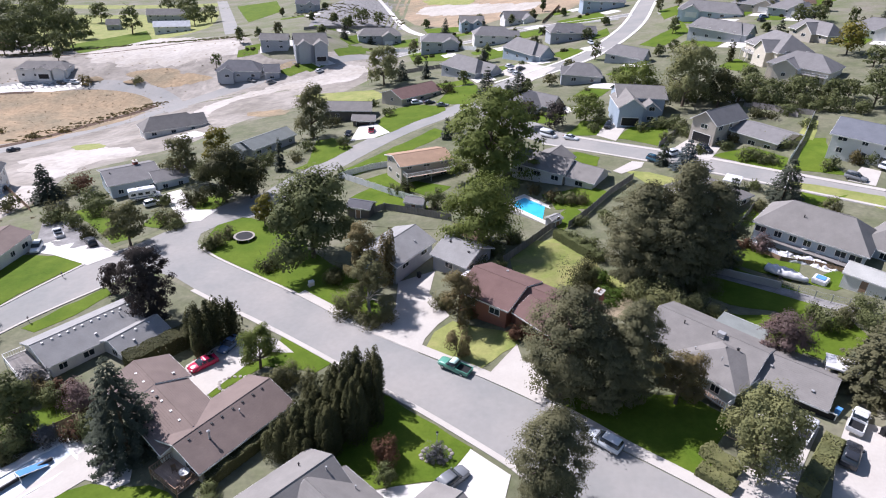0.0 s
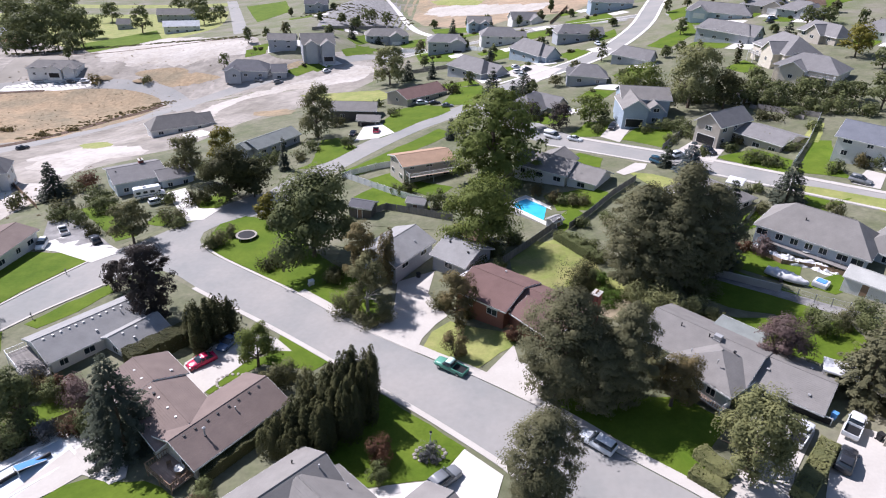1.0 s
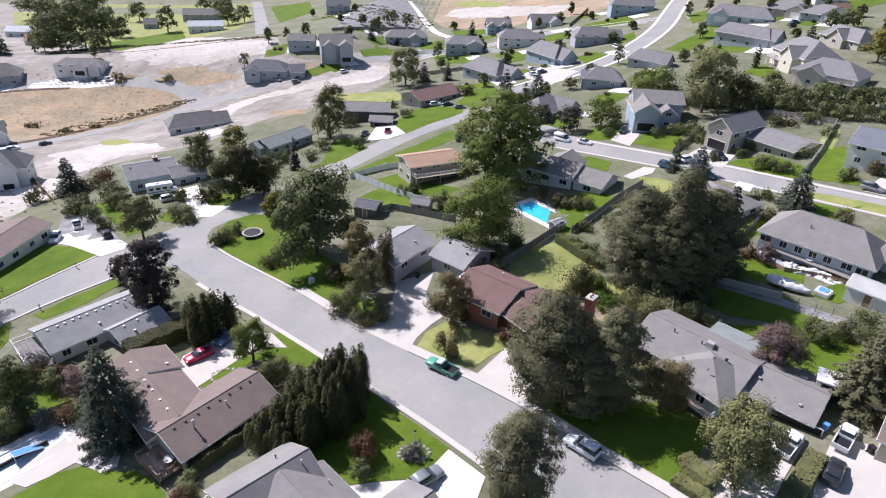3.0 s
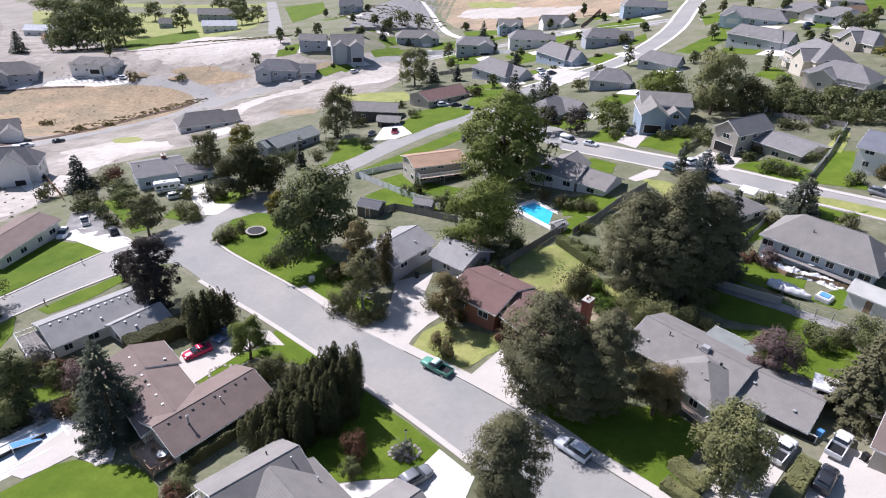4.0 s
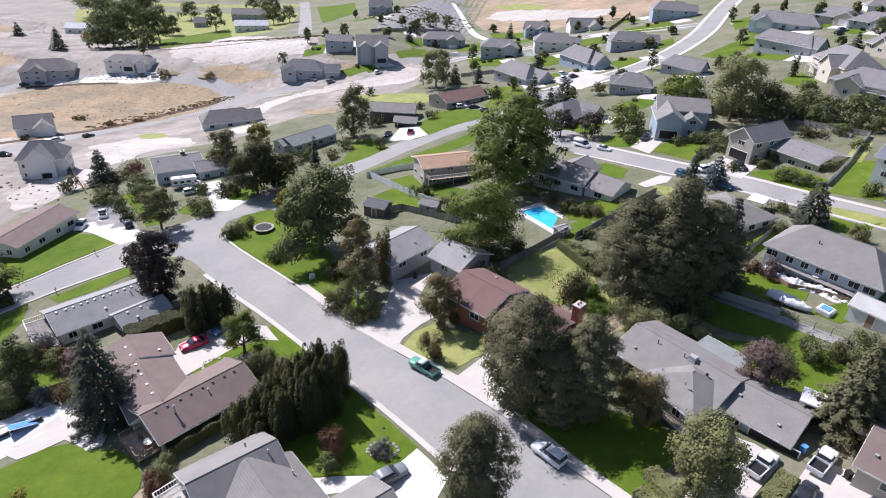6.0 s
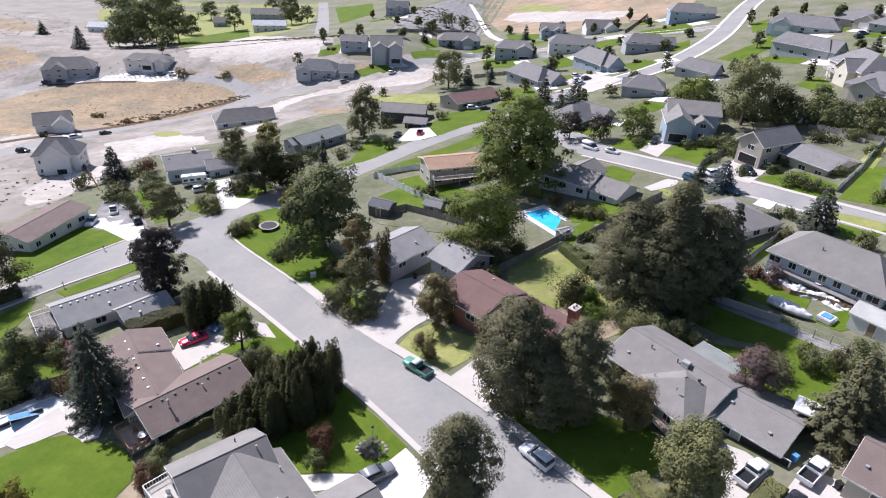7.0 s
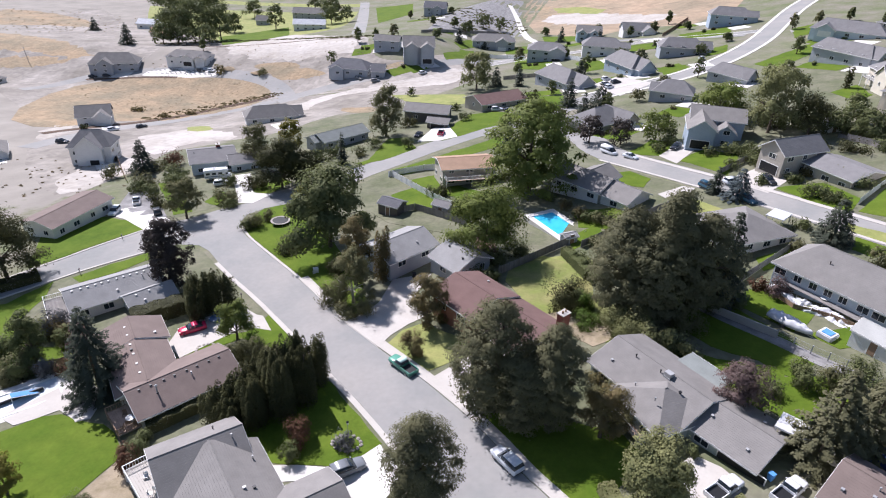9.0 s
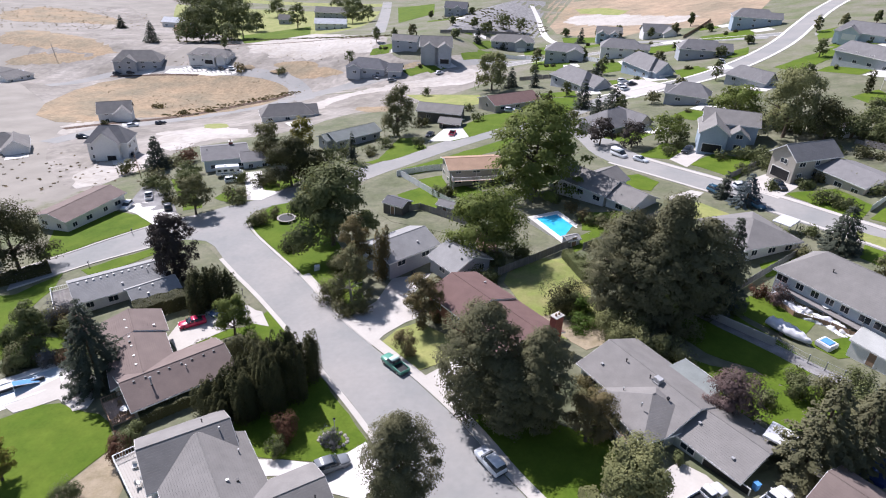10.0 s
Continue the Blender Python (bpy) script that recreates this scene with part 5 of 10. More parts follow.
drape("driveway", [(-8.1, 45.6), (-3.3, 46.7), (2.3, 47.2), (0.5, 45.2), (-4.3, 43.9)], 0.090, M["bright"], "sunlit white concrete path", "driveway")
drape("driveway", [(33.2, 41.7), (31.9, 44.1), (36.6, 49.4), (43.5, 54.7), (45.5, 52.3), (40.8, 46.8), (36.6, 40.6)], 0.090, M["concrete"], "pale concrete driveway beside a house", "driveway")
drape("driveway", [(41.1, 41.7), (45.6, 48.9), (49.6, 53.8), (52.7, 51.8), (54.9, 48.2), (46.8, 39.4)], 0.090, M["concrete"], "pinkish concrete driveway beside a house", "driveway")
drape("driveway", [(-32.1, 64.8), (-33.5, 67.0), (-30.2, 70.9), (-30.2, 76.6), (-28.0, 76.7), (-26.9, 72.7), (-29.3, 69.5)], 0.090, M["bright"], "pale concrete drive with parked cars", "driveway")
drape("driveway", [(-23.5, 76.0), (-28.0, 76.7), (-26.9, 72.7), (-20.0, 72.2)], 0.090, M["concrete"], "pale concrete driveway beside a house", "driveway")
drape("driveway", [(-68.7, 142.3), (-64.8, 145.2), (-55.8, 130.5), (-50.2, 129.7), (-52.0, 123.5), (-55.7, 123.1)], 0.090, M["bright"], "pale concrete driveway beside a house", "driveway")
drape("driveway", [(-85.5, 112.3), (-81.2, 117.3), (-67.3, 111.7), (-63.6, 108.7), (-67.6, 104.2), (-77.5, 109.7)], 0.090, M["bright"], "pale concrete driveway beside a house", "driveway")
drape("driveway", [(-90.3, 127.5), (-83.5, 128.3), (-66.0, 110.3), (-76.2, 112.7), (-85.0, 116.3)], 0.090, M["gravel"], "grey gravel parking pad", "driveway")
drape("driveway", [(-25.7, 178.1), (-19.0, 179.1), (-14.2, 183.7), (-21.0, 198.9), (-25.0, 193.4)], 0.090, M["bright"], "pale concrete driveway beside a house", "driveway")
drape("driveway", [(43.9, 162.8), (47.7, 156.7), (53.8, 168.9), (49.2, 172.8)], 0.090, M["concrete"], "grey concrete driveway beside a house", "driveway")
drape("driveway", [(57.2, 145.0), (64.5, 137.0), (70.0, 144.6), (67.6, 155.2)], 0.090, M["concrete"], "pale concrete driveway beside a house", "driveway")
drape("driveway", [(86.2, 119.4), (89.6, 115.6), (94.7, 122.3), (92.5, 125.5)], 0.090, M["concrete"], "pale concrete driveway beside a house", "driveway")
drape("driveway", [(42.0, 136.0), (43.4, 133.8), (48.7, 136.6), (50.2, 139.7), (47.7, 141.1)], 0.090, M["concrete"], "pale concrete driveway beside a house", "driveway")
drape("driveway", [(24.1, 253.8), (35.0, 232.3), (47.4, 250.9), (34.8, 268.4)], 0.090, M["concrete"], "grey driveway with parked cars", "driveway")
drape("driveway", [(-47.8, 46.8), (-51.9, 53.1), (-45.9, 54.9), (-43.5, 54.3), (-35.9, 50.8), (-36.3, 48.2), (-39.4, 49.3), (-41.4, 47.0), (-43.1, 45.5)], 0.090, M["concrete"], "pale pool terrace of concrete", "driveway")
drape("driveway", [(-45.5, 54.9), (-43.6, 53.9), (-39.2, 50.1), (-35.4, 47.7), (-33.9, 48.7), (-35.4, 53.5), (-43.3, 56.7)], 0.110, M["concrete"], "pinkish paved terrace by the pool", "driveway")
drape("yard_grass", [(-20.6, 121.0), (-8.3, 122.0), (1.5, 121.2), (3.9, 114.2), (6.1, 109.8), (-5.4, 112.9), (-15.0, 115.8)], 0.090, M["yard"], "worn back yard with sparse grass", "grass")
drape("driveway", [(3.9, 114.2), (8.5, 112.1), (11.3, 104.1), (7.0, 104.7)], 0.090, M["bark_bed"], "brown patio behind the bungalow", "driveway")
strip("path", [(43.5, 90.8), (48.7, 86.0), (54.6, 81.2), (58.6, 77.3), (63.2, 73.8)], 2.2, 0.100, M["gravel"], "grey gravel path along the back fence", "path")

# ---- lawns ----
drape("dirt_patch", [(-87.1, 229.0), (-91.0, 254.9), (-71.8, 267.0), (-52.5, 272.7), (-36.6, 269.5), (-31.6, 302.2), (-45.9, 307.2), (-55.1, 284.2), (-74.5, 276.3), (-98.6, 260.9), (-99.3, 246.6)], 0.045, M["whitesand"], "bright graded dirt beside the street", "dirt", soft=1, step=3.0, ragged=2.0)
drape("dirt_patch", [(-207.8, 396.9), (-167.3, 410.5), (-102.5, 337.2), (-96.9, 314.3), (-111.8, 313.8), (-138.1, 310.5), (-169.3, 317.3), (-184.7, 329.6)], 0.047, M["whitesand"], "wide bare lot of pale graded dirt", "dirt", soft=1, step=3.0, ragged=3.0)
drape("dirt_patch", [(-213.7, 290.6), (-213.6, 299.3), (-178.8, 305.0), (-168.3, 297.6), (-172.5, 292.7)], 0.060, M["bright"], "pale drive in front of the new houses", "dirt", soft=1, step=3.0, ragged=0.6)
drape("dirt_patch", [(-126.7, 175.4), (-131.5, 186.6), (-120.2, 201.9), (-96.5, 190.0), (-90.2, 178.7), (-103.7, 177.8), (-104.7, 163.9), (-107.5, 158.5)], 0.046, M["whitesand"], "pale dirt lot below the street", "dirt", soft=1, step=3.0, ragged=2.0)
drape("dirt_patch", [(-120.0, 136.9), (-119.8, 149.5), (-112.2, 158.7), (-100.6, 147.9), (-101.9, 138.9), (-105.0, 126.0), (-108.7, 119.5)], 0.047, M["whitesand"], "pale dirt track behind the houses", "dirt", soft=1, step=3.0, ragged=1.5)
drape("dirt_patch", [(-149.5, 301.6), (-129.2, 303.5), (-105.2, 294.3), (-109.3, 289.6), (-129.2, 288.7)], 0.050, M["weeds"], "patch of dry weeds on bare dirt", "dirt", soft=1, step=3.0, ragged=2.0)
drape("dirt_patch", [(-129.9, 208.5), (-119.8, 210.6), (-109.7, 197.0), (-118.3, 193.6)], 0.052, M["dryturf"], "thin green weeds beside the dirt street", "dirt", soft=1, step=3.0, ragged=1.5)
drape("dirt_patch", [(-74.6, 229.9), (-61.7, 232.7), (-52.2, 222.9), (-61.6, 217.6)], 0.052, M["weeds"], "patch of dry weeds on bare dirt", "dirt", soft=1, step=3.0, ragged=1.5)
drape("dirt_patch", [(-175.5, 241.9), (-161.6, 252.8), (-140.0, 262.6), (-127.2, 267.6), (-127.6, 259.6), (-144.7, 246.5), (-157.5, 219.6)], 0.070, M["weeds"], "darker dry weeds at the foot of the mound", "dirt", soft=1, step=3.0, ragged=1.5)
drape("dirt_patch", [(-366.9, 329.3), (-372.1, 360.3), (-311.2, 341.8), (-262.0, 315.1), (-267.9, 307.4), (-311.2, 314.1), (-347.4, 310.8)], 0.050, M["weeds"], "streak of dry grass on the sandy slope", "dirt", soft=1, step=3.0, ragged=3.0)
drape("dirt_patch", [(-483.7, 432.7), (-483.1, 484.6), (-387.7, 453.4), (-340.9, 417.9), (-389.1, 407.2), (-428.5, 383.6)], 0.050, M["weeds"], "streak of dry grass on the sandy slope", "dirt", soft=1, step=3.0, ragged=3.0)
drape("dirt_patch", [(-325.5, 297.8), (-296.0, 311.4), (-261.9, 305.1), (-289.1, 294.6), (-319.3, 283.5)], 0.050, M["weeds"], "streak of dry grass on the sandy slope", "dirt", soft=1, step=3.0, ragged=3.0)
drape("dirt_patch", [(-176.1, 184.8), (-180.9, 203.7), (-178.5, 208.8), (-162.1, 181.5), (-165.4, 171.9)], 0.046, M["whitesand"], "pale dirt lot beside the new houses", "dirt", soft=1, step=3.0, ragged=1.5)
drape("weed_patch", [(-156.6, 306.5), (-132.0, 309.0), (-120.8, 300.4), (-142.1, 298.1)], 0.050, M["weeds"], "patch of dry weeds on bare dirt", "dry grass", soft=2)
drape("weed_patch", [(-78.9, 297.1), (-60.1, 312.1), (-53.9, 308.2), (-72.5, 291.9)], 0.050, M["weeds"], "patch of dry weeds on bare dirt", "dry grass", soft=2)
drape("yard_grass", [(-36.8, 126.3), (-24.9, 150.1), (-8.8, 179.0), (5.0, 194.7), (14.2, 196.8), (28.7, 158.5), (44.7, 144.3), (73.8, 117.5), (85.3, 105.2), (93.0, 97.1), (75.2, 71.8), (59.2, 63.4), (32.6, 45.7), (27.4, 50.0), (19.5, 55.0), (7.1, 66.2), (-8.9, 77.8), (-23.6, 91.2), (-42.8, 108.9), (-47.3, 118.9)], 0.020, M["yard"], "rough yards of dry and green grass", "grass")
drape("yard_grass", [(30.3, 169.8), (47.5, 155.8), (63.2, 142.5), (78.2, 126.6), (90.7, 114.2), (104.3, 99.3), (202.8, 226.0), (184.0, 269.0), (118.8, 257.8), (86.1, 259.2), (58.6, 246.0), (35.3, 218.7), (21.2, 216.8)], 0.020, M["yard"], "rough yards of dry and green grass", "grass")
drape("yard_grass", [(-54.9, 126.1), (-44.5, 140.1), (-32.3, 158.0), (-13.0, 191.5), (9.4, 220.4), (6.0, 264.5), (-22.1, 288.0), (-34.8, 246.9), (-51.1, 225.7), (-70.6, 212.8), (-77.6, 183.0), (-95.8, 172.7), (-104.5, 163.8), (-100.6, 141.1), (-82.1, 118.9), (-66.1, 111.6), (-59.1, 120.5)], 0.020, M["yard"], "rough yards of dry and green grass", "grass")
drape("yard_grass", [(-76.3, 71.1), (-69.4, 80.2), (-66.7, 85.0), (-59.2, 95.1), (-49.9, 98.0), (-41.7, 91.5), (-22.8, 76.7), (-5.1, 62.1), (7.0, 51.5), (13.9, 43.8), (8.2, 36.3), (-50.9, 38.2)], 0.020, M["yard"], "rough yards of dry and green grass", "grass")
drape("lawn", [(-43.8, 106.5), (-34.2, 98.5), (-23.3, 89.9), (-17.6, 84.8), (-9.8, 77.9), (-6.5, 80.7), (-12.3, 92.0), (-22.4, 103.9), (-32.4, 118.3), (-42.7, 124.3), (-47.2, 120.4), (-47.6, 113.4)], 0.070, M["turf"], "bright green mown lawn", "lawn", step=2.5, ragged=0.35)
drape("lawn", [(-0.8, 71.3), (7.1, 66.2), (12.7, 71.5), (11.8, 74.4), (7.7, 76.3), (3.4, 78.2), (0.4, 75.5)], 0.070, M["dryturf"], "patchy yellow-green front lawn", "lawn", step=2.5, ragged=0.35)
drape("lawn", [(-5.0, 61.3), (5.0, 52.0), (2.3, 47.4), (-8.2, 46.3), (-11.9, 45.7), (-13.1, 52.4), (-11.2, 58.0), (-8.2, 63.2)], 0.070, M["turf"], "bright green mown lawn", "lawn", step=2.5, ragged=0.35)
drape("lawn", [(-88.0, 108.6), (-84.3, 110.3), (-75.4, 109.2), (-68.7, 105.3), (-73.6, 96.4), (-75.9, 90.2), (-79.7, 84.1), (-90.7, 99.5)], 0.070, M["turf"], "bright green mown lawn", "lawn", step=2.5, ragged=0.35)
drape("lawn", [(-67.1, 82.5), (-63.8, 88.3), (-59.0, 94.7), (-56.9, 92.5), (-60.2, 85.3), (-64.1, 80.6)], 0.070, M["turf"], "bright green mown lawn", "lawn", step=2.5, ragged=0.35)
drape("lawn", [(-47.0, 40.3), (-43.8, 44.1), (-39.8, 48.9), (-34.6, 48.0), (-30.3, 48.2), (-25.0, 44.0), (-25.8, 39.8), (-26.5, 35.1), (-26.1, 31.5), (-33.4, 27.6)], 0.070, M["turf"], "broad green mown back lawn", "lawn", soft=1)
drape("planting_bed", [(-24.8, 44.4), (-25.6, 39.8), (-26.3, 35.1), (-26.0, 31.5), (-18.3, 33.5), (-18.6, 38.0), (-21.8, 42.8)], 0.050, M["tanbed"], "bare tan soil between the lawn and the house", "soil", soft=1)
drape("lawn", [(-31.3, 64.7), (-29.3, 68.2), (-24.0, 71.1), (-22.8, 73.1), (-22.9, 77.5), (-13.8, 69.7), (-15.8, 67.3), (-23.5, 69.1), (-29.5, 62.9)], 0.070, M["turf"], "bright green mown lawn", "lawn", step=2.5, ragged=0.35)
drape("lawn", [(-59.1, 57.5), (-57.0, 61.0), (-52.9, 61.9), (-48.1, 62.2), (-46.5, 60.0), (-50.3, 57.6), (-52.9, 54.7)], 0.070, M["turf"], "bright green mown lawn", "lawn", step=2.5, ragged=0.35)
drape("lawn", [(-19.6, 132.1), (-14.9, 138.4), (-2.3, 128.3), (-0.9, 119.2), (-9.7, 123.1), (-16.2, 125.5)], 0.070, M["turf"], "bright green mown lawn", "lawn", step=2.5, ragged=0.35)
drape("lawn", [(-18.2, 142.9), (-11.5, 147.6), (-6.8, 140.6), (4.2, 134.6), (0.2, 128.4), (-9.2, 135.5)], 0.070, M["turf"], "bright green mown lawn", "lawn", step=2.5, ragged=0.35)
drape("lawn", [(-11.6, 116.6), (-9.5, 120.7), (-5.6, 117.7), (-7.7, 113.3)], 0.070, M["turf"], "bright green mown lawn", "lawn", step=2.5, ragged=0.35)
drape("lawn", [(14.2, 94.8), (19.8, 102.8), (25.5, 105.5), (31.0, 101.1), (26.9, 91.1), (34.2, 86.4), (32.2, 79.1), (25.0, 77.5), (23.4, 87.8)], 0.070, M["dryturf"], "sparse green back lawn", "lawn", step=2.5, ragged=0.35)
drape("lawn", [(24.0, 125.4), (34.5, 128.2), (38.0, 124.2), (32.1, 116.3), (25.8, 116.9)], 0.070, M["turf"], "bright green mown lawn", "lawn", step=2.5, ragged=0.35)
drape("lawn", [(50.6, 90.7), (53.4, 95.4), (58.0, 94.7), (61.5, 88.2), (57.4, 83.4), (53.9, 87.4)], 0.070, M["turf"], "bright green mown lawn", "lawn", step=2.5, ragged=0.35)
drape("lawn", [(58.6, 83.2), (65.7, 85.7), (67.1, 82.0), (62.6, 80.2)], 0.070, M["turf"], "bright green mown lawn", "lawn", step=2.5, ragged=0.35)
drape("lawn", [(56.8, 106.3), (63.3, 111.6), (63.2, 107.6), (61.2, 104.3), (56.9, 101.5)], 0.070, M["turf"], "bright green mown lawn", "lawn", step=2.5, ragged=0.35)
drape("lawn", [(50.0, 66.7), (53.9, 72.9), (60.6, 73.5), (60.6, 68.1), (53.5, 63.3)], 0.070, M["turf"], "bright green mown lawn", "lawn", step=2.5, ragged=0.35)
drape("lawn", [(29.1, 77.1), (37.8, 77.7), (54.6, 74.2), (49.6, 64.3), (44.1, 72.6), (33.9, 78.9)], 0.070, M["turf"], "shaded rough back lawn", "lawn", step=2.5, ragged=0.35)
drape("lawn", [(24.7, 113.0), (29.1, 118.5), (30.4, 114.8), (24.6, 104.9)], 0.078, M["turf"], "bright green lawn beside the pool terrace", "lawn", step=2.5, ragged=0.3)
drape("lawn", [(31.4, 149.7), (36.4, 151.1), (41.0, 145.5), (38.9, 140.2), (34.0, 141.3)], 0.078, M["turf"], "small green front lawn by the street", "lawn", step=2.5, ragged=0.3)
drape("lawn", [(44.7, 135.8), (49.7, 133.0), (57.7, 123.8), (55.2, 119.8), (47.4, 125.0)], 0.078, M["dryturf"], "olive-green front lawn by the spruces", "lawn", step=2.5, ragged=0.3)
drape("lawn", [(40.3, 96.7), (47.8, 92.5), (52.7, 86.8), (56.9, 81.1), (59.2, 77.1), (55.3, 72.3), (51.2, 75.6), (45.8, 78.4), (41.5, 82.6)], 0.082, M["turf"], "back lawn in the deep shade of firs", "lawn", step=2.5, ragged=0.35)
drape("dirt_patch", [(21.3, 83.6), (25.6, 85.2), (30.9, 82.9), (33.2, 78.8), (29.7, 76.0), (27.2, 77.7)], 0.088, M["tanbed"], "bare tan ground beside the red house", "dirt", step=2.5, ragged=0.3)
drape("driveway", [(38.9, 54.2), (41.1, 56.7), (43.9, 55.3), (45.9, 53.0), (42.4, 50.2), (39.4, 51.3)], 0.095, M["concrete"], "pale concrete apron before the carport", "driveway")
drape("lawn", [(14.3, 99.9), (19.5, 104.1), (28.0, 99.8), (29.9, 85.2), (27.1, 78.4), (22.9, 79.1), (19.2, 85.8), (14.0, 93.4)], 0.075, M["backlawn"], "sunlit patchy back lawn behind a fence", "lawn", step=2.5, ragged=0.35)
drape("lawn", [(33.0, 59.0), (36.7, 54.3), (32.6, 50.5), (32.9, 46.5), (30.0, 45.1), (25.0, 48.5), (17.0, 56.7), (14.6, 58.9), (23.6, 60.9)], 0.070, M["turf"], "green front lawn under the pines", "lawn", step=2.5, ragged=0.35)
drape("lawn", [(-38.0, 155.5), (-34.9, 159.5), (-36.5, 181.1), (-31.5, 182.7), (-23.9, 171.0), (-29.6, 160.7), (-34.8, 154.8)], 0.070, M["turf"], "bright green mown lawn", "lawn", step=2.5, ragged=0.35)
drape("lawn", [(-18.1, 178.9), (-18.6, 198.1), (-16.3, 212.1), (-6.6, 215.5), (2.3, 210.3), (3.3, 203.9), (-7.6, 192.4), (-14.2, 183.0)], 0.070, M["turf"], "bright green mown lawn", "lawn", step=2.5, ragged=0.35)
drape("lawn", [(-25.3, 150.6), (-19.8, 157.0), (-11.5, 168.7), (-0.3, 183.6), (4.0, 178.1), (-1.8, 170.3), (-12.2, 156.6), (-18.8, 147.9), (-22.6, 146.3)], 0.070, M["turf"], "bright green mown lawn", "lawn", step=2.5, ragged=0.35)
drape("lawn", [(-0.6, 213.9), (5.6, 237.7), (14.3, 238.2), (17.6, 222.7), (11.0, 209.1)], 0.070, M["turf"], "bright green mown lawn", "lawn", step=2.5, ragged=0.35)
drape("lawn", [(48.3, 159.0), (55.2, 168.4), (62.8, 162.7), (58.2, 148.1), (52.9, 154.2)], 0.070, M["turf"], "bright green mown lawn", "lawn", step=2.5, ragged=0.35)
drape("lawn", [(35.9, 165.3), (42.8, 176.8), (49.6, 174.3), (44.6, 162.6)], 0.070, M["turf"], "bright green mown lawn", "lawn", step=2.5, ragged=0.35)
drape("lawn", [(66.4, 140.4), (76.9, 143.4), (81.2, 134.3), (77.0, 126.6), (71.1, 132.7)], 0.070, M["turf"], "bright green mown lawn", "lawn", step=2.5, ragged=0.35)
drape("lawn", [(78.8, 127.8), (91.1, 145.3), (94.6, 144.1), (87.8, 128.9), (87.4, 121.6)], 0.070, M["turf"], "bright green mown lawn", "lawn", step=2.5, ragged=0.35)
drape("lawn", [(87.9, 144.2), (97.5, 159.3), (99.4, 156.1), (91.4, 143.1)], 0.070, M["dryturf"], "sparse green side yard", "lawn", step=2.5, ragged=0.35)
drape("lawn", [(98.5, 221.3), (108.1, 228.3), (108.3, 215.2), (102.7, 208.4)], 0.070, M["turf"], "bright green mown lawn", "lawn", step=2.5, ragged=0.35)
drape("lawn", [(75.4, 122.1), (88.4, 110.3), (85.3, 105.2), (79.7, 113.6), (74.0, 117.8)], 0.070, M["dryturf"], "thin green verge along the street", "lawn", step=2.5, ragged=0.35)
drape("lawn", [(74.8, 116.1), (78.7, 111.9), (82.6, 113.0), (75.5, 107.8), (72.8, 110.9)], 0.070, M["turf"], "bright green mown lawn", "lawn", step=2.5, ragged=0.35)
drape("lawn", [(-86.4, 133.8), (-80.5, 138.3), (-70.6, 123.5), (-63.7, 116.7), (-67.5, 114.4), (-77.4, 124.3)], 0.070, M["turf"], "bright green mown lawn", "lawn", step=2.5, ragged=0.35)
drape("lawn", [(-65.1, 122.8), (-64.6, 130.8), (-60.4, 126.9), (-59.8, 120.6)], 0.070, M["turf"], "bright green mown lawn", "lawn", step=2.5, ragged=0.35)
drape("lawn", [(-58.1, 135.0), (-53.4, 141.7), (-49.1, 139.0), (-51.1, 130.5), (-54.0, 129.2)], 0.070, M["turf"], "bright green mown lawn", "lawn", step=2.5, ragged=0.35)
drape("lawn", [(-16.8, 337.8), (4.0, 320.5), (6.4, 293.3), (-12.3, 303.5)], 0.070, M["turf"], "bright green mown lawn", "lawn", step=2.5, ragged=0.35)
drape("lawn", [(-54.2, 328.4), (-43.1, 357.3), (-37.8, 337.3), (-49.9, 318.4)], 0.070, M["turf"], "bright green mown lawn", "lawn", step=2.5, ragged=0.35)
drape("lawn", [(-56.5, 363.7), (-47.9, 398.6), (-39.8, 387.3), (-48.7, 352.3)], 0.070, M["turf"], "bright green mown lawn", "lawn", step=2.5, ragged=0.35)
drape("lawn", [(-29.1, 381.5), (-12.4, 382.7), (-11.3, 352.6), (-24.2, 357.9)], 0.070, M["turf"], "bright green mown lawn", "lawn", step=2.5, ragged=0.35)
drape("lawn", [(-9.9, 416.6), (11.5, 404.0), (17.7, 381.6), (-5.8, 389.5)], 0.070, M["turf"], "bright green mown lawn", "lawn", step=2.5, ragged=0.35)
drape("lawn", [(20.2, 307.4), (31.3, 309.8), (32.0, 289.1), (21.4, 282.8)], 0.070, M["turf"], "bright green mown lawn", "lawn", step=2.5, ragged=0.35)
drape("lawn", [(50.8, 279.3), (59.4, 286.6), (61.4, 271.3), (52.5, 261.4)], 0.070, M["turf"], "bright green mown lawn", "lawn", step=2.5, ragged=0.35)
drape("lawn", [(40.5, 347.2), (58.6, 348.4), (53.1, 330.3), (41.3, 326.9)], 0.070, M["turf"], "bright green mown lawn", "lawn", step=2.5, ragged=0.35)
drape("lawn", [(73.7, 313.5), (83.5, 321.3), (80.7, 303.3), (71.3, 295.9)], 0.070, M["turf"], "bright green mown lawn", "lawn", step=2.5, ragged=0.35)
drape("lawn", [(65.9, 366.0), (90.5, 372.2), (90.1, 350.0), (67.7, 348.8)], 0.070, M["turf"], "bright green mown lawn", "lawn", step=2.5, ragged=0.35)
drape("lawn", [(85.3, 272.6), (99.5, 288.7), (114.9, 305.6), (110.7, 285.6), (91.3, 261.4)], 0.070, M["turf"], "bright green mown lawn", "lawn", step=2.5, ragged=0.35)
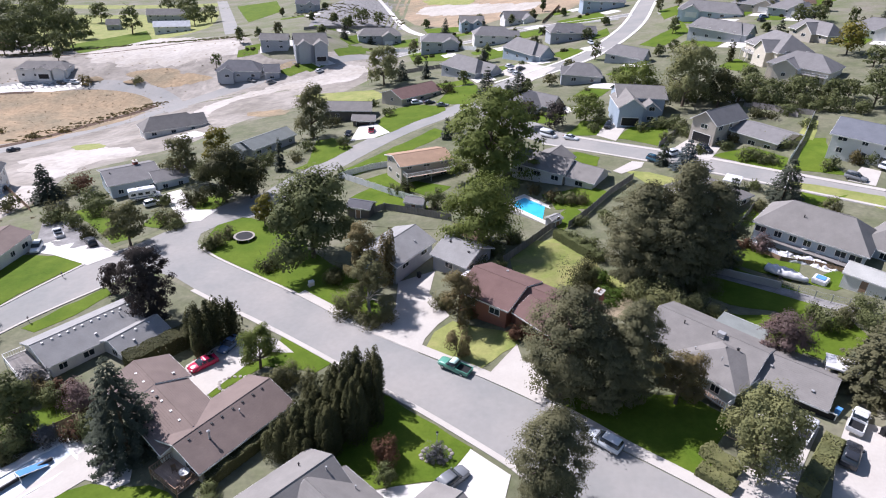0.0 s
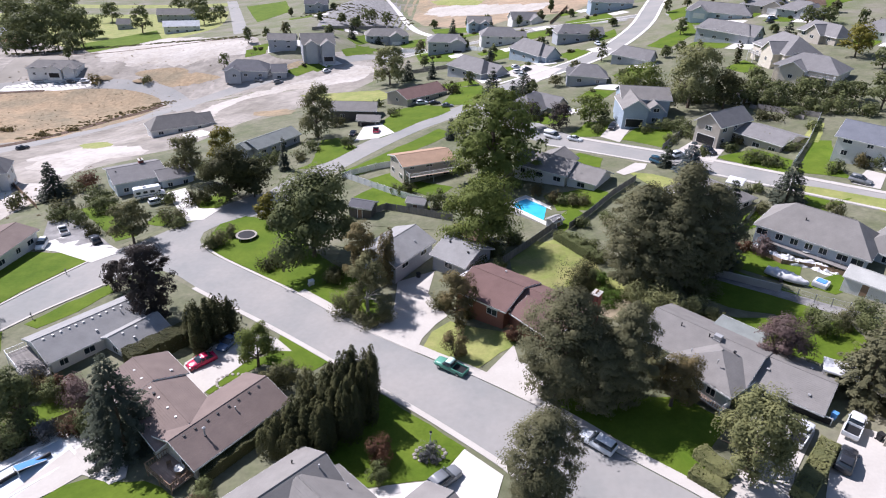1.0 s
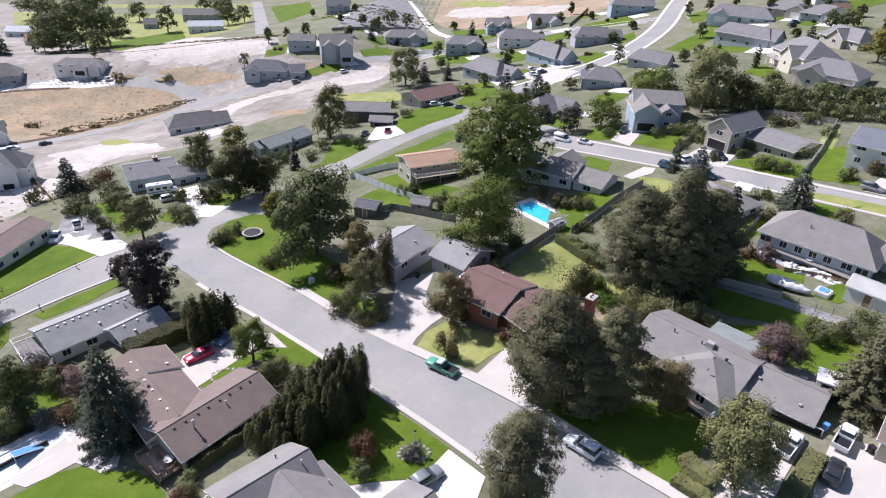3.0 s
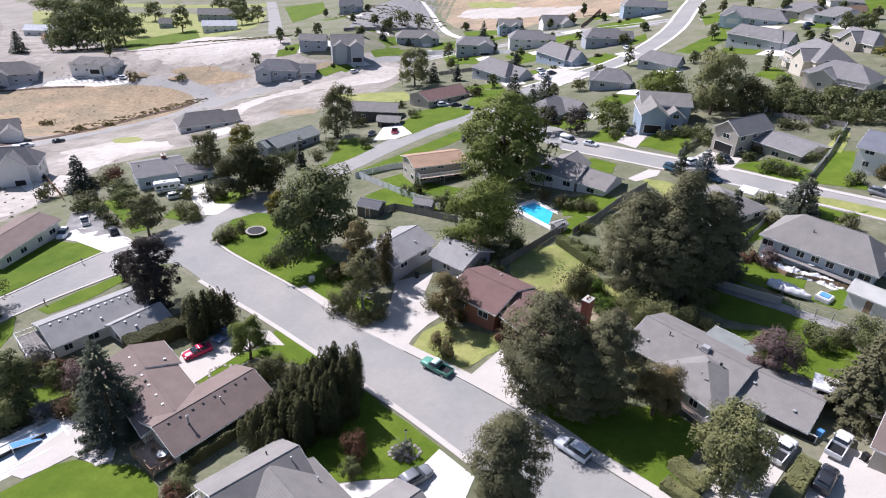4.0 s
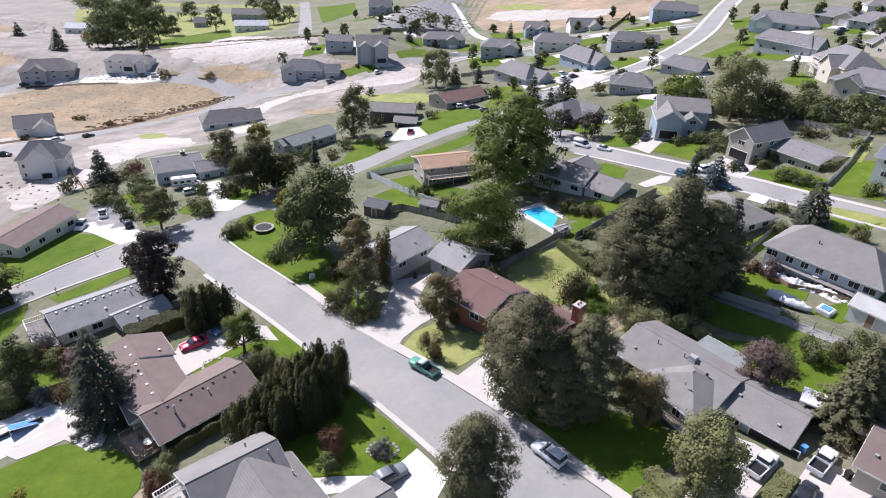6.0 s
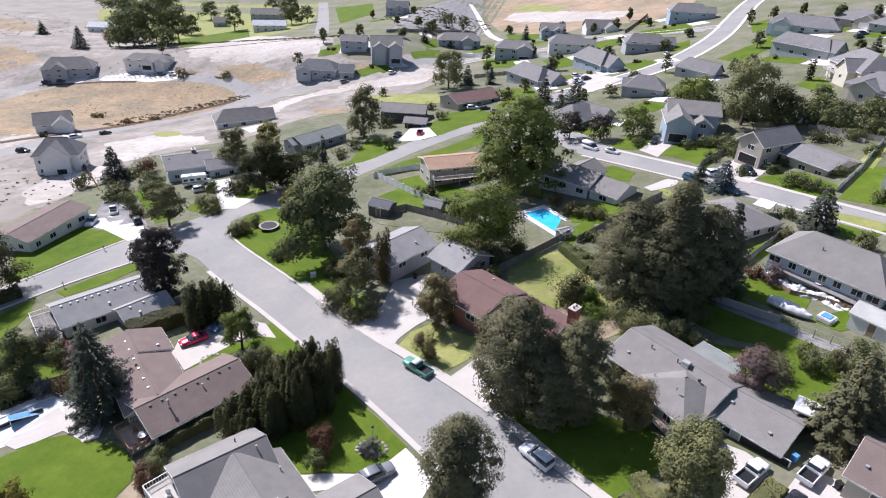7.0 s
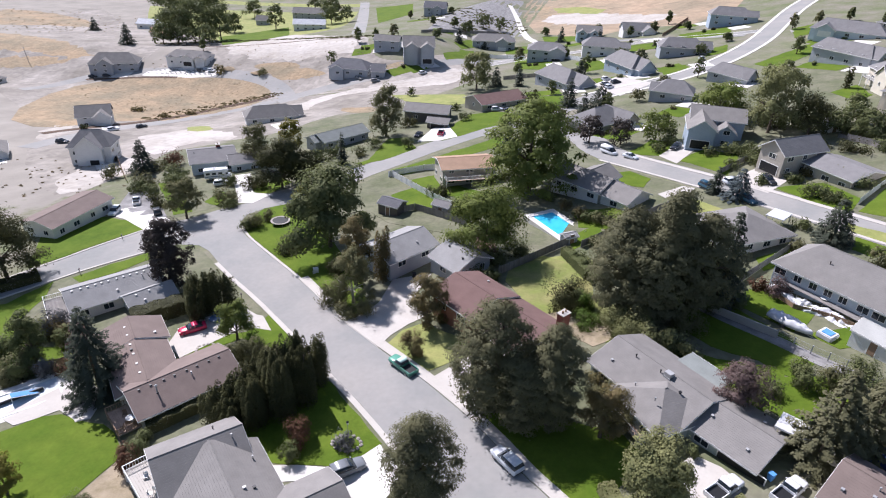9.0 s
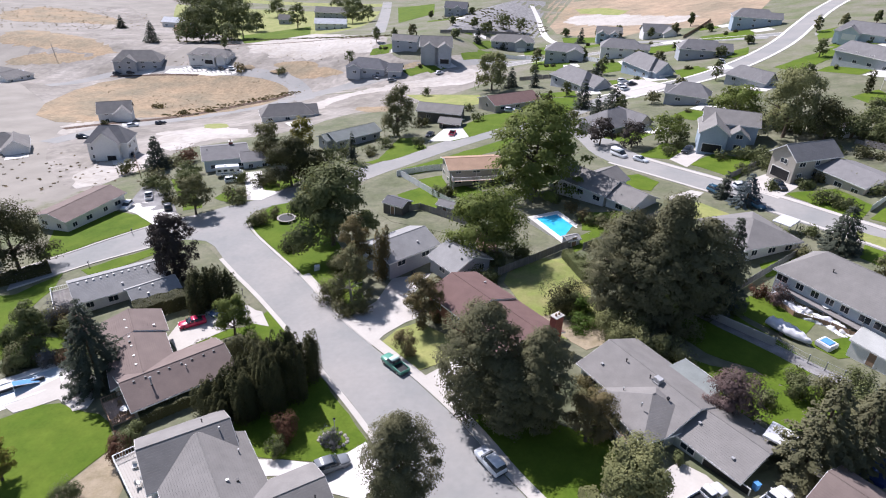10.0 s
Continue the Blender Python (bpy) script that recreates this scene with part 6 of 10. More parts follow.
drape("lawn", [(114.9, 344.6), (127.0, 350.9), (123.0, 330.0), (110.2, 319.8)], 0.070, M["turf"], "bright green mown lawn", "lawn", step=2.5, ragged=0.35)
drape("lawn", [(-176.5, 573.1), (-143.8, 582.1), (-118.8, 495.6), (-131.3, 447.4)], 0.070, M["turf"], "bright green mown lawn", "lawn", step=2.5, ragged=0.35)
drape("lawn", [(-66.8, 296.7), (-59.4, 308.4), (-50.8, 305.8), (-59.2, 291.3)], 0.070, M["turf"], "bright green mown lawn", "lawn", step=2.5, ragged=0.35)
drape("lawn", [(-230.0, 396.2), (-205.7, 454.6), (-180.4, 404.4), (-197.8, 349.4)], 0.070, M["turf"], "green paddock grass by the farm", "lawn", step=2.5, ragged=0.35)
drape("lawn", [(-59.3, 253.8), (-25.9, 247.9), (-18.0, 234.3), (-27.7, 224.8), (-46.8, 237.7)], 0.070, M["dryturf"], "sparse green yard by the lots", "lawn", step=2.5, ragged=0.35)
drape("lawn", [(156.3, 301.3), (176.2, 305.6), (207.2, 328.5), (224.7, 369.4), (173.6, 326.9)], 0.070, M["turf"], "bright green mown lawn", "lawn", step=2.5, ragged=0.35)
drape("lawn", [(123.7, 253.8), (137.5, 255.8), (132.8, 241.3), (121.3, 238.5)], 0.070, M["turf"], "bright green mown lawn", "lawn", step=2.5, ragged=0.35)
drape("lawn", [(-51.7, 65.9), (-49.6, 65.8), (-46.9, 62.2), (-48.4, 60.6), (-51.9, 60.2)], 0.070, M["turf"], "small green lawn among shrubs", "lawn", step=2.5, ragged=0.35)
drape("lawn", [(-79.1, 67.8), (-71.6, 71.7), (-69.7, 80.1), (-66.6, 75.1), (-63.6, 65.6), (-57.1, 61.9), (-55.6, 54.3), (-60.8, 53.1)], 0.075, M["turf"], "broad green lawn beyond the hedge", "lawn", step=2.5, ragged=0.35)
drape("driveway", [(-34.4, 65.8), (-35.4, 70.2), (-32.5, 74.4), (-27.2, 77.4), (-23.1, 75.3), (-26.8, 69.0), (-30.3, 62.9)], 0.110, M["concrete"], "pale concrete parking pad beside the hedge", "driveway")

# ---- near houses ----
house(-24.6, 55.7, [(0.0, 0.0, 55, 13.1, 7.8, 2.7, 1.5, 0), (-8.7, 2.8, -43, 15.1, 7.5, 2.7, 1.3, 0), (-12.3, 6.5, -43, 5.2, 8.0, 2.82, 1.3, 0)], "cream", "brown", "low L-shaped house with brown shingle roof and cream walls", sides=['sw', 'e', 'w'], vents=3, ridge_vents=[(0, 8, -0.55, 'black'), (1, 6, -0.6, 'trim')], stack=(0, -3.6, -1.9))
house(-53.0, 76.6, [(0.3, 0.2, 52, 14.6, 7.9, 2.7, 1.6, 0), (7.8, -0.4, 57, 7.2, 5.4, 2.6, 1.3, 0)], "white", "lightgrey", "long low white house with grey shingle roof", sides=['s', 'sw'], vents=3, ridge_vents=[(0, 12, -0.5, "trim"), (1, 3, -0.5, "trim")])
house(-13.2, 43.3, [(-0.4, 0.1, 47, 9.2, 8.0, 2.8, 2.2, 0), (5.5, -3.6, 138, 11.5, 9.5, 2.8, 2.2, 0), (14.3, -2.9, 47, 7.1, 6.9, 2.7, 1.5, 0)], "white", "grey", "broad house with grey shingle roof and cross gables", sides=['sw', 'nw', 'sw'], vents=9)
house(6.7, 95.7, [(-1.3, 0.7, -36, 6.8, 8.3, 2.7, 1.8, 0), (-13.3, 1.8, 57, 11.0, 8.4, 2.7, 1.7, 0)], "greyw", "lightgrey", "grey bungalow with a low gabled garage", sides=['se', 'sw'], vents=5, garage=(0, 'w', 0.0, 4.8))
house(18.6, 77.6, [(0.0, 0.0, -36, 11.0, 8.1, 2.5, 1.4, 0), (-7.9, 4.5, -36, 8.6, 9.7, 2.9, 1.6, 0), (-0.9, -3.1, -50, 7.7, 6.4, 2.6, 1.4, 0)], "brick", "redbrown", "brick bungalow with red-brown shingle roof", sides=['se', 'se', 'se'], chimney=(0, 5.8, 2.5, 6.0), vents=4)
house(37.6, 66.7, [(0.0, 0.0, -43, 13.8, 10.0, 2.8, 1.7, 0), (8.8, -6.5, 141, 7.9, 8.6, 2.6, 1.4, 0), (0.1, -4.4, 37, 8.3, 8.2, 2.9, 1.85, 1.0)], "sage", "grey", "long grey-roofed bungalow with hipped porch and carport", sides=['se', 'nw', 'sw'], vents=9, garage=(1, 'n', 2.6, 5.4), gmat='black', cooler=(0, 1.5, -0.6))
house(68.6, 96.4, [(-1.8, -0.9, -42, 17.2, 10.4, 2.9, 3.3, 0.75), (11.1, -2.8, 37, 15.9, 5.9, 2.9, 2.4, 1.0)], "paleblue", "grey", "pale blue-grey house with hipped grey roof", sides=['se', 'sw'], vents=4, spacing=2.1)
house(55.5, 115.1, [(0.0, 0.0, -56, 11.7, 11.9, 2.7, 2.2, 1.0)], "white", "grey", "white house with hipped grey roof behind the spruces", sides='se')
house(27.9, 131.6, [(-1.8, 5.4, -33, 12.6, 8.8, 3.0, 2.1, 0), (6.9, -0.1, -36, 6.6, 8.6, 2.7, 1.9, 0), (0.4, 8.4, 57, 8.0, 7.2, 3.0, 1.8, 0)], "white", "grey", "white house with grey gabled roof and blue-shaded walls beside the pool", sides=['s', 's', 'e'])
house(-4.0, 144.9, [(0.0, 0.0, 28, 13.5, 8.4, 4.6, 1.2, 0)], "beige", "orange", "two-storey house with weathered orange roof and a deck", sides='sw')
house(-50.1, 174.0, [(-0.6, 2.6, 58, 16.6, 7.4, 3.0, 1.5, 0), (-5.2, -2.6, 58, 6.5, 5.0, 2.8, 1.1, 0)], "greyw", "green", "low house with green-grey roof under trees", sides=['sw', 'sw'])
house(-77.5, 148.4, [(-1.8, 1.3, 37, 12.0, 12.0, 3.7, 1.7, 0), (7.5, 2.8, 37, 8.0, 7.5, 3.2, 1.3, 0)], "paleblue", "tan", "pale blue house with a grey-tan gabled roof", sides=['sw', 's'], chimney=(0, 2.0, 1.0, 6.2), vents=2)
house(-86.8, 103.3, [(-2.0, 2.5, 86, 16.8, 8.6, 3.2, 1.1, 0)], "white", "brown", "long white house with low brown-grey roof", sides='sw')
house(-27.4, 207.1, [(-2.6, 0.2, 4, 15.0, 8.9, 3.4, 1.7, 0), (3.7, -9.6, 2, 6.8, 5.5, 2.8, 0.9, 0)], "darkw", "grey", "dark timber house with flat-pitched grey roof", sides=['se', 'se'], garage=(1, 's', 0.0, 4.6), gmat='black')
house(-9.3, 226.2, [(0.0, 0.0, 46, 19.7, 10.9, 2.8, 2.0, 0)], "beige", "redbrown", "tan house with reddish-brown shingle roof", sides='sw')
house(58.7, 179.8, [(0.0, 0.0, -3, 13.4, 10.0, 6.0, 2.2, 0), (-4.6, -6.4, -93, 12.4, 6.6, 5.2, 2.3, 0), (1.6, -5.0, -93, 9.6, 4.6, 4.2, 1.7, 0)], "blue", "grey", "two-storey blue-grey house with steep front gables", sides=['es', 'w', 'e'], garage=(1, 'e', 0.0, 4.6), gmat='black')
house(71.5, 152.2, [(0.0, 0.0, 36, 12.9, 6.6, 5.4, 2.4, 0), (10.4, -4.2, -52, 11.4, 11.9, 3.2, 1.4, 0)], "beige", "tan", "beige house with tall gabled garage and low wing", sides=['sw', 'se'], garage=(0, 'w', 0.0, 4.8), gmat='black')
house(96.6, 131.9, [(0.0, 0.0, -42, 12.9, 10.9, 4.8, 2.4, 0)], "white", "blue", "tall white house with slate-blue roof", sides='se')

# ---- far houses ----
drape("lawn", [(137.3, 258.0), (130.8, 251.7), (140.4, 241.7), (146.9, 248.0)], 0.06, M["turf"], "green front lawn of a far house", "lawn", step=2.5, ragged=0.35)
drape("driveway", [(147.7, 247.2), (141.2, 240.9), (147.1, 234.8), (153.6, 241.1)], 0.08, M["bright"], "pale concrete driveway of a far house", "driveway")
plant("broad", 149.1, 270.3, 7.8, 2.7, "leaf", "small leafy tree in a back garden")
plant("spruce", 169.3, 248.3, 7.9, 2.1, "spruce", "small dark conifer in a back garden")
plant("shrub", 138.1, 254.7, 1.2, 1.0, "olive", "low shrub beside a far house", category="shrub", name="shrub", group="shrubs")
plant("shrub", 144.2, 248.7, 1.3, 0.9, "leaf", "low shrub beside a far house", category="shrub", name="shrub", group="shrubs")
drape("lawn", [(149.7, 241.3), (143.2, 235.1), (151.4, 226.6), (157.9, 232.9)], 0.06, M["turf"], "green front lawn of a far house", "lawn", step=2.5, ragged=0.35)
drape("driveway", [(158.5, 232.2), (152.0, 226.0), (157.1, 220.7), (163.5, 227.0)], 0.08, M["bright"], "pale concrete driveway of a far house", "driveway")
plant("broad", 160.9, 253.4, 7.9, 2.0, "leaf", "small leafy tree in a back garden")
plant("broad", 177.0, 234.1, 8.3, 2.9, "olive", "small olive-green tree in a back garden")
plant("shrub", 150.8, 239.5, 1.1, 1.1, "cypress", "low shrub beside a far house", category="shrub", name="shrub", group="shrubs")
plant("shrub", 154.9, 235.5, 0.9, 1.1, "olive", "low shrub beside a far house", category="shrub", name="shrub", group="shrubs")
plant("broad", 169.4, 243.4, 4.3, 3.0, "leaf", "small leafy tree in a back garden")
house(161.6, 237.7, [(0.0, 0.0, -46, 18.1, 12.0, 2.6, 3.4, 1.0), (0.9, -6.5, 44, 10.8, 8.2, 2.9, 2.5, 0)], "white", "tan", "pale-walled house with hipped roof uphill", sides=['se', 'sw'], garage=(1, 'w', 0.0, 4.6))
drape("lawn", [(103.6, 267.6), (97.1, 261.3), (108.0, 250.1), (114.4, 256.4)], 0.06, M["turf"], "green front lawn of a far house", "lawn", step=2.5, ragged=0.35)
drape("driveway", [(115.3, 255.5), (108.8, 249.3), (115.5, 242.4), (121.9, 248.6)], 0.08, M["bright"], "pale concrete driveway of a far house", "driveway")
plant("spruce", 135.9, 257.3, 5.6, 2.4, "spruce", "small dark conifer in a back garden")
plant("shrub", 104.0, 261.8, 1.6, 1.0, "leaf", "low shrub beside a far house", category="shrub", name="shrub", group="shrubs")
drape("lawn", [(117.0, 313.0), (110.6, 306.7), (121.4, 295.5), (127.9, 301.7)], 0.06, M["turf"], "green front lawn of a far house", "lawn", step=2.5, ragged=0.35)
drape("driveway", [(128.7, 300.9), (122.2, 294.6), (128.9, 287.7), (135.4, 294.0)], 0.08, M["bright"], "pale concrete driveway of a far house", "driveway")
plant("spruce", 127.3, 324.2, 4.5, 2.6, "spruce", "small dark conifer in a back garden")
plant("broad", 151.2, 300.7, 4.9, 2.3, "olive", "small olive-green tree in a back garden")
plant("shrub", 125.3, 304.5, 1.1, 1.1, "leaf", "low shrub beside a far house", category="shrub", name="shrub", group="shrubs")
plant("sparse", 141.8, 314.0, 8.5, 1.8, "leaf", "small leafy tree in a back garden")
drape("lawn", [(61.8, 228.8), (68.9, 223.4), (76.3, 233.2), (69.2, 238.6)], 0.06, M["turf"], "green front lawn of a far house", "lawn", step=2.5, ragged=0.35)
drape("driveway", [(69.7, 239.4), (76.9, 233.9), (81.5, 240.0), (74.3, 245.4)], 0.08, M["bright"], "pale concrete driveway of a far house", "driveway")
plant("broad", 50.0, 239.2, 5.1, 2.4, "olive", "small olive-green tree in a back garden")
plant("broad", 63.3, 255.4, 7.6, 2.1, "leaf", "small leafy tree in a back garden")
plant("shrub", 66.2, 232.7, 1.3, 1.5, "leaf", "low shrub beside a far house", category="shrub", name="shrub", group="shrubs")
plant("shrub", 67.4, 233.1, 1.2, 0.9, "cypress", "low shrub beside a far house", category="shrub", name="shrub", group="shrubs")
drape("lawn", [(45.1, 205.2), (52.3, 199.8), (58.6, 208.2), (51.4, 213.6)], 0.06, M["turf"], "green front lawn of a far house", "lawn", step=2.5, ragged=0.35)
drape("driveway", [(51.9, 214.3), (59.1, 208.8), (63.0, 214.0), (55.8, 219.4)], 0.08, M["bright"], "pale concrete driveway of a far house", "driveway")
plant("spruce", 46.7, 230.5, 5.2, 2.3, "spruce", "small dark conifer in a back garden")
plant("shrub", 51.6, 210.5, 1.0, 1.6, "olive", "low shrub beside a far house", category="shrub", name="shrub", group="shrubs")
plant("sparse", 40.4, 223.0, 4.3, 2.7, "olive", "small olive-green tree in a back garden")
drape("lawn", [(26.4, 182.3), (33.5, 176.9), (40.0, 185.5), (32.8, 190.9)], 0.06, M["turf"], "green front lawn of a far house", "lawn", step=2.5, ragged=0.35)
drape("driveway", [(33.3, 191.6), (40.5, 186.1), (44.5, 191.4), (37.3, 196.8)], 0.08, M["bright"], "pale concrete driveway of a far house", "driveway")
plant("sparse", 16.3, 191.0, 6.5, 2.5, "olive", "small olive-green tree in a back garden")
plant("sparse", 30.0, 208.1, 6.9, 2.4, "leaf", "small leafy tree in a back garden")
plant("shrub", 30.5, 183.5, 1.1, 1.1, "cypress", "low shrub beside a far house", category="shrub", name="shrub", group="shrubs")
plant("shrub", 32.9, 187.0, 1.4, 1.5, "olive", "low shrub beside a far house", category="shrub", name="shrub", group="shrubs")
plant("spruce", 22.9, 201.9, 8.4, 2.9, "spruce", "small dark conifer in a back garden")
house(28.0, 193.5, [(0.0, 0.0, 53, 16.6, 10.9, 2.6, 3.4, 1.0), (5.7, 1.8, 143, 9.8, 7.5, 2.9, 2.5, 0)], "beige", "tan", "low house with tan roof behind trees", sides=['sw', 'nw'], garage=(1, 'w', 0.0, 4.6))
drape("lawn", [(24.6, 266.2), (26.5, 257.4), (38.6, 260.1), (36.6, 268.8)], 0.06, M["turf"], "green front lawn of a far house", "lawn", step=2.5, ragged=0.35)
drape("driveway", [(37.6, 269.0), (39.5, 260.3), (46.9, 261.9), (45.0, 270.7)], 0.08, M["bright"], "pale concrete driveway of a far house", "driveway")
plant("sparse", 21.1, 279.4, 8.2, 2.3, "leaf", "small leafy tree in a back garden")
plant("spruce", 45.3, 286.3, 5.4, 2.4, "spruce", "small dark conifer in a back garden")
plant("shrub", 35.2, 265.6, 1.3, 1.4, "leaf", "low shrub beside a far house", category="shrub", name="shrub", group="shrubs")
plant("broad", 34.6, 286.1, 8.4, 3.0, "leaf", "small leafy tree in a back garden")
drape("lawn", [(49.1, 279.6), (51.0, 270.8), (63.6, 273.6), (61.6, 282.4)], 0.06, M["turf"], "green front lawn of a far house", "lawn", step=2.5, ragged=0.35)
drape("driveway", [(62.6, 282.6), (64.5, 273.8), (72.3, 275.5), (70.3, 284.3)], 0.08, M["bright"], "pale concrete driveway of a far house", "driveway")
plant("broad", 43.8, 294.0, 6.2, 2.4, "olive", "small olive-green tree in a back garden")
plant("broad", 69.4, 301.3, 5.1, 2.9, "leaf", "small leafy tree in a back garden")
plant("shrub", 55.1, 280.3, 1.5, 1.4, "cypress", "low shrub beside a far house", category="shrub", name="shrub", group="shrubs")
plant("shrub", 56.2, 280.7, 1.0, 1.3, "olive", "low shrub beside a far house", category="shrub", name="shrub", group="shrubs")
drape("lawn", [(-0.5, 246.3), (1.4, 237.5), (14.1, 240.3), (12.2, 249.1)], 0.06, M["turf"], "green front lawn of a far house", "lawn", step=2.5, ragged=0.35)
drape("driveway", [(13.1, 249.3), (15.1, 240.6), (22.9, 242.3), (20.9, 251.1)], 0.08, M["bright"], "pale concrete driveway of a far house", "driveway")
plant("spruce", -4.9, 260.0, 7.7, 2.5, "spruce", "small dark conifer in a back garden")
plant("spruce", 19.1, 268.0, 8.3, 3.0, "spruce", "small dark conifer in a back garden")
plant("shrub", 3.1, 247.2, 0.9, 0.9, "cypress", "low shrub beside a far house", category="shrub", name="shrub", group="shrubs")
plant("spruce", 8.6, 268.0, 5.9, 3.0, "spruce", "small dark conifer in a back garden")
drape("lawn", [(-50.0, 350.8), (-48.1, 342.0), (-32.8, 345.4), (-34.8, 354.2)], 0.06, M["turf"], "green front lawn of a far house", "lawn", step=2.5, ragged=0.35)
drape("driveway", [(-33.6, 354.4), (-31.7, 345.6), (-22.3, 347.7), (-24.2, 356.5)], 0.08, M["bright"], "pale concrete driveway of a far house", "driveway")
plant("spruce", -53.9, 366.7, 8.3, 2.9, "spruce", "small dark conifer in a back garden")
plant("spruce", -25.0, 375.1, 5.1, 1.6, "spruce", "small dark conifer in a back garden")
plant("shrub", -37.5, 350.4, 0.9, 1.4, "olive", "low shrub beside a far house", category="shrub", name="shrub", group="shrubs")
plant("spruce", -39.2, 370.1, 4.1, 2.3, "spruce", "small dark conifer in a back garden")
drape("lawn", [(-74.6, 292.8), (-68.1, 286.6), (-57.2, 297.4), (-63.7, 303.7)], 0.06, M["turf"], "green front lawn of a far house", "lawn", step=2.5, ragged=0.35)
drape("driveway", [(-62.8, 304.5), (-56.3, 298.3), (-49.7, 305.2), (-56.2, 311.5)], 0.08, M["bright"], "pale concrete driveway of a far house", "driveway")
plant("shrub", -67.0, 297.9, 1.6, 1.1, "cypress", "low shrub beside a far house", category="shrub", name="shrub", group="shrubs")
drape("driveway", [(-92.4, 291.2), (-85.9, 285.1), (-80.0, 290.4), (-86.5, 296.7)], 0.08, M["bright"], "pale concrete driveway of a far house", "driveway")
plant("sparse", -106.4, 302.3, 6.8, 2.6, "leaf", "small leafy tree in a back garden")
drape("driveway", [(-195.8, 309.2), (-196.1, 300.4), (-186.7, 300.4), (-186.3, 309.1)], 0.08, M["bright"], "pale concrete driveway of a far house", "driveway")
plant("broad", -196.1, 326.3, 8.0, 2.4, "leaf", "small leafy tree in a back garden")
drape("driveway", [(-90.0, 203.6), (-82.6, 195.5), (-77.1, 201.1), (-84.5, 209.3)], 0.08, M["bright"], "pale concrete driveway of a far house", "driveway")
drape("lawn", [(-98.2, 324.6), (-96.4, 316.1), (-82.6, 318.9), (-84.6, 327.7)], 0.06, M["turf"], "green front lawn of a far house", "lawn", step=2.5, ragged=0.35)
drape("driveway", [(-83.5, 327.9), (-81.6, 319.1), (-73.2, 321.0), (-75.2, 329.8)], 0.08, M["bright"], "pale concrete driveway of a far house", "driveway")
drape("lawn", [(-108.1, 444.5), (-106.2, 435.8), (-90.9, 439.1), (-92.9, 447.9)], 0.06, M["turf"], "green front lawn of a far house", "lawn", step=2.5, ragged=0.35)
drape("driveway", [(-91.7, 448.2), (-89.8, 439.4), (-80.4, 441.5), (-82.4, 450.3)], 0.08, M["bright"], "pale concrete driveway of a far house", "driveway")
plant("broad", -110.4, 459.5, 5.4, 1.6, "olive", "small olive-green tree in a back garden")
plant("sparse", -81.5, 466.8, 4.6, 2.3, "leaf", "small leafy tree in a back garden")
plant("broad", -95.8, 465.5, 4.3, 1.9, "leaf", "small leafy tree in a back garden")
drape("lawn", [(6.4, 373.8), (8.4, 365.0), (20.1, 367.6), (18.1, 376.4)], 0.06, M["turf"], "green front lawn of a far house", "lawn", step=2.5, ragged=0.35)
drape("driveway", [(19.0, 376.6), (21.0, 367.8), (28.1, 369.4), (26.2, 378.2)], 0.08, M["bright"], "pale concrete driveway of a far house", "driveway")
plant("spruce", 3.6, 386.0, 8.4, 3.0, "spruce", "small dark conifer in a back garden")
plant("broad", 24.0, 395.0, 6.8, 2.8, "leaf", "small leafy tree in a back garden")
plant("shrub", 8.9, 372.3, 1.5, 0.9, "cypress", "low shrub beside a far house", category="shrub", name="shrub", group="shrubs")
plant("shrub", 16.0, 372.7, 1.0, 1.3, "cypress", "low shrub beside a far house", category="shrub", name="shrub", group="shrubs")
plant("broad", 13.7, 390.8, 7.3, 2.8, "leaf", "small leafy tree in a back garden")
drape("lawn", [(30.9, 357.2), (32.9, 348.4), (47.7, 351.7), (45.8, 360.5)], 0.06, M["turf"], "green front lawn of a far house", "lawn", step=2.5, ragged=0.35)
drape("driveway", [(46.9, 360.8), (48.9, 352.0), (58.0, 354.0), (56.1, 362.8)], 0.08, M["bright"], "pale concrete driveway of a far house", "driveway")
plant("spruce", 25.4, 373.1, 6.2, 2.9, "spruce", "small dark conifer in a back garden")
plant("broad", 54.4, 380.3, 6.6, 2.5, "olive", "small olive-green tree in a back garden")
plant("shrub", 42.0, 357.3, 1.3, 1.0, "olive", "low shrub beside a far house", category="shrub", name="shrub", group="shrubs")
plant("sparse", 41.7, 376.8, 6.0, 2.1, "leaf", "small leafy tree in a back garden")
drape("lawn", [(74.9, 366.4), (76.8, 357.6), (91.0, 360.7), (89.0, 369.5)], 0.06, M["turf"], "green front lawn of a far house", "lawn", step=2.5, ragged=0.35)
drape("driveway", [(90.1, 369.7), (92.0, 361.0), (100.7, 362.9), (98.8, 371.7)], 0.08, M["bright"], "pale concrete driveway of a far house", "driveway")
plant("broad", 71.7, 379.8, 4.4, 1.8, "leaf", "small leafy tree in a back garden")
plant("sparse", 98.3, 388.2, 4.5, 2.3, "leaf", "small leafy tree in a back garden")
plant("shrub", 77.8, 364.4, 1.6, 1.4, "leaf", "low shrub beside a far house", category="shrub", name="shrub", group="shrubs")
plant("shrub", 83.3, 368.9, 1.2, 1.0, "cypress", "low shrub beside a far house", category="shrub", name="shrub", group="shrubs")
plant("sparse", 85.7, 385.8, 8.2, 2.6, "olive", "small olive-green tree in a back garden")
drape("lawn", [(117.2, 328.2), (119.2, 319.4), (132.6, 322.4), (130.7, 331.2)], 0.06, M["turf"], "green front lawn of a far house", "lawn", step=2.5, ragged=0.35)
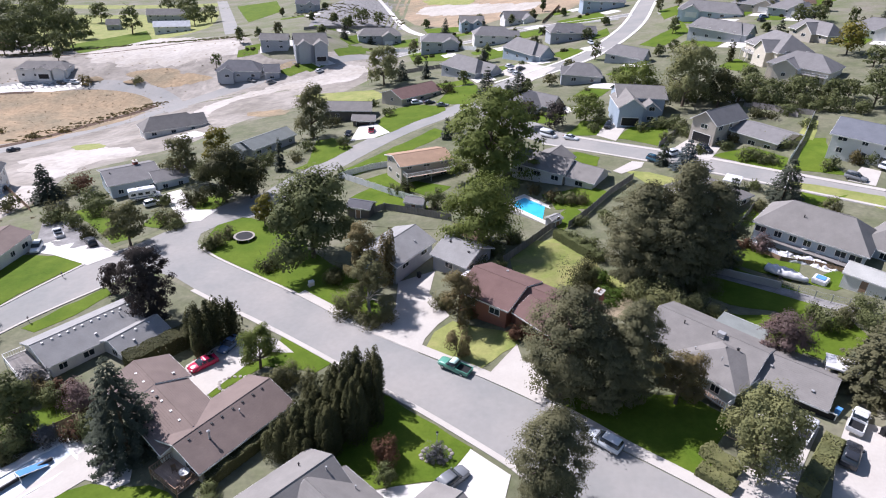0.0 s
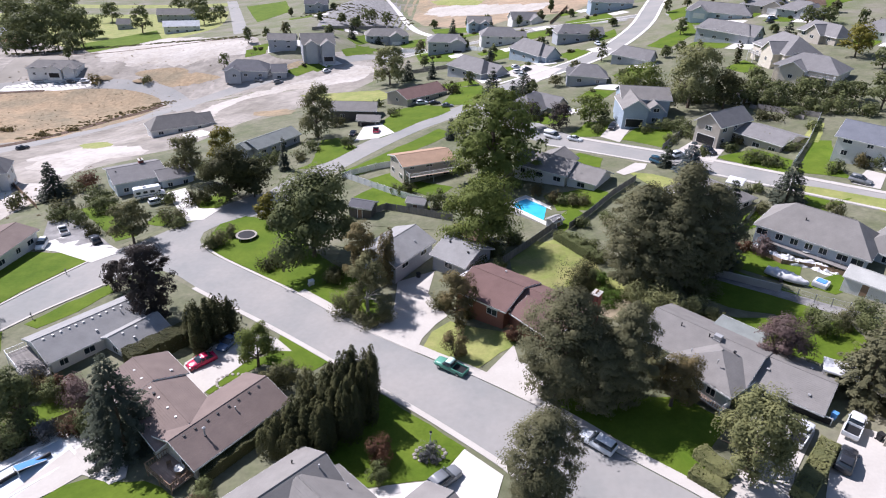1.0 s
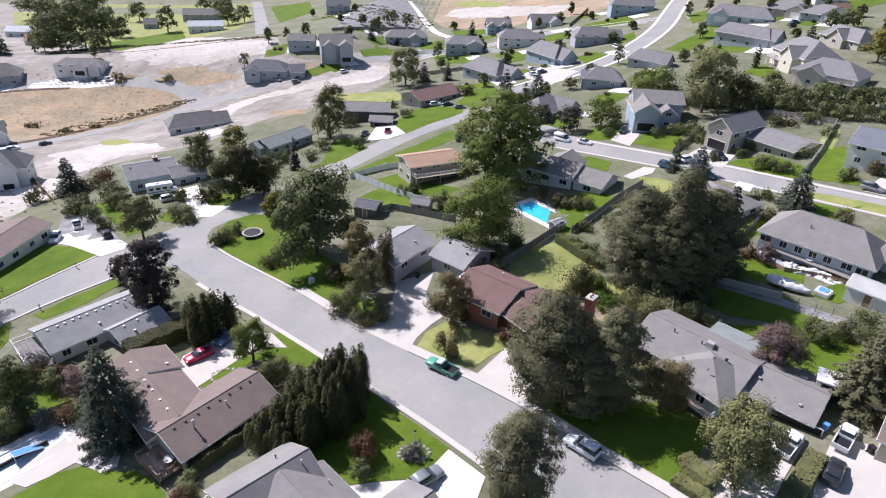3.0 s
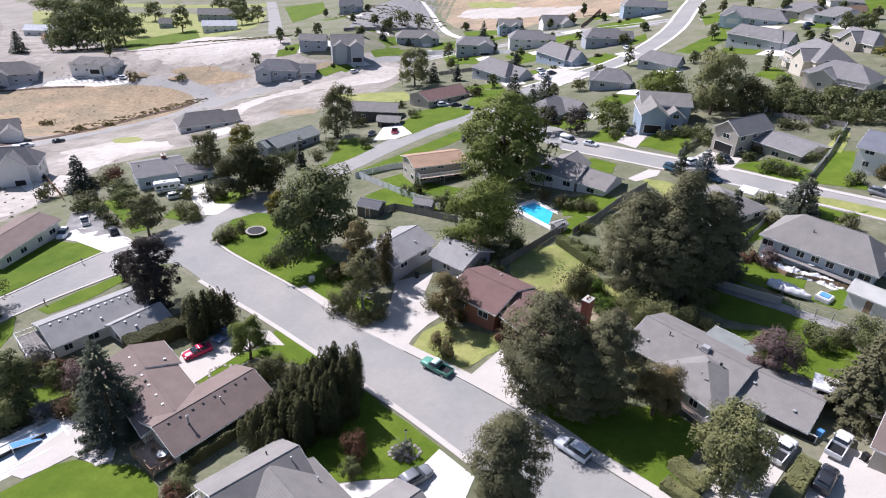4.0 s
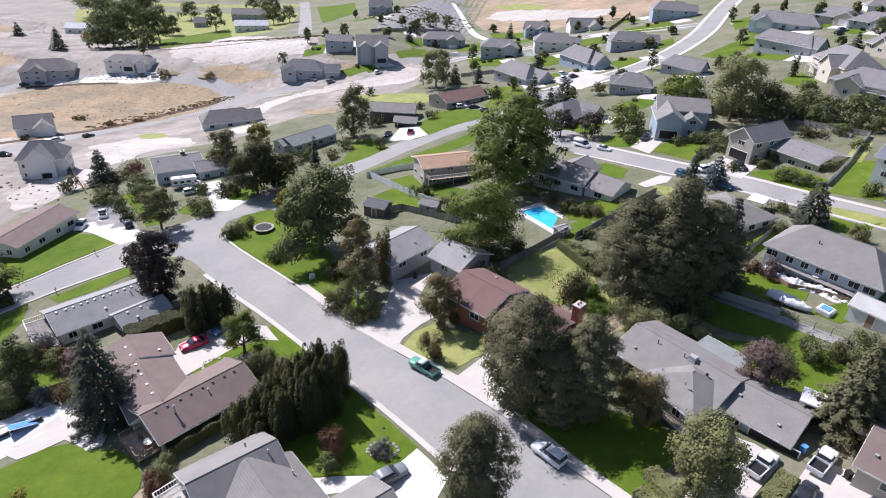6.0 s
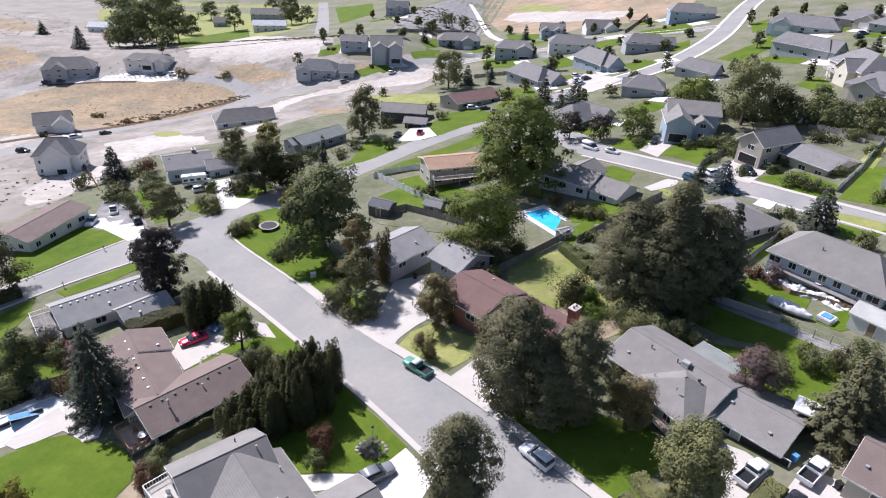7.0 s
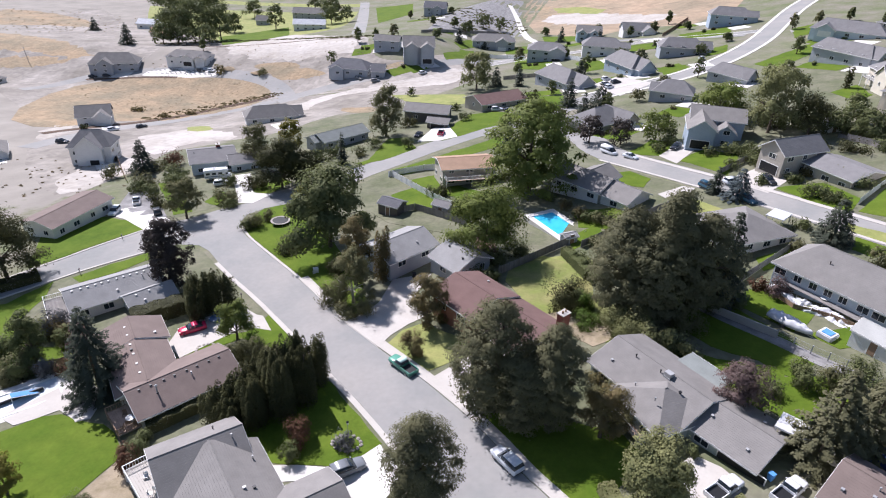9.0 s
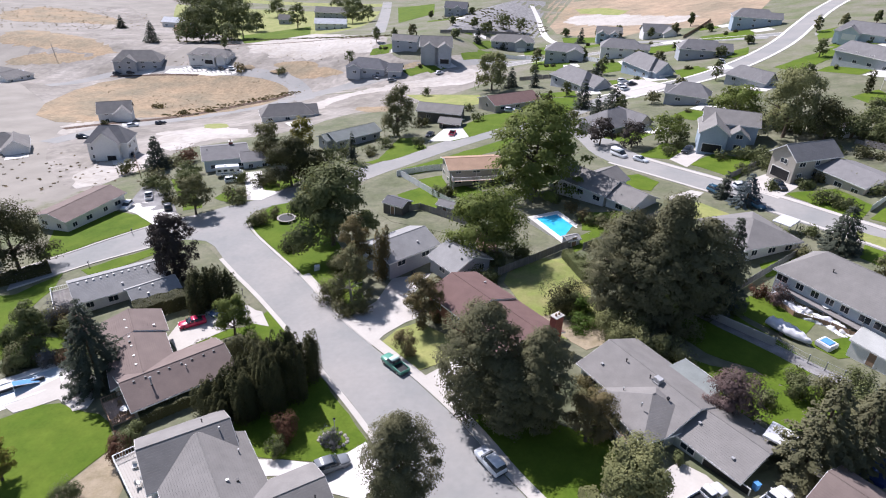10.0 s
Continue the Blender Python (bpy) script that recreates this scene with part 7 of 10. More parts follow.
drape("driveway", [(131.7, 331.4), (133.6, 322.6), (141.9, 324.5), (140.0, 333.3)], 0.08, M["bright"], "pale concrete driveway of a far house", "driveway")
plant("sparse", 114.3, 342.8, 7.6, 2.2, "olive", "small olive-green tree in a back garden")
plant("broad", 140.1, 350.2, 5.8, 1.7, "leaf", "small leafy tree in a back garden")
plant("shrub", 120.5, 327.6, 1.6, 1.4, "olive", "low shrub beside a far house", category="shrub", name="shrub", group="shrubs")
plant("shrub", 126.7, 330.6, 1.3, 1.2, "olive", "low shrub beside a far house", category="shrub", name="shrub", group="shrubs")
plant("broad", 126.7, 349.2, 5.7, 2.1, "olive", "small olive-green tree in a back garden")
drape("lawn", [(137.9, 315.9), (131.4, 309.6), (140.8, 299.9), (147.3, 306.2)], 0.06, M["turf"], "green front lawn of a far house", "lawn", step=2.5, ragged=0.35)
drape("driveway", [(148.0, 305.4), (141.5, 299.2), (147.3, 293.2), (153.8, 299.5)], 0.08, M["bright"], "pale concrete driveway of a far house", "driveway")
plant("broad", 147.8, 326.1, 7.4, 2.5, "leaf", "small leafy tree in a back garden")
plant("sparse", 165.9, 310.1, 5.4, 1.7, "leaf", "small leafy tree in a back garden")
plant("shrub", 139.5, 313.6, 1.0, 1.4, "olive", "low shrub beside a far house", category="shrub", name="shrub", group="shrubs")
plant("shrub", 142.4, 310.2, 0.9, 1.4, "cypress", "low shrub beside a far house", category="shrub", name="shrub", group="shrubs")
plant("sparse", 158.9, 317.2, 7.1, 1.9, "olive", "small olive-green tree in a back garden")
house(151.2, 311.5, [(0.0, 0.0, -46, 20.8, 13.0, 2.6, 3.4, 1.0), (1.2, -7.2, 44, 11.7, 9.3, 2.9, 2.5, 0)], "beige", "tan", "tan house far up the street", sides=['se', 'sw'], garage=(1, 'w', 0.0, 4.6))
drape("lawn", [(66.3, 395.4), (68.2, 386.6), (78.3, 388.8), (76.4, 397.6)], 0.06, M["turf"], "green front lawn of a far house", "lawn", step=2.5, ragged=0.35)
drape("driveway", [(77.2, 397.8), (79.1, 389.0), (85.3, 390.4), (83.4, 399.2)], 0.08, M["bright"], "pale concrete driveway of a far house", "driveway")
plant("broad", 64.2, 408.5, 7.5, 1.8, "leaf", "small leafy tree in a back garden")
plant("shrub", 69.4, 396.7, 0.9, 0.9, "cypress", "low shrub beside a far house", category="shrub", name="shrub", group="shrubs")
plant("shrub", 71.7, 396.1, 1.6, 1.3, "olive", "low shrub beside a far house", category="shrub", name="shrub", group="shrubs")
drape("lawn", [(145.9, 295.5), (139.5, 289.3), (147.2, 281.3), (153.7, 287.5)], 0.06, M["turf"], "green front lawn of a far house", "lawn", step=2.5, ragged=0.35)
drape("driveway", [(154.3, 286.9), (147.8, 280.7), (152.5, 275.8), (159.0, 282.0)], 0.08, M["bright"], "pale concrete driveway of a far house", "driveway")
plant("broad", 154.4, 306.4, 8.2, 1.7, "leaf", "small leafy tree in a back garden")
plant("broad", 171.1, 291.0, 5.1, 2.2, "olive", "small olive-green tree in a back garden")
plant("shrub", 148.8, 293.9, 1.0, 1.4, "cypress", "low shrub beside a far house", category="shrub", name="shrub", group="shrubs")
plant("shrub", 150.6, 287.6, 1.1, 0.9, "cypress", "low shrub beside a far house", category="shrub", name="shrub", group="shrubs")
house(157.1, 292.1, [(0.0, 0.0, -46, 17.1, 11.3, 2.6, 3.4, 1.0), (0.9, -6.1, 44, 10.2, 7.7, 2.9, 2.5, 0)], "greyw", "tan", "grey house far up the hill", sides=['se', 'sw'], garage=(1, 'w', 0.0, 4.6))
drape("driveway", [(-282.1, 422.0), (-282.3, 413.0), (-272.7, 412.7), (-272.5, 421.7)], 0.08, M["bright"], "pale concrete driveway of a far house", "driveway")
plant("broad", -300.6, 438.9, 6.0, 2.1, "olive", "small olive-green tree in a back garden")
drape("lawn", [(-237.3, 540.7), (-237.6, 531.7), (-222.0, 531.3), (-221.7, 540.3)], 0.06, M["turf"], "green front lawn of a far house", "lawn", step=2.5, ragged=0.35)
drape("driveway", [(-220.5, 540.3), (-220.8, 531.3), (-211.2, 531.0), (-210.9, 540.0)], 0.08, M["bright"], "pale concrete driveway of a far house", "driveway")
plant("broad", -206.9, 557.5, 6.5, 1.8, "olive", "small olive-green tree in a back garden")
plant("shrub", -231.5, 540.3, 1.1, 0.9, "leaf", "low shrub beside a far house", category="shrub", name="shrub", group="shrubs")
plant("shrub", -225.8, 540.3, 1.6, 1.4, "olive", "low shrub beside a far house", category="shrub", name="shrub", group="shrubs")
plant("broad", -219.3, 556.0, 7.6, 2.8, "leaf", "small leafy tree in a back garden")
drape("lawn", [(-100.8, 319.3), (-98.8, 310.7), (-88.7, 312.7), (-90.6, 321.3)], 0.06, M["turf"], "green front lawn of a far house", "lawn", step=2.5, ragged=0.35)
drape("driveway", [(-89.8, 321.5), (-88.0, 312.9), (-81.7, 314.1), (-83.6, 322.9)], 0.08, M["bright"], "pale concrete driveway of a far house", "driveway")
plant("broad", -102.6, 330.8, 8.0, 2.5, "leaf", "small leafy tree in a back garden")
plant("broad", -84.2, 337.5, 7.3, 2.6, "olive", "small olive-green tree in a back garden")
plant("shrub", -96.1, 318.8, 1.1, 1.1, "leaf", "low shrub beside a far house", category="shrub", name="shrub", group="shrubs")
plant("shrub", -92.8, 318.8, 0.9, 1.5, "cypress", "low shrub beside a far house", category="shrub", name="shrub", group="shrubs")
plant("sparse", -94.4, 337.2, 6.0, 2.0, "leaf", "small leafy tree in a back garden")
drape("lawn", [(-75.5, 390.7), (-73.6, 381.9), (-61.4, 384.6), (-63.4, 393.4)], 0.06, M["turf"], "green front lawn of a far house", "lawn", step=2.5, ragged=0.35)
drape("driveway", [(-62.5, 393.6), (-60.5, 384.8), (-53.0, 386.5), (-55.0, 395.3)], 0.08, M["bright"], "pale concrete driveway of a far house", "driveway")
plant("broad", -79.1, 403.9, 5.5, 1.6, "leaf", "small leafy tree in a back garden")
plant("sparse", -56.8, 413.3, 6.4, 1.8, "leaf", "small leafy tree in a back garden")
plant("shrub", -70.4, 389.8, 1.2, 1.1, "olive", "low shrub beside a far house", category="shrub", name="shrub", group="shrubs")
plant("broad", -66.4, 410.0, 6.4, 3.0, "leaf", "small leafy tree in a back garden")
drape("lawn", [(15.3, 308.6), (17.3, 299.8), (27.8, 302.2), (25.9, 311.0)], 0.06, M["turf"], "green front lawn of a far house", "lawn", step=2.5, ragged=0.35)
drape("driveway", [(26.7, 311.1), (28.6, 302.3), (35.1, 303.8), (33.2, 312.6)], 0.08, M["bright"], "pale concrete driveway of a far house", "driveway")
plant("broad", 10.6, 322.8, 4.9, 1.6, "leaf", "small leafy tree in a back garden")
plant("spruce", 33.6, 326.0, 5.0, 2.0, "spruce", "small dark conifer in a back garden")
plant("shrub", 19.1, 307.5, 1.4, 1.0, "olive", "low shrub beside a far house", category="shrub", name="shrub", group="shrubs")
plant("shrub", 24.1, 309.8, 1.5, 0.9, "olive", "low shrub beside a far house", category="shrub", name="shrub", group="shrubs")
plant("spruce", 22.0, 327.0, 5.7, 1.7, "spruce", "small dark conifer in a back garden")
drape("lawn", [(-10.4, 309.2), (-8.4, 300.4), (2.4, 302.8), (0.4, 311.6)], 0.06, M["turf"], "green front lawn of a far house", "lawn", step=2.5, ragged=0.35)
drape("driveway", [(1.3, 311.8), (3.2, 303.0), (9.9, 304.5), (7.9, 313.3)], 0.08, M["bright"], "pale concrete driveway of a far house", "driveway")
plant("broad", -12.6, 321.4, 7.6, 2.7, "olive", "small olive-green tree in a back garden")
plant("broad", 9.0, 328.1, 5.7, 1.6, "leaf", "small leafy tree in a back garden")
plant("shrub", -6.3, 309.9, 0.9, 1.4, "cypress", "low shrub beside a far house", category="shrub", name="shrub", group="shrubs")
plant("shrub", -3.1, 309.7, 1.4, 1.2, "cypress", "low shrub beside a far house", category="shrub", name="shrub", group="shrubs")
drape("driveway", [(-230.3, 296.2), (-230.5, 287.2), (-221.1, 287.3), (-220.7, 296.0)], 0.08, M["bright"], "pale concrete driveway of a far house", "driveway")
drape("driveway", [(-119.2, 148.0), (-112.7, 141.7), (-109.3, 145.3), (-115.8, 151.5)], 0.08, M["bright"], "pale concrete driveway of a far house", "driveway")
plant("spruce", -129.9, 156.1, 5.4, 2.9, "spruce", "small dark conifer in a back garden")
drape("driveway", [(-165.2, 203.3), (-156.8, 194.9), (-155.2, 201.7), (-164.0, 210.6)], 0.08, M["bright"], "pale concrete driveway of a far house", "driveway")
plant("shrub", -165.7, 195.4, 1.6, 1.6, "cypress", "low shrub beside a far house", category="shrub", name="shrub", group="shrubs")
drape("driveway", [(-159.5, 146.4), (-153.1, 140.1), (-148.6, 144.8), (-155.1, 151.0)], 0.08, M["bright"], "pale concrete driveway of a far house", "driveway")
plant("shrub", -163.1, 142.1, 1.4, 1.2, "leaf", "low shrub beside a far house", category="shrub", name="shrub", group="shrubs")
house(-164.5, 148.9, [(0.0, 0.0, 46, 16.2, 10.7, 2.6, 3.4, 1.0), (5.7, 1.1, 136, 9.6, 7.3, 2.9, 2.5, 0)], "white", "grey", "house on the bare dirt slope", sides=['s', 'w'], garage=(1, 'w', 0.0, 4.6))
drape("driveway", [(-291.7, 258.4), (-291.9, 249.4), (-282.3, 249.1), (-282.1, 258.1)], 0.08, M["bright"], "pale concrete driveway of a far house", "driveway")
plant("shrub", -297.0, 256.5, 1.1, 1.6, "cypress", "low shrub beside a far house", category="shrub", name="shrub", group="shrubs")
house(-293.9, 264.9, [(0.0, 0.0, -1, 24.0, 13.0, 2.6, 3.4, 1.0), (6.8, -4.3, 89, 11.7, 10.8, 2.9, 2.5, 0)], "white", "grey", "house beside the dirt street", sides=['se', 'sw'], garage=(1, 'w', 0.0, 4.6))
house(56.7, 51.2, [(0.0, 0.0, -38, 6.4, 8.1, 2.7, 1.9, 0)], "beige", "brown", "house with brown shingle roof beside the drive", sides='s', vents=4)
drape("pool_cover", [(58.8, 59.0), (60.3, 62.2), (62.7, 61.4), (64.1, 59.2), (61.1, 57.3)], 0.500, M["navy"], "dark blue cover over a garden pool", "pool cover")
house(-193.1, 308.8, [(0.0, 0.0, 7, 22.9, 10.0, 4.2, 2.6, 0.75), (1.9, -3.3, -83, 7.0, 6.5, 4.1, 1.7, 0), (8.3, -2.2, -83, 6.2, 5.0, 4.1, 1.3, 0)], "white", "grey", "white new house with grey hipped roof on bare dirt", sides=['se', 'n', 'n'], garage=(1, 'e', 0.0, 4.6), gmat='black')
house(-233.1, 297.8, [(0.0, 0.0, 26, 24.7, 12.2, 4.9, 4.3, 0.75), (-1.8, -5.4, -64, 8.1, 8, 4.8, 2.8, 0)], "greyw", "grey", "broad house with grey hipped roof beside the dirt street", sides=['se', 'en'])
house(-91.8, 292.2, [(0.0, 0.0, 4, 19.2, 12.2, 3.7, 3.3, 0.75), (15.3, -3.2, 14, 6.3, 9.0, 4.0, 2.4, 0), (-4.7, -4.1, -86, 7.6, 6, 3.6, 1.6, 0)], "greyw", "darkgrey", "new house with dark peaked roof on bare dirt", sides=['se', 's', 'en'])
house(-62.2, 309.2, [(0.0, 0.0, 18, 15.1, 11.4, 7.9, 3.7, 0), (-2.2, -4.5, -72, 7.2, 5.5, 7.8, 1.8, 0), (5.1, -2.6, -72, 8.2, 6, 7.8, 1.9, 0)], "greyw", "grey", "tall grey house with steep gables on the slope", sides=['sew', 'n', 'n'], garage=(2, 'e', 0.0, 4.4), gmat='black')
house(-81.1, 317.7, [(0.0, 0.0, 4, 13.0, 6.8, 4.8, 2.1, 0)], "greyw", "grey", "narrow grey house behind a lawn", sides=['se'])
house(-93.9, 469.3, [(0.0, 0.0, 6, 15.8, 11.2, 5.8, 3.5, 0), (2.4, -3.6, -84, 7.6, 6, 5.7, 1.9, 0)], "greyw", "darkgrey", "two-storey grey house on the far slope", sides=['se', 'en'])
house(-35.1, 377.2, [(0.0, 0.0, 11, 24.6, 11.1, 5.4, 3.1, 0.75), (5.6, -2.7, -79, 7.5, 7, 5.3, 2.0, 0)], "greyw", "grey", "grey house with hipped roof below the hill", sides=['se', 'n'], garage=(1, 'e', 0.0, 4.6), gmat='trim')
house(0.5, 325.6, [(0.0, 0.0, 3, 18.7, 11.6, 5.8, 2.8, 0.75), (5.2, -3.4, -87, 7.3, 7.5, 5.7, 1.8, 0)], "greyw", "tan", "tall grey house with hipped roof and a recessed garage", sides=['sew', 'n'], garage=(1, 'e', 0.0, 4.6), gmat='black')
house(19.0, 385.7, [(0.0, 0.0, 5, 13.7, 9.1, 4.8, 2.9, 0), (-3.7, -3.9, -85, 7.0, 5, 4.7, 1.6, 0), (3.3, -2.7, -85, 6.0, 5, 4.7, 1.6, 0)], "blue", "grey", "small blue-grey house with twin front gables", sides=['se', 'en', 'en'])
house(27.3, 327.3, [(0.0, 0.0, 3, 19.4, 10.8, 4.9, 3.3, 0.75), (6.4, -0.7, 3, 12.7, 6, 4.8, 1.8, 0)], "white", "tan", "pale two-storey house with a tan hipped roof", sides=['sew', 'en'])
house(38.0, 277.3, [(0.0, 0.0, -56, 19.3, 9.4, 3.9, 4.0, 0.75), (4.3, -4.7, -56, 12.7, 8, 3.8, 3.4, 0)], "blue", "tan", "blue-grey house with broad tan hipped roof by the street", sides=['se', 'n'], garage=(1, 'e', 0.0, 4.6), gmat='trim')
house(61.4, 306.8, [(0.0, 0.0, 6, 19.2, 9.6, 4.2, 3.2, 0.75), (6.3, 0.6, 6, 12.6, 7, 4.1, 2.3, 0)], "greyw", "tan", "grey house with tan hipped roof by the street", sides=['se', 'n'], garage=(1, 'e', 0.0, 4.6), gmat='black')
house(45.6, 382.3, [(0.0, 0.0, 13, 17.8, 9.2, 3.3, 3.3, 0), (5.7, -2.6, -77, 7.6, 7, 3.2, 2.5, 0)], "white", "tan", "white house with a tan roof and a front gable", sides=['se', 'n'], garage=(1, 'e', 0.0, 4.6), gmat='trim')
house(12.0, 258.1, [(0.0, 0.0, -47, 19.4, 10.6, 3.5, 3.8, 0.75), (6.1, -3.6, -47, 13.7, 8, 3.4, 2.9, 0)], "greyw", "tan", "broad grey house with hipped tan roof and a garage wing", sides=['se', 'n'], garage=(1, 'e', 0.0, 4.6), gmat='trim')
house(51.9, 224.6, [(0.0, 0.0, -8, 12.7, 9.8, 3.3, 3.0, 0.75), (-3.8, -0.5, 172, 7.4, 6, 3.2, 1.8, 0)], "greyw", "tan", "grey house with hipped tan roof beside the uphill street", sides=['se', 'en'])
house(72.7, 246.7, [(0.0, 0.0, -38, 13.1, 7.1, 3.0, 2.9, 0.75), (3.3, -2.7, -38, 8.5, 7, 2.9, 2.9, 0)], "greyw", "tan", "grey house with low hipped roof behind the willow", sides=['se', 'en'])
house(92.0, 380.3, [(0.0, 0.0, 1, 20.8, 10.3, 5.6, 3.4, 0.75), (6.7, -0.9, 1, 13.4, 7, 5.5, 2.3, 0)], "blue", "tan", "blue-green house with tan roof far up the street", sides=['se', 'n'], garage=(1, 'e', 0.0, 4.6), gmat='trim')
house(127.9, 309.6, [(0.0, 0.0, -24, 27.9, 11.3, 3.1, 3.6, 0.75), (-9.0, -0.5, -114, 8.2, 7, 3.0, 2.2, 0)], "paleblue", "tan", "long pale blue house with broad tan roof uphill", sides=['se', 'n'], garage=(1, 'e', 0.0, 4.8), gmat='trim')
house(113.3, 262.0, [(0.0, 0.0, -48, 21.9, 7.0, 4.4, 3.2, 0.75), (5.1, -4.1, -48, 13.0, 8, 4.3, 3.2, 0)], "greyw", "tan", "grey house with broad hipped roof above the gardens", sides=['se', 'en'])
house(118.0, 220.8, [(0.0, 0.0, -84, 19.8, 12.9, 4.3, 4.6, 0.8), (-4.1, -4.0, -174, 9.0, 7, 4.1, 2.9, 0)], "cream", "tan", "tall cream house with tan roof and a white balcony", sides=['sew', 'en'], spacing=2.6)
house(114.8, 196.5, [(0.0, 0.0, -45, 17.9, 13.4, 4.1, 3.3, 0.8), (-5.4, -1.1, -135, 9.2, 7, 3.9, 2.0, 0)], "cream", "tan", "large cream two-storey house with tan hipped roof", sides=['sew', 'en'], spacing=2.6)
house(141.8, 242.3, [(0.0, 0.0, -73, 17.9, 7.8, 3.0, 3.3, 0.75), (-2.8, -0.9, -163, 5.9, 7, 2.9, 2.9, 0)], "beige", "tan", "beige house with tan hipped roof at the hill's edge", sides=['se', 'en'])
house(177.9, 333.6, [(0.0, 0.0, -11, 14.4, 9.0, 2.0, 2.5, 0.75)], "white", "grey", "white house far up the hill", sides=['se'])
house(-94.7, 213.5, [(0.0, 0.0, 35, 19.2, 9.2, 3.0, 3.1, 0.75), (4.8, 3.3, 35, 11.6, 7, 2.9, 2.4, 0)], "white", "grey", "low white house with dark grey roof below the dirt street", sides=['se', 'en'])
house(-170.6, 207.5, [(0.0, 0.0, 35, 12.3, 9.3, 4.6, 3.2, 0), (4.4, -1.0, -55, 6.7, 6, 4.5, 2.1, 0)], "white", "grey", "two-storey house with dark roof on bare dirt", sides=['se', 'n'], garage=(1, 'e', 0.0, 4.6), gmat='trim')
house(-121.3, 151.9, [(0.0, 0.0, 22, 11.7, 8.4, 6.3, 3.6, 0.75), (1.1, -2.6, -68, 5.7, 7.5, 6.2, 3.3, 0)], "white", "tan", "two-storey pale house with a front gable on bare dirt", sides=['sew', 'n'], garage=(1, 'e', 1.2, 2.6), gmat='black')
house(-305.5, 429.4, [(0.0, 0.0, 8, 20.9, 10.4, 3.9, 2.7, 0)], "white", "metal", "farm building with white metal roof", sides=['se'])
house(-270.4, 393.1, [(0.0, 0.0, 14, 15.3, 9.6, 3.0, 2.7, 0), (-2.1, -4.0, -76, 6.8, 6, 2.9, 1.7, 0)], "cream", "orange", "farmhouse with faded red roof", sides=['se', 'en'])
house(-180.4, 437.9, [(0.0, 0.0, 19, 22.4, 10.1, 4.5, 2.7, 0)], "white", "metal", "long white barn with a pale metal roof", sides=['se'])
house(-212.6, 509.0, [(0.0, 0.0, 11, 27.1, 10.6, 5.1, 3.5, 0)], "greyw", "grey", "farm building with grey roof", sides=['se'])
house(-235.8, 470.4, [(0.0, 0.0, 13, 8.5, 8.0, 4.0, 3.0, 0)], "greyw", "grey", "small grey farm shed", sides=['se'])

deck(109.8, 224.0, -84, 8.0, 2.4, 2.8, "raised balcony with white railing on the cream house", mat="oldwood", name="balcony")
deck(112.6, 187.4, -45, 8.0, 2.4, 2.8, "raised balcony with white railing on the cream house", mat="oldwood", name="balcony")
# ---- far tracks and garden walls ----
strip("path", [(-52.6, 568.5), (-39.5, 518.4), (-26.8, 451.1), (-18.8, 414.8), (-8.6, 387.9)], 4.0, 0.09, M["bright"], "pale gravel track down the hillside", "path")
strip("road", [(24.5, 372.4), (45.9, 365.4), (68.2, 352.1), (94.3, 341.6)], 6.0, 0.066, M["asphalt"], "short grey street below the hillside", "road")
strip("road", [(112.7, 337.8), (129.6, 335.2), (151.2, 331.6), (156.3, 313.4), (154.7, 280.6)], 6.5, 0.066, M["asphalt"], "grey side street uphill", "road")
fence([(-33.5, 346.3), (-20.9, 339.2), (-10.6, 330.2)], 2.0, "white", "long white vinyl fence below a far house")
fence([(10.2, 322.9), (18.7, 311.9)], 2.0, "white", "white vinyl fence between two far houses")
fence([(58.1, 366.3), (66.3, 389.2), (75.8, 417.8)], 1.8, "wood", "dark board fence below the hillside")
fence([(-76.4, 366.0), (-59.2, 400.0), (-41.4, 430.9)], 1.8, "old", "grey board fence under the rocky slope")
fence([(88.0, 174.7), (93.2, 168.0), (96.1, 160.5)], 1.2, "old", "low grey garden fence behind the beige house")
drape("lawn", [(-16.3, 570.7), (9.8, 554.8), (27.6, 519.0), (23.0, 498.3), (-8.1, 536.8)], 0.06, M["dryturf"], "thin green strip on the hillside", "lawn", step=3.0, ragged=1.5)
drape("planting_bed", [(165.9, 321.5), (182.1, 331.2), (183.4, 323.0), (176.6, 308.8), (161.5, 303.6)], 0.35, M["bark_bed"], "raised brown planting bed uphill", "soil")
drape("hill_scar", [(-21.2, 527.4), (10.2, 519.5), (49.7, 466.5), (70.8, 451.8), (60.9, 425.1), (26.0, 442.7), (-9.5, 473.3)], 0.05, M["whitesand"], "pale scraped soil on the hillside", "dirt", soft=1, step=4.0, ragged=3.0)
drape("hill_scar", [(-35.8, 592.7), (-20.9, 598.8), (-12.0, 524.4), (-19.4, 500.6)], 0.052, M["weeds"], "brown grass on the hillside", "dry grass", soft=1, step=4.0, ragged=2.5)
vehicle("suv", 144.1, 289.7, 10, "blue", "blue car parked uphill")

# ---- trees ----
plant("pine", 17.3, 60.4, 16.2, 5.6, "pine", "dark long-needled pine with a ragged crown")
plant("pine", 24.5, 58.8, 14.6, 3.9, "pine", "dark long-needled pine with a ragged crown")
plant("pine", 21.2, 57.2, 10.8, 3.4, "pine", "dark long-needled pine with a ragged crown")
plant("pine", 12.5, 43.1, 13.2, 3.9, "pine", "dark long-needled pine with a ragged crown")
plant("pine", 33.0, 86.4, 17.6, 6.3, "pine", "dark long-needled pine with a ragged crown")
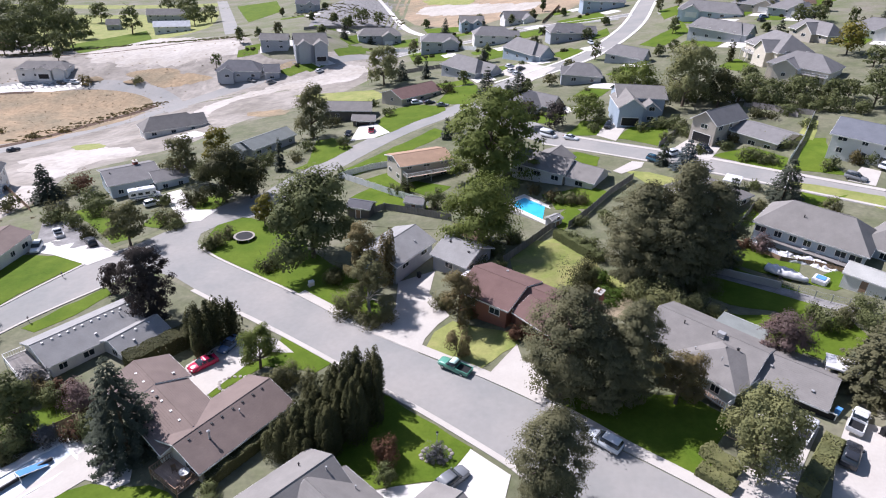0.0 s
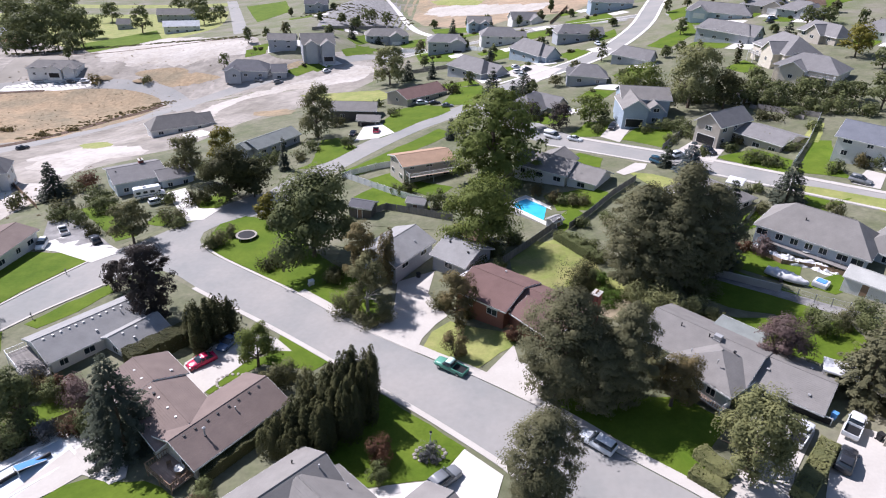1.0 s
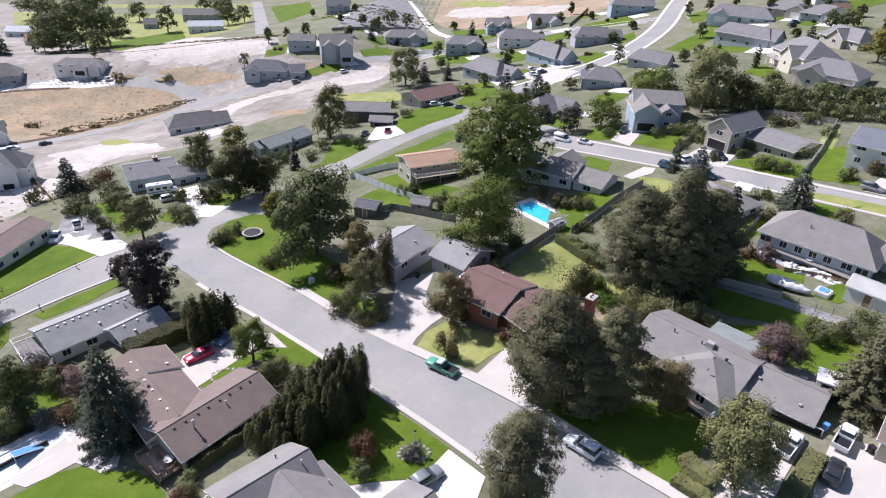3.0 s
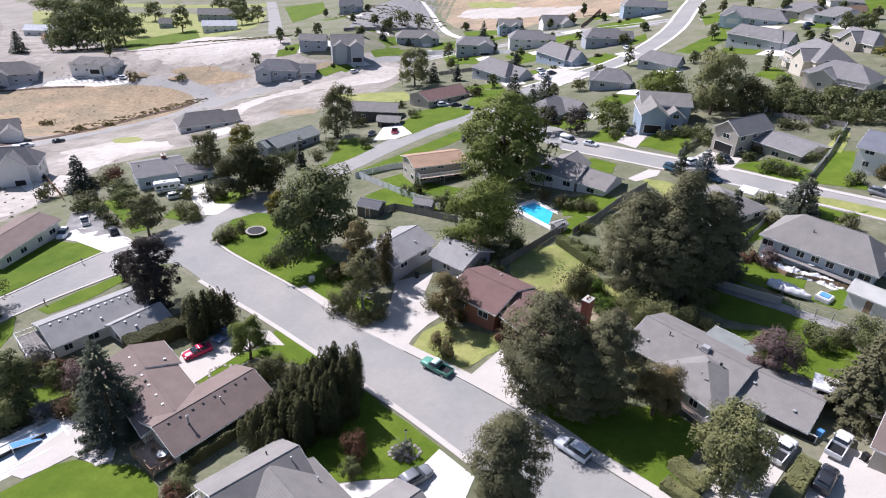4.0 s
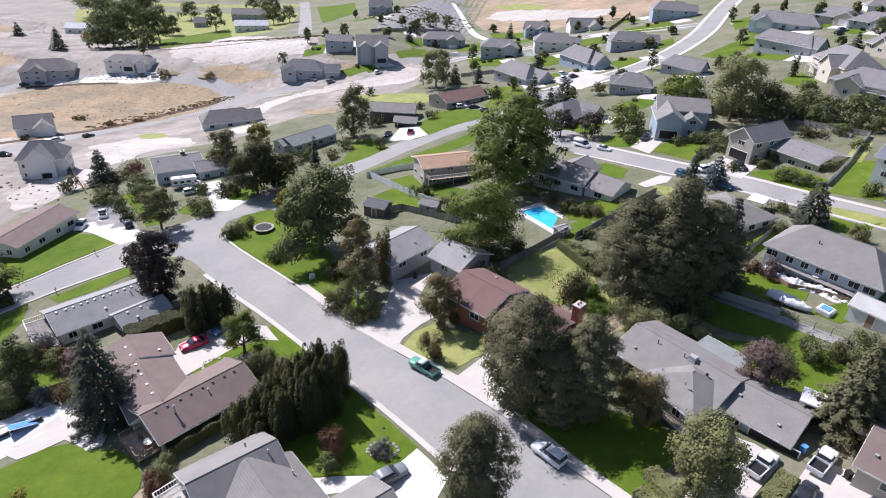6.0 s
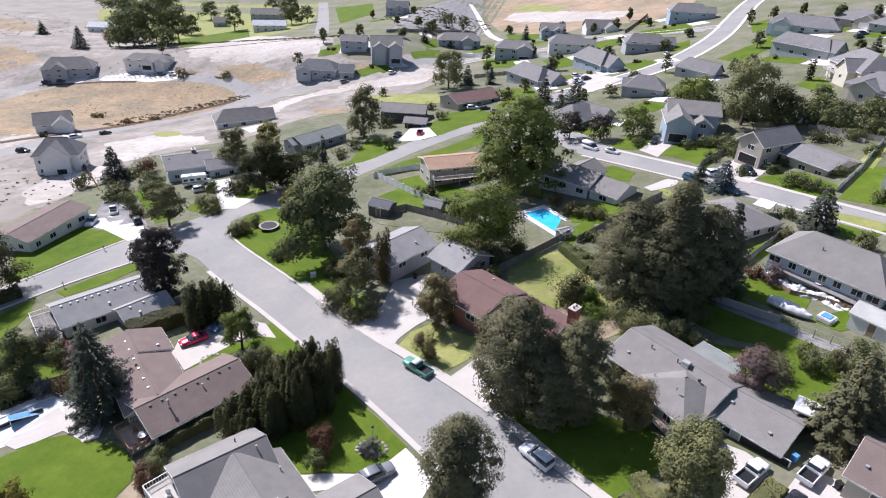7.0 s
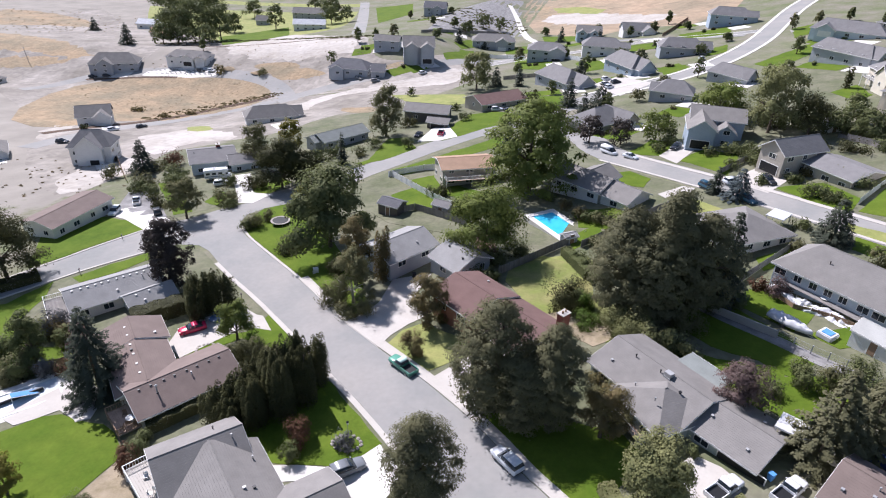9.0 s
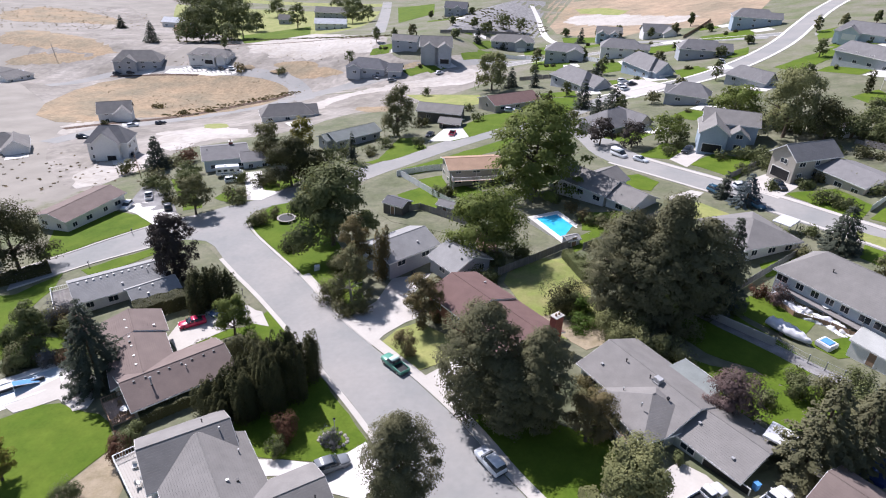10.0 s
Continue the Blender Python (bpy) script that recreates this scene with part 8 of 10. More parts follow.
plant("fir", 38.9, 86.4, 20.4, 6.0, "pine", "dark long-needled pine with a ragged crown")
plant("pine", 43.9, 87.6, 16.4, 5.4, "pine", "dark long-needled pine with a ragged crown")
plant("pine", 37.2, 83.9, 15.6, 5.6, "pine", "dark long-needled pine with a ragged crown")
plant("spruce", 48.3, 91.7, 14.7, 4.1, "spruce", "tall dark green spruce", group='spruces')
plant("spruce", 70.3, 113.7, 8.2, 3.8, "spruce", "dark green spruce by the street", group='spruces')
plant("spruce", 57.9, 133.9, 6.6, 3.5, "bluespruce", "blue-grey spruce by the street", group='spruces')
plant("spruce", 53.7, 137.2, 5.9, 1.9, "spruce", "small dark green spruce", group='spruces')
plant("spruce", -36.2, 53.6, 13.4, 4.2, "spruce", "broad dark spruce beside the pool terrace", group='spruces')
plant("spruce", -97.5, 142.7, 9.5, 4.4, "spruce", "dark green spruce at the edge of the dirt field", group='spruces')
plant("spruce", 54.3, 58.3, 12.3, 4.4, "pine", "ragged dark green spruce behind the carport house", group='spruces')
plant("spruce", 58.9, 60.3, 11.1, 4.3, "pine", "ragged dark green spruce behind the carport house", group='spruces')
plant("spruce", 3.1, 172.1, 6.1, 1.8, "spruce", "small dark green spruce", group='spruces')
plant("spruce", 17.5, 220.2, 9.6, 3.6, "spruce", "dark spruce by the street", group='spruces')
plant("spruce", 27.7, 210.6, 9.2, 5.1, "spruce", "dark spruce by the street", group='spruces')
plant("spruce", -41.4, 155.3, 8.9, 1.7, "spruce", "narrow spruce by the house", group='spruces')
plant("spruce", -14.9, 262.2, 7.9, 3.3, "spruce", "dark spruce by the willow", group='spruces')
plant("poplar", 13.4, 137.0, 21.4, 10.7, "fresh", "tall leafy shade tree with bright green crown", dens=1.2)
plant("broad", 8.4, 102.1, 14.1, 7.4, "fresh", "round bright green shade tree by the pool fence", dens=1.4)
plant("broad", -22.7, 102.6, 17.2, 9.3, "leaf", "spreading grey-green shade tree on the lawn", dens=1.7)
plant("broad", -36.2, 118.9, 7.3, 2.7, "yellow", "small yellow-green tree on the lawn")
plant("sparse", -11.9, 88.5, 13.6, 3.2, "autumn", "leafy tree turning brown")
plant("column", -7.5, 91.4, 10.1, 1.8, "autumn", "narrow brownish conifer by the bungalow")
plant("sparse", -9.9, 82.3, 10.3, 3.7, "olive", "thin birch with pale stems", bark='pale_trunk', dens=0.6)
plant("broad", 4.4, 77.8, 9.2, 3.1, "autumn", "small tree turning brown")
plant("willow", 35.7, 47.2, 10.8, 4.2, "pale", "open olive-green tree by the drive")
plant("sparse", 30.8, 57.7, 8.0, 3.2, "autumn", "small tree with brownish leaves")
plant("poplar", -45.7, 83.3, 13.4, 4.1, "purple", "dark purple-leaved plum tree", dens=1.2)
plant("broad", -56.4, 92.4, 5.9, 2.4, "purple", "small purple-leaved tree by the street")
plant("broad", -24.1, 68.9, 7.5, 2.9, "fresh", "small round green tree by the drive")
plant("broad", -62.6, 112.2, 10.1, 4.3, "olive", "round olive-green tree at the corner")
plant("broad", -49.6, 134.6, 13.0, 6.4, "cypress", "dark leafy tree by the houses", dens=1.6)
plant("broad", -65.9, 151.2, 13.3, 4.6, "olive", "pale green tree by the houses")
plant("broad", -44.0, 136.0, 9.5, 4.6, "cypress", "dark leafy tree by the houses", dens=1.6)
plant("broad", -59.4, 159.9, 12.1, 3.9, "yellow", "yellow-green tree among dark trees")
plant("willow", -38.0, 184.5, 16.7, 5.8, "olive", "tall olive-green tree by the dark house")
plant("willow", -22.1, 256.8, 15.4, 7.5, "pale", "grey-green willow by the dirt lots")
plant("broad", 43.7, 177.0, 8.5, 5.5, "fresh", "round bright green tree")
plant("willow", 72.9, 181.0, 18.2, 8.9, "pale", "large weeping willow behind the houses")
plant("broad", 62.2, 194.6, 11.5, 7.2, "fresh", "light green tree behind the two-storey house")
plant("broad", 81.3, 176.6, 11.5, 5.2, "cypress", "dark leafy tree beside the willow")
plant("broad", 25.8, 175.1, 8.0, 4.1, "purple", "dark purple-leaved tree by the street")
plant("broad", 34.4, 173.4, 7.6, 3.8, "purple", "dark purple-leaved tree by the street")
plant("broad", 138.7, 215.6, 10.8, 5.6, "yellow", "yellow-green round tree uphill")
plant("broad", 155.6, 270.2, 7.1, 5.9, "leaf", "dark green tree uphill")
plant("broad", 46.9, 65.1, 7.4, 3.4, "mauve", "mauve-brown ornamental tree behind the house")
plant("broad", 87.7, 180.1, 6.6, 5.0, "leaf", "dark leafy tree between the gardens")
plant("broad", 94.7, 174.1, 7.2, 4.8, "leaf", "dark leafy tree between the gardens")
plant("broad", 104.0, 174.2, 6.9, 4.8, "leaf", "dark leafy tree between the gardens")
plant("broad", 109.8, 170.4, 6.3, 4.3, "leaf", "dark leafy tree between the gardens")
plant("broad", 116.3, 162.1, 10.4, 5.3, "leaf", "dark leafy tree between the gardens")
plant("broad", 95.2, 186.4, 5.9, 4.3, "leaf", "dark leafy tree between the gardens")
plant("broad", -235.3, 359.2, 22.6, 12.8, "leaf", "tall dark tree by the farm")
plant("broad", -227.5, 370.6, 26.2, 11.5, "leaf", "tall dark tree by the farm")
plant("broad", -218.3, 381.1, 22.3, 9.3, "leaf", "tall dark tree by the farm")
plant("broad", -300.3, 452.4, 22.3, 11.9, "leaf", "tall dark tree by the farm")
plant("broad", -210.4, 442.8, 18.2, 6.8, "leaf", "tall dark tree by the farm")
plant("broad", -176.6, 468.7, 14.2, 8.2, "leaf", "tall dark tree by the farm")
plant("broad", -201.6, 525.8, 17.0, 9.1, "leaf", "tall dark tree by the farm")
plant("broad", -268.5, 452.3, 29.5, 13.9, "leaf", "tall dark tree by the farm")
plant("spruce", -256.9, 339.4, 12.5, 5.0, "spruce", "dark conifer in the dry field", group='spruces')
plant("spruce", -334.2, 401.2, 8.8, 4.6, "spruce", "dark conifer in the dry field", group='spruces')
plant("broad", -80.0, 79.8, 14.5, 7.0, "cypress", "dark spreading tree beside the street")
plant("broad", -93.3, 79.6, 14.5, 6.6, "cypress", "dark spreading tree beside the street")
plant("broad", -51.4, 57.6, 9.0, 2.9, "leaf", "small leafy tree on the lawn")
plant("broad", -34.0, 35.9, 5.6, 2.0, "yellow", "yellow-leaved tree by the lawn")
plant("broad", 103.3, 285.2, 7.1, 2.5, "leaf", "small street tree far uphill")
plant("broad", 84.2, 330.1, 4.1, 2.6, "leaf", "small street tree far uphill")
plant("column", 103.9, 225.3, 6.8, 1.4, "cypress", "narrow upright cypress by a house")
plant("column", 159.9, 242.2, 6.0, 3.2, "cypress", "narrow upright cypress by a house")
plant("column", -17.3, 52.1, 4.8, 1.9, "cypress", "tall narrow arborvitae in a dense row", group='arborvitae row')
plant("column", -15.8, 53.2, 5.6, 2.0, "cypress", "tall narrow arborvitae in a dense row", group='arborvitae row')
plant("column", -14.5, 54.5, 6.4, 2.0, "cypress", "tall narrow arborvitae in a dense row", group='arborvitae row')
plant("column", -13.1, 55.6, 7.4, 2.1, "cypress", "tall narrow arborvitae in a dense row", group='arborvitae row')
plant("column", -11.8, 56.8, 8.6, 2.1, "cypress", "tall narrow arborvitae in a dense row", group='arborvitae row')
plant("column", -10.4, 58.1, 9.7, 2.1, "cypress", "tall narrow arborvitae in a dense row", group='arborvitae row')
plant("column", -9.0, 59.7, 9.6, 2.2, "cypress", "tall narrow arborvitae in a dense row", group='arborvitae row')
plant("column", -7.1, 61.7, 7.7, 1.9, "cypress", "tall narrow arborvitae in a dense row", group='arborvitae row')
plant("column", -14.9, 51.1, 4.6, 2.1, "cypress", "tall narrow arborvitae in a dense row", group='arborvitae row')
plant("column", -12.2, 53.2, 6.8, 2.2, "cypress", "tall narrow arborvitae in a dense row", group='arborvitae row')
plant("column", -10.1, 55.4, 9.5, 2.2, "cypress", "tall narrow arborvitae in a dense row", group='arborvitae row')
plant("column", -8.3, 57.3, 8.7, 2.1, "cypress", "tall narrow arborvitae in a dense row", group='arborvitae row')
plant("column", -7.2, 57.5, 8.9, 1.8, "cypress", "tall narrow arborvitae in a dense row", group='arborvitae row')
plant("column", -9.0, 54.4, 9.0, 1.9, "cypress", "tall narrow arborvitae in a dense row", group='arborvitae row')
plant("column", -11.0, 52.3, 7.2, 2.0, "cypress", "tall narrow arborvitae in a dense row", group='arborvitae row')
plant("column", -35.4, 75.5, 7.3, 1.7, "cypress", "tall narrow arborvitae in a dense row", group='arborvitae row')
plant("column", -33.8, 76.1, 7.5, 1.7, "cypress", "tall narrow arborvitae in a dense row", group='arborvitae row')
plant("column", -32.3, 76.7, 7.6, 1.8, "cypress", "tall narrow arborvitae in a dense row", group='arborvitae row')
plant("column", -30.8, 77.8, 6.6, 1.6, "cypress", "tall narrow arborvitae in a dense row", group='arborvitae row')
plant("column", -33.9, 73.2, 6.7, 1.7, "cypress", "tall narrow arborvitae in a dense row", group='arborvitae row')
plant("broad", -236.7, 346.5, 13.3, 7.7, "leaf", "dark leafy tree by the farm")
plant("broad", -222.8, 349.2, 11.4, 7.0, "leaf", "dark leafy tree by the farm")
plant("broad", -209.5, 353.4, 12.1, 7.1, "leaf", "dark leafy tree by the farm")
plant("broad", -233.0, 422.1, 14.1, 7.4, "leaf", "dark leafy tree by the farm")
plant("broad", -264.2, 508.6, 14.5, 8.8, "leaf", "dark leafy tree by the farm")
plant("broad", -346.3, 505.7, 28.5, 17.6, "leaf", "dark leafy tree by the farm")
plant("broad", -317.2, 508.4, 24.6, 13.3, "leaf", "dark leafy tree by the farm")
plant("broad", -234.5, 568.8, 13.7, 7.4, "leaf", "dark leafy tree by the farm")
plant("broad", -166.8, 476.5, 11.7, 6.2, "leaf", "dark leafy tree by the farm")
plant("broad", -261.3, 387.3, 17.9, 10.3, "leaf", "dark leafy tree by the farm")
plant("broad", -56.8, 401.1, 7.3, 4.6, "leaf", "small leafy garden tree among the houses")
plant("broad", -52.6, 440.0, 9.0, 5.7, "leaf", "small leafy garden tree among the houses")
plant("broad", -41.6, 444.7, 9.1, 5.0, "leaf", "small leafy garden tree among the houses")
plant("broad", -65.4, 360.3, 5.1, 2.8, "leaf", "small leafy garden tree among the houses")
plant("broad", -8.1, 419.6, 5.2, 2.9, "leaf", "small leafy garden tree among the houses")
plant("broad", 53.1, 330.3, 3.9, 2.3, "leaf", "small leafy garden tree among the houses")
plant("broad", 92.7, 251.9, 4.8, 2.5, "leaf", "small leafy garden tree among the houses")
plant("broad", 86.0, 247.6, 4.3, 2.2, "leaf", "small leafy garden tree among the houses")
plant("broad", 119.7, 219.7, 4.8, 2.6, "leaf", "small leafy garden tree among the houses")
plant("broad", 142.4, 252.4, 4.6, 2.7, "leaf", "small leafy garden tree among the houses")
plant("broad", 133.9, 264.9, 3.3, 2.1, "leaf", "small leafy garden tree among the houses")
plant("broad", 136.8, 197.4, 6.9, 3.6, "leaf", "small leafy garden tree among the houses")
plant("broad", 114.7, 171.1, 5.5, 3.9, "leaf", "small leafy garden tree among the houses")
plant("broad", 106.5, 184.3, 4.7, 3.0, "leaf", "small leafy garden tree among the houses")
plant("broad", 97.4, 195.7, 6.1, 3.6, "leaf", "small leafy garden tree among the houses")
plant("broad", 10.0, 240.4, 5.4, 2.0, "leaf", "small leafy garden tree among the houses")
plant("broad", -9.2, 289.5, 4.6, 2.1, "leaf", "small leafy garden tree among the houses")
plant("broad", 47.4, 175.1, 4.2, 1.8, "leaf", "small leafy garden tree among the houses")
plant("broad", 18.2, 269.3, 3.8, 1.5, "leaf", "small leafy garden tree among the houses")

# ---- shrubs and hedges ----
plant("shrub", -57.1, 134.1, 5.0, 3.4, "cypress", "dense rounded garden shrub", group='shrubs', name="shrub", category="shrub")
plant("shrub", -30.6, 99.0, 2.9, 2.5, "cypress", "dense rounded garden shrub", group='shrubs', name="shrub", category="shrub")
plant("shrub", -43.8, 110.0, 3.7, 2.5, "olive", "dense rounded garden shrub", group='shrubs', name="shrub", category="shrub")
plant("shrub", -45.3, 108.7, 3.0, 1.7, "leaf", "dense rounded garden shrub", group='shrubs', name="shrub", category="shrub")
plant("shrub", -42.7, 114.1, 2.5, 1.8, "olive", "dense rounded garden shrub", group='shrubs', name="shrub", category="shrub")
plant("shrub", -93.1, 150.2, 5.0, 3.7, "rust", "dense rounded garden shrub", group='shrubs', name="shrub", category="shrub")
plant("shrub", -84.3, 138.9, 4.5, 3.8, "leaf", "dense rounded garden shrub", group='shrubs', name="shrub", category="shrub")
plant("shrub", -87.3, 130.4, 4.3, 3.3, "olive", "dense rounded garden shrub", group='shrubs', name="shrub", category="shrub")
plant("shrub", -81.6, 124.8, 3.4, 2.6, "leaf", "dense rounded garden shrub", group='shrubs', name="shrub", category="shrub")
plant("shrub", -74.5, 118.6, 3.0, 2.5, "cypress", "dense rounded garden shrub", group='shrubs', name="shrub", category="shrub")
plant("shrub", -94.7, 146.3, 3.4, 2.9, "olive", "dense rounded garden shrub", group='shrubs', name="shrub", category="shrub")
plant("shrub", -87.5, 127.1, 3.7, 2.6, "leaf", "dense rounded garden shrub", group='shrubs', name="shrub", category="shrub")
plant("shrub", -78.2, 130.9, 4.3, 3.3, "leaf", "dense rounded garden shrub", group='shrubs', name="shrub", category="shrub")
plant("shrub", -59.0, 123.5, 4.1, 3.2, "olive", "dense rounded garden shrub", group='shrubs', name="shrub", category="shrub")
plant("shrub", -56.5, 120.1, 2.7, 2.1, "leaf", "dense rounded garden shrub", group='shrubs', name="shrub", category="shrub")
plant("shrub", -65.4, 134.3, 3.1, 2.7, "leaf", "dense rounded garden shrub", group='shrubs', name="shrub", category="shrub")
plant("shrub", -56.5, 62.7, 4.7, 2.3, "olive", "dense rounded garden shrub", group='shrubs', name="shrub", category="shrub")
plant("shrub", -53.5, 64.2, 3.9, 2.1, "autumn", "dense rounded garden shrub", group='shrubs', name="shrub", category="shrub")
plant("shrub", -50.4, 62.9, 3.4, 1.9, "leaf", "dense rounded garden shrub", group='shrubs', name="shrub", category="shrub")
plant("shrub", -50.2, 56.1, 3.7, 2.0, "olive", "dense rounded garden shrub", group='shrubs', name="shrub", category="shrub")
plant("shrub", -50.9, 53.3, 4.4, 2.1, "olive", "dense rounded garden shrub", group='shrubs', name="shrub", category="shrub")
plant("shrub", -56.8, 58.4, 4.9, 2.2, "leaf", "dense rounded garden shrub", group='shrubs', name="shrub", category="shrub")
plant("shrub", -49.8, 64.6, 3.0, 1.6, "rust", "dense rounded garden shrub", group='shrubs', name="shrub", category="shrub")
plant("shrub", -47.4, 55.0, 3.1, 1.8, "lavender", "dense rounded garden shrub", group='shrubs', name="shrub", category="shrub")
plant("shrub", -44.5, 56.3, 2.5, 1.6, "rust", "dense rounded garden shrub", group='shrubs', name="shrub", category="shrub")
plant("shrub", -19.3, 65.1, 3.7, 2.6, "olive", "dense rounded garden shrub", group='shrubs', name="shrub", category="shrub")
plant("shrub", -21.1, 62.9, 3.8, 1.5, "olive", "dense rounded garden shrub", group='shrubs', name="shrub", category="shrub")
plant("shrub", -16.3, 63.7, 3.4, 1.5, "olive", "dense rounded garden shrub", group='shrubs', name="shrub", category="shrub")
plant("shrub", -13.0, 82.1, 4.6, 2.8, "olive", "dense rounded garden shrub", group='shrubs', name="shrub", category="shrub")
plant("shrub", -7.3, 80.0, 3.2, 2.3, "olive", "dense rounded garden shrub", group='shrubs', name="shrub", category="shrub")
plant("shrub", -16.8, 92.5, 3.7, 2.5, "cypress", "dense rounded garden shrub", group='shrubs', name="shrub", category="shrub")
plant("shrub", -9.8, 78.6, 2.5, 2.4, "olive", "dense rounded garden shrub", group='shrubs', name="shrub", category="shrub")
plant("shrub", 4.2, 69.6, 4.7, 1.9, "autumn", "dense rounded garden shrub", group='shrubs', name="shrub", category="shrub")
plant("shrub", 12.6, 72.9, 2.4, 1.3, "rust", "dense rounded garden shrub", group='shrubs', name="shrub", category="shrub")
plant("shrub", 14.3, 74.9, 3.1, 1.4, "autumn", "dense rounded garden shrub", group='shrubs', name="shrub", category="shrub")
plant("shrub", 24.1, 86.8, 4.9, 4.0, "cypress", "dense rounded garden shrub", group='shrubs', name="shrub", category="shrub")
plant("shrub", 26.6, 87.4, 3.5, 2.4, "leaf", "dense rounded garden shrub", group='shrubs', name="shrub", category="shrub")
plant("shrub", 25.8, 121.0, 3.1, 2.3, "autumn", "dense rounded garden shrub", group='shrubs', name="shrub", category="shrub")
plant("shrub", 30.2, 119.0, 3.1, 2.6, "olive", "dense rounded garden shrub", group='shrubs', name="shrub", category="shrub")
plant("shrub", 28.0, 120.0, 2.5, 2.4, "leaf", "dense rounded garden shrub", group='shrubs', name="shrub", category="shrub")
plant("shrub", 32.6, 80.1, 4.6, 2.6, "pale", "dense rounded garden shrub", group='shrubs', name="shrub", category="shrub")
plant("shrub", 35.1, 77.5, 5.1, 3.0, "pale", "dense rounded garden shrub", group='shrubs', name="shrub", category="shrub")
plant("shrub", 37.6, 76.5, 4.3, 2.4, "pale", "dense rounded garden shrub", group='shrubs', name="shrub", category="shrub")
plant("shrub", 35.4, 81.1, 4.0, 2.2, "leaf", "dense rounded garden shrub", group='shrubs', name="shrub", category="shrub")
plant("shrub", 29.0, 81.9, 2.0, 3.1, "grass", "dense rounded garden shrub", group='shrubs', name="shrub", category="shrub")
plant("shrub", 28.0, 85.4, 3.2, 1.9, "grass", "dense rounded garden shrub", group='shrubs', name="shrub", category="shrub")
plant("shrub", -4.5, 49.7, 3.8, 1.8, "rust", "dense rounded garden shrub", group='shrubs', name="shrub", category="shrub")
plant("shrub", 1.2, 50.5, 2.3, 1.4, "lavender", "dense rounded garden shrub", group='shrubs', name="shrub", category="shrub")
plant("shrub", 55.9, 70.6, 3.3, 2.0, "leaf", "dense rounded garden shrub", group='shrubs', name="shrub", category="shrub")
plant("shrub", 52.0, 69.0, 2.1, 1.6, "leaf", "dense rounded garden shrub", group='shrubs', name="shrub", category="shrub")
plant("shrub", 59.1, 72.3, 2.9, 2.0, "olive", "dense rounded garden shrub", group='shrubs', name="shrub", category="shrub")
plant("shrub", 57.1, 93.8, 3.8, 2.2, "mauve", "dense rounded garden shrub", group='shrubs', name="shrub", category="shrub")
plant("shrub", 54.8, 95.2, 2.7, 1.7, "rust", "dense rounded garden shrub", group='shrubs', name="shrub", category="shrub")
plant("shrub", 75.0, 105.3, 3.5, 1.9, "olive", "dense rounded garden shrub", group='shrubs', name="shrub", category="shrub")
plant("shrub", 63.2, 108.9, 2.8, 2.1, "olive", "dense rounded garden shrub", group='shrubs', name="shrub", category="shrub")
plant("shrub", 64.8, 162.0, 3.7, 3.1, "leaf", "dense rounded garden shrub", group='shrubs', name="shrub", category="shrub")
plant("shrub", 61.0, 164.3, 2.8, 3.1, "leaf", "dense rounded garden shrub", group='shrubs', name="shrub", category="shrub")
plant("shrub", 73.2, 134.7, 3.5, 3.3, "leaf", "dense rounded garden shrub", group='shrubs', name="shrub", category="shrub")
plant("shrub", 75.8, 132.1, 2.9, 2.6, "leaf", "dense rounded garden shrub", group='shrubs', name="shrub", category="shrub")
plant("shrub", -26.5, 171.6, 3.5, 2.1, "leaf", "dense rounded garden shrub", group='shrubs', name="shrub", category="shrub")
plant("shrub", -48.9, 248.6, 3.9, 2.3, "leaf", "dense rounded garden shrub", group='shrubs', name="shrub", category="shrub")
plant("shrub", 3.4, 229.3, 4.4, 3.6, "cypress", "dense rounded garden shrub", group='shrubs', name="shrub", category="shrub")
plant("shrub", 59.7, 153.0, 2.6, 2.2, "leaf", "dense rounded garden shrub", group='shrubs', name="shrub", category="shrub")
plant("shrub", 92.0, 127.7, 3.5, 1.9, "autumn", "dense rounded garden shrub", group='shrubs', name="shrub", category="shrub")
plant("shrub", -9.0, 131.9, 2.8, 2.0, "leaf", "dense rounded garden shrub", group='shrubs', name="shrub", category="shrub")
plant("shrub", -6.4, 133.1, 2.7, 2.0, "cypress", "dense rounded garden shrub", group='shrubs', name="shrub", category="shrub")
plant("shrub", 0.3, 122.0, 4.6, 2.5, "leaf", "dense rounded garden shrub", group='shrubs', name="shrub", category="shrub")
plant("shrub", 14.5, 103.6, 3.6, 2.7, "leaf", "dense rounded garden shrub", group='shrubs', name="shrub", category="shrub")
plant("shrub", 11.0, 99.5, 3.0, 2.6, "leaf", "dense rounded garden shrub", group='shrubs', name="shrub", category="shrub")
plant("shrub", 28.6, 99.2, 2.8, 2.1, "leaf", "dense rounded garden shrub", group='shrubs', name="shrub", category="shrub")
plant("shrub", 26.0, 101.9, 2.2, 2.1, "leaf", "dense rounded garden shrub", group='shrubs', name="shrub", category="shrub")
plant("shrub", -103.7, 137.0, 3.9, 2.8, "olive", "dense rounded garden shrub", group='shrubs', name="shrub", category="shrub")
plant("shrub", -6.2, 97.4, 3.0, 2.1, "autumn", "dense rounded garden shrub", group='shrubs', name="shrub", category="shrub")
plant("shrub", -4.0, 106.3, 2.7, 2.0, "leaf", "dense rounded garden shrub", group='shrubs', name="shrub", category="shrub")
plant("shrub", 5.2, 99.2, 3.0, 2.1, "leaf", "dense rounded garden shrub", group='shrubs', name="shrub", category="shrub")
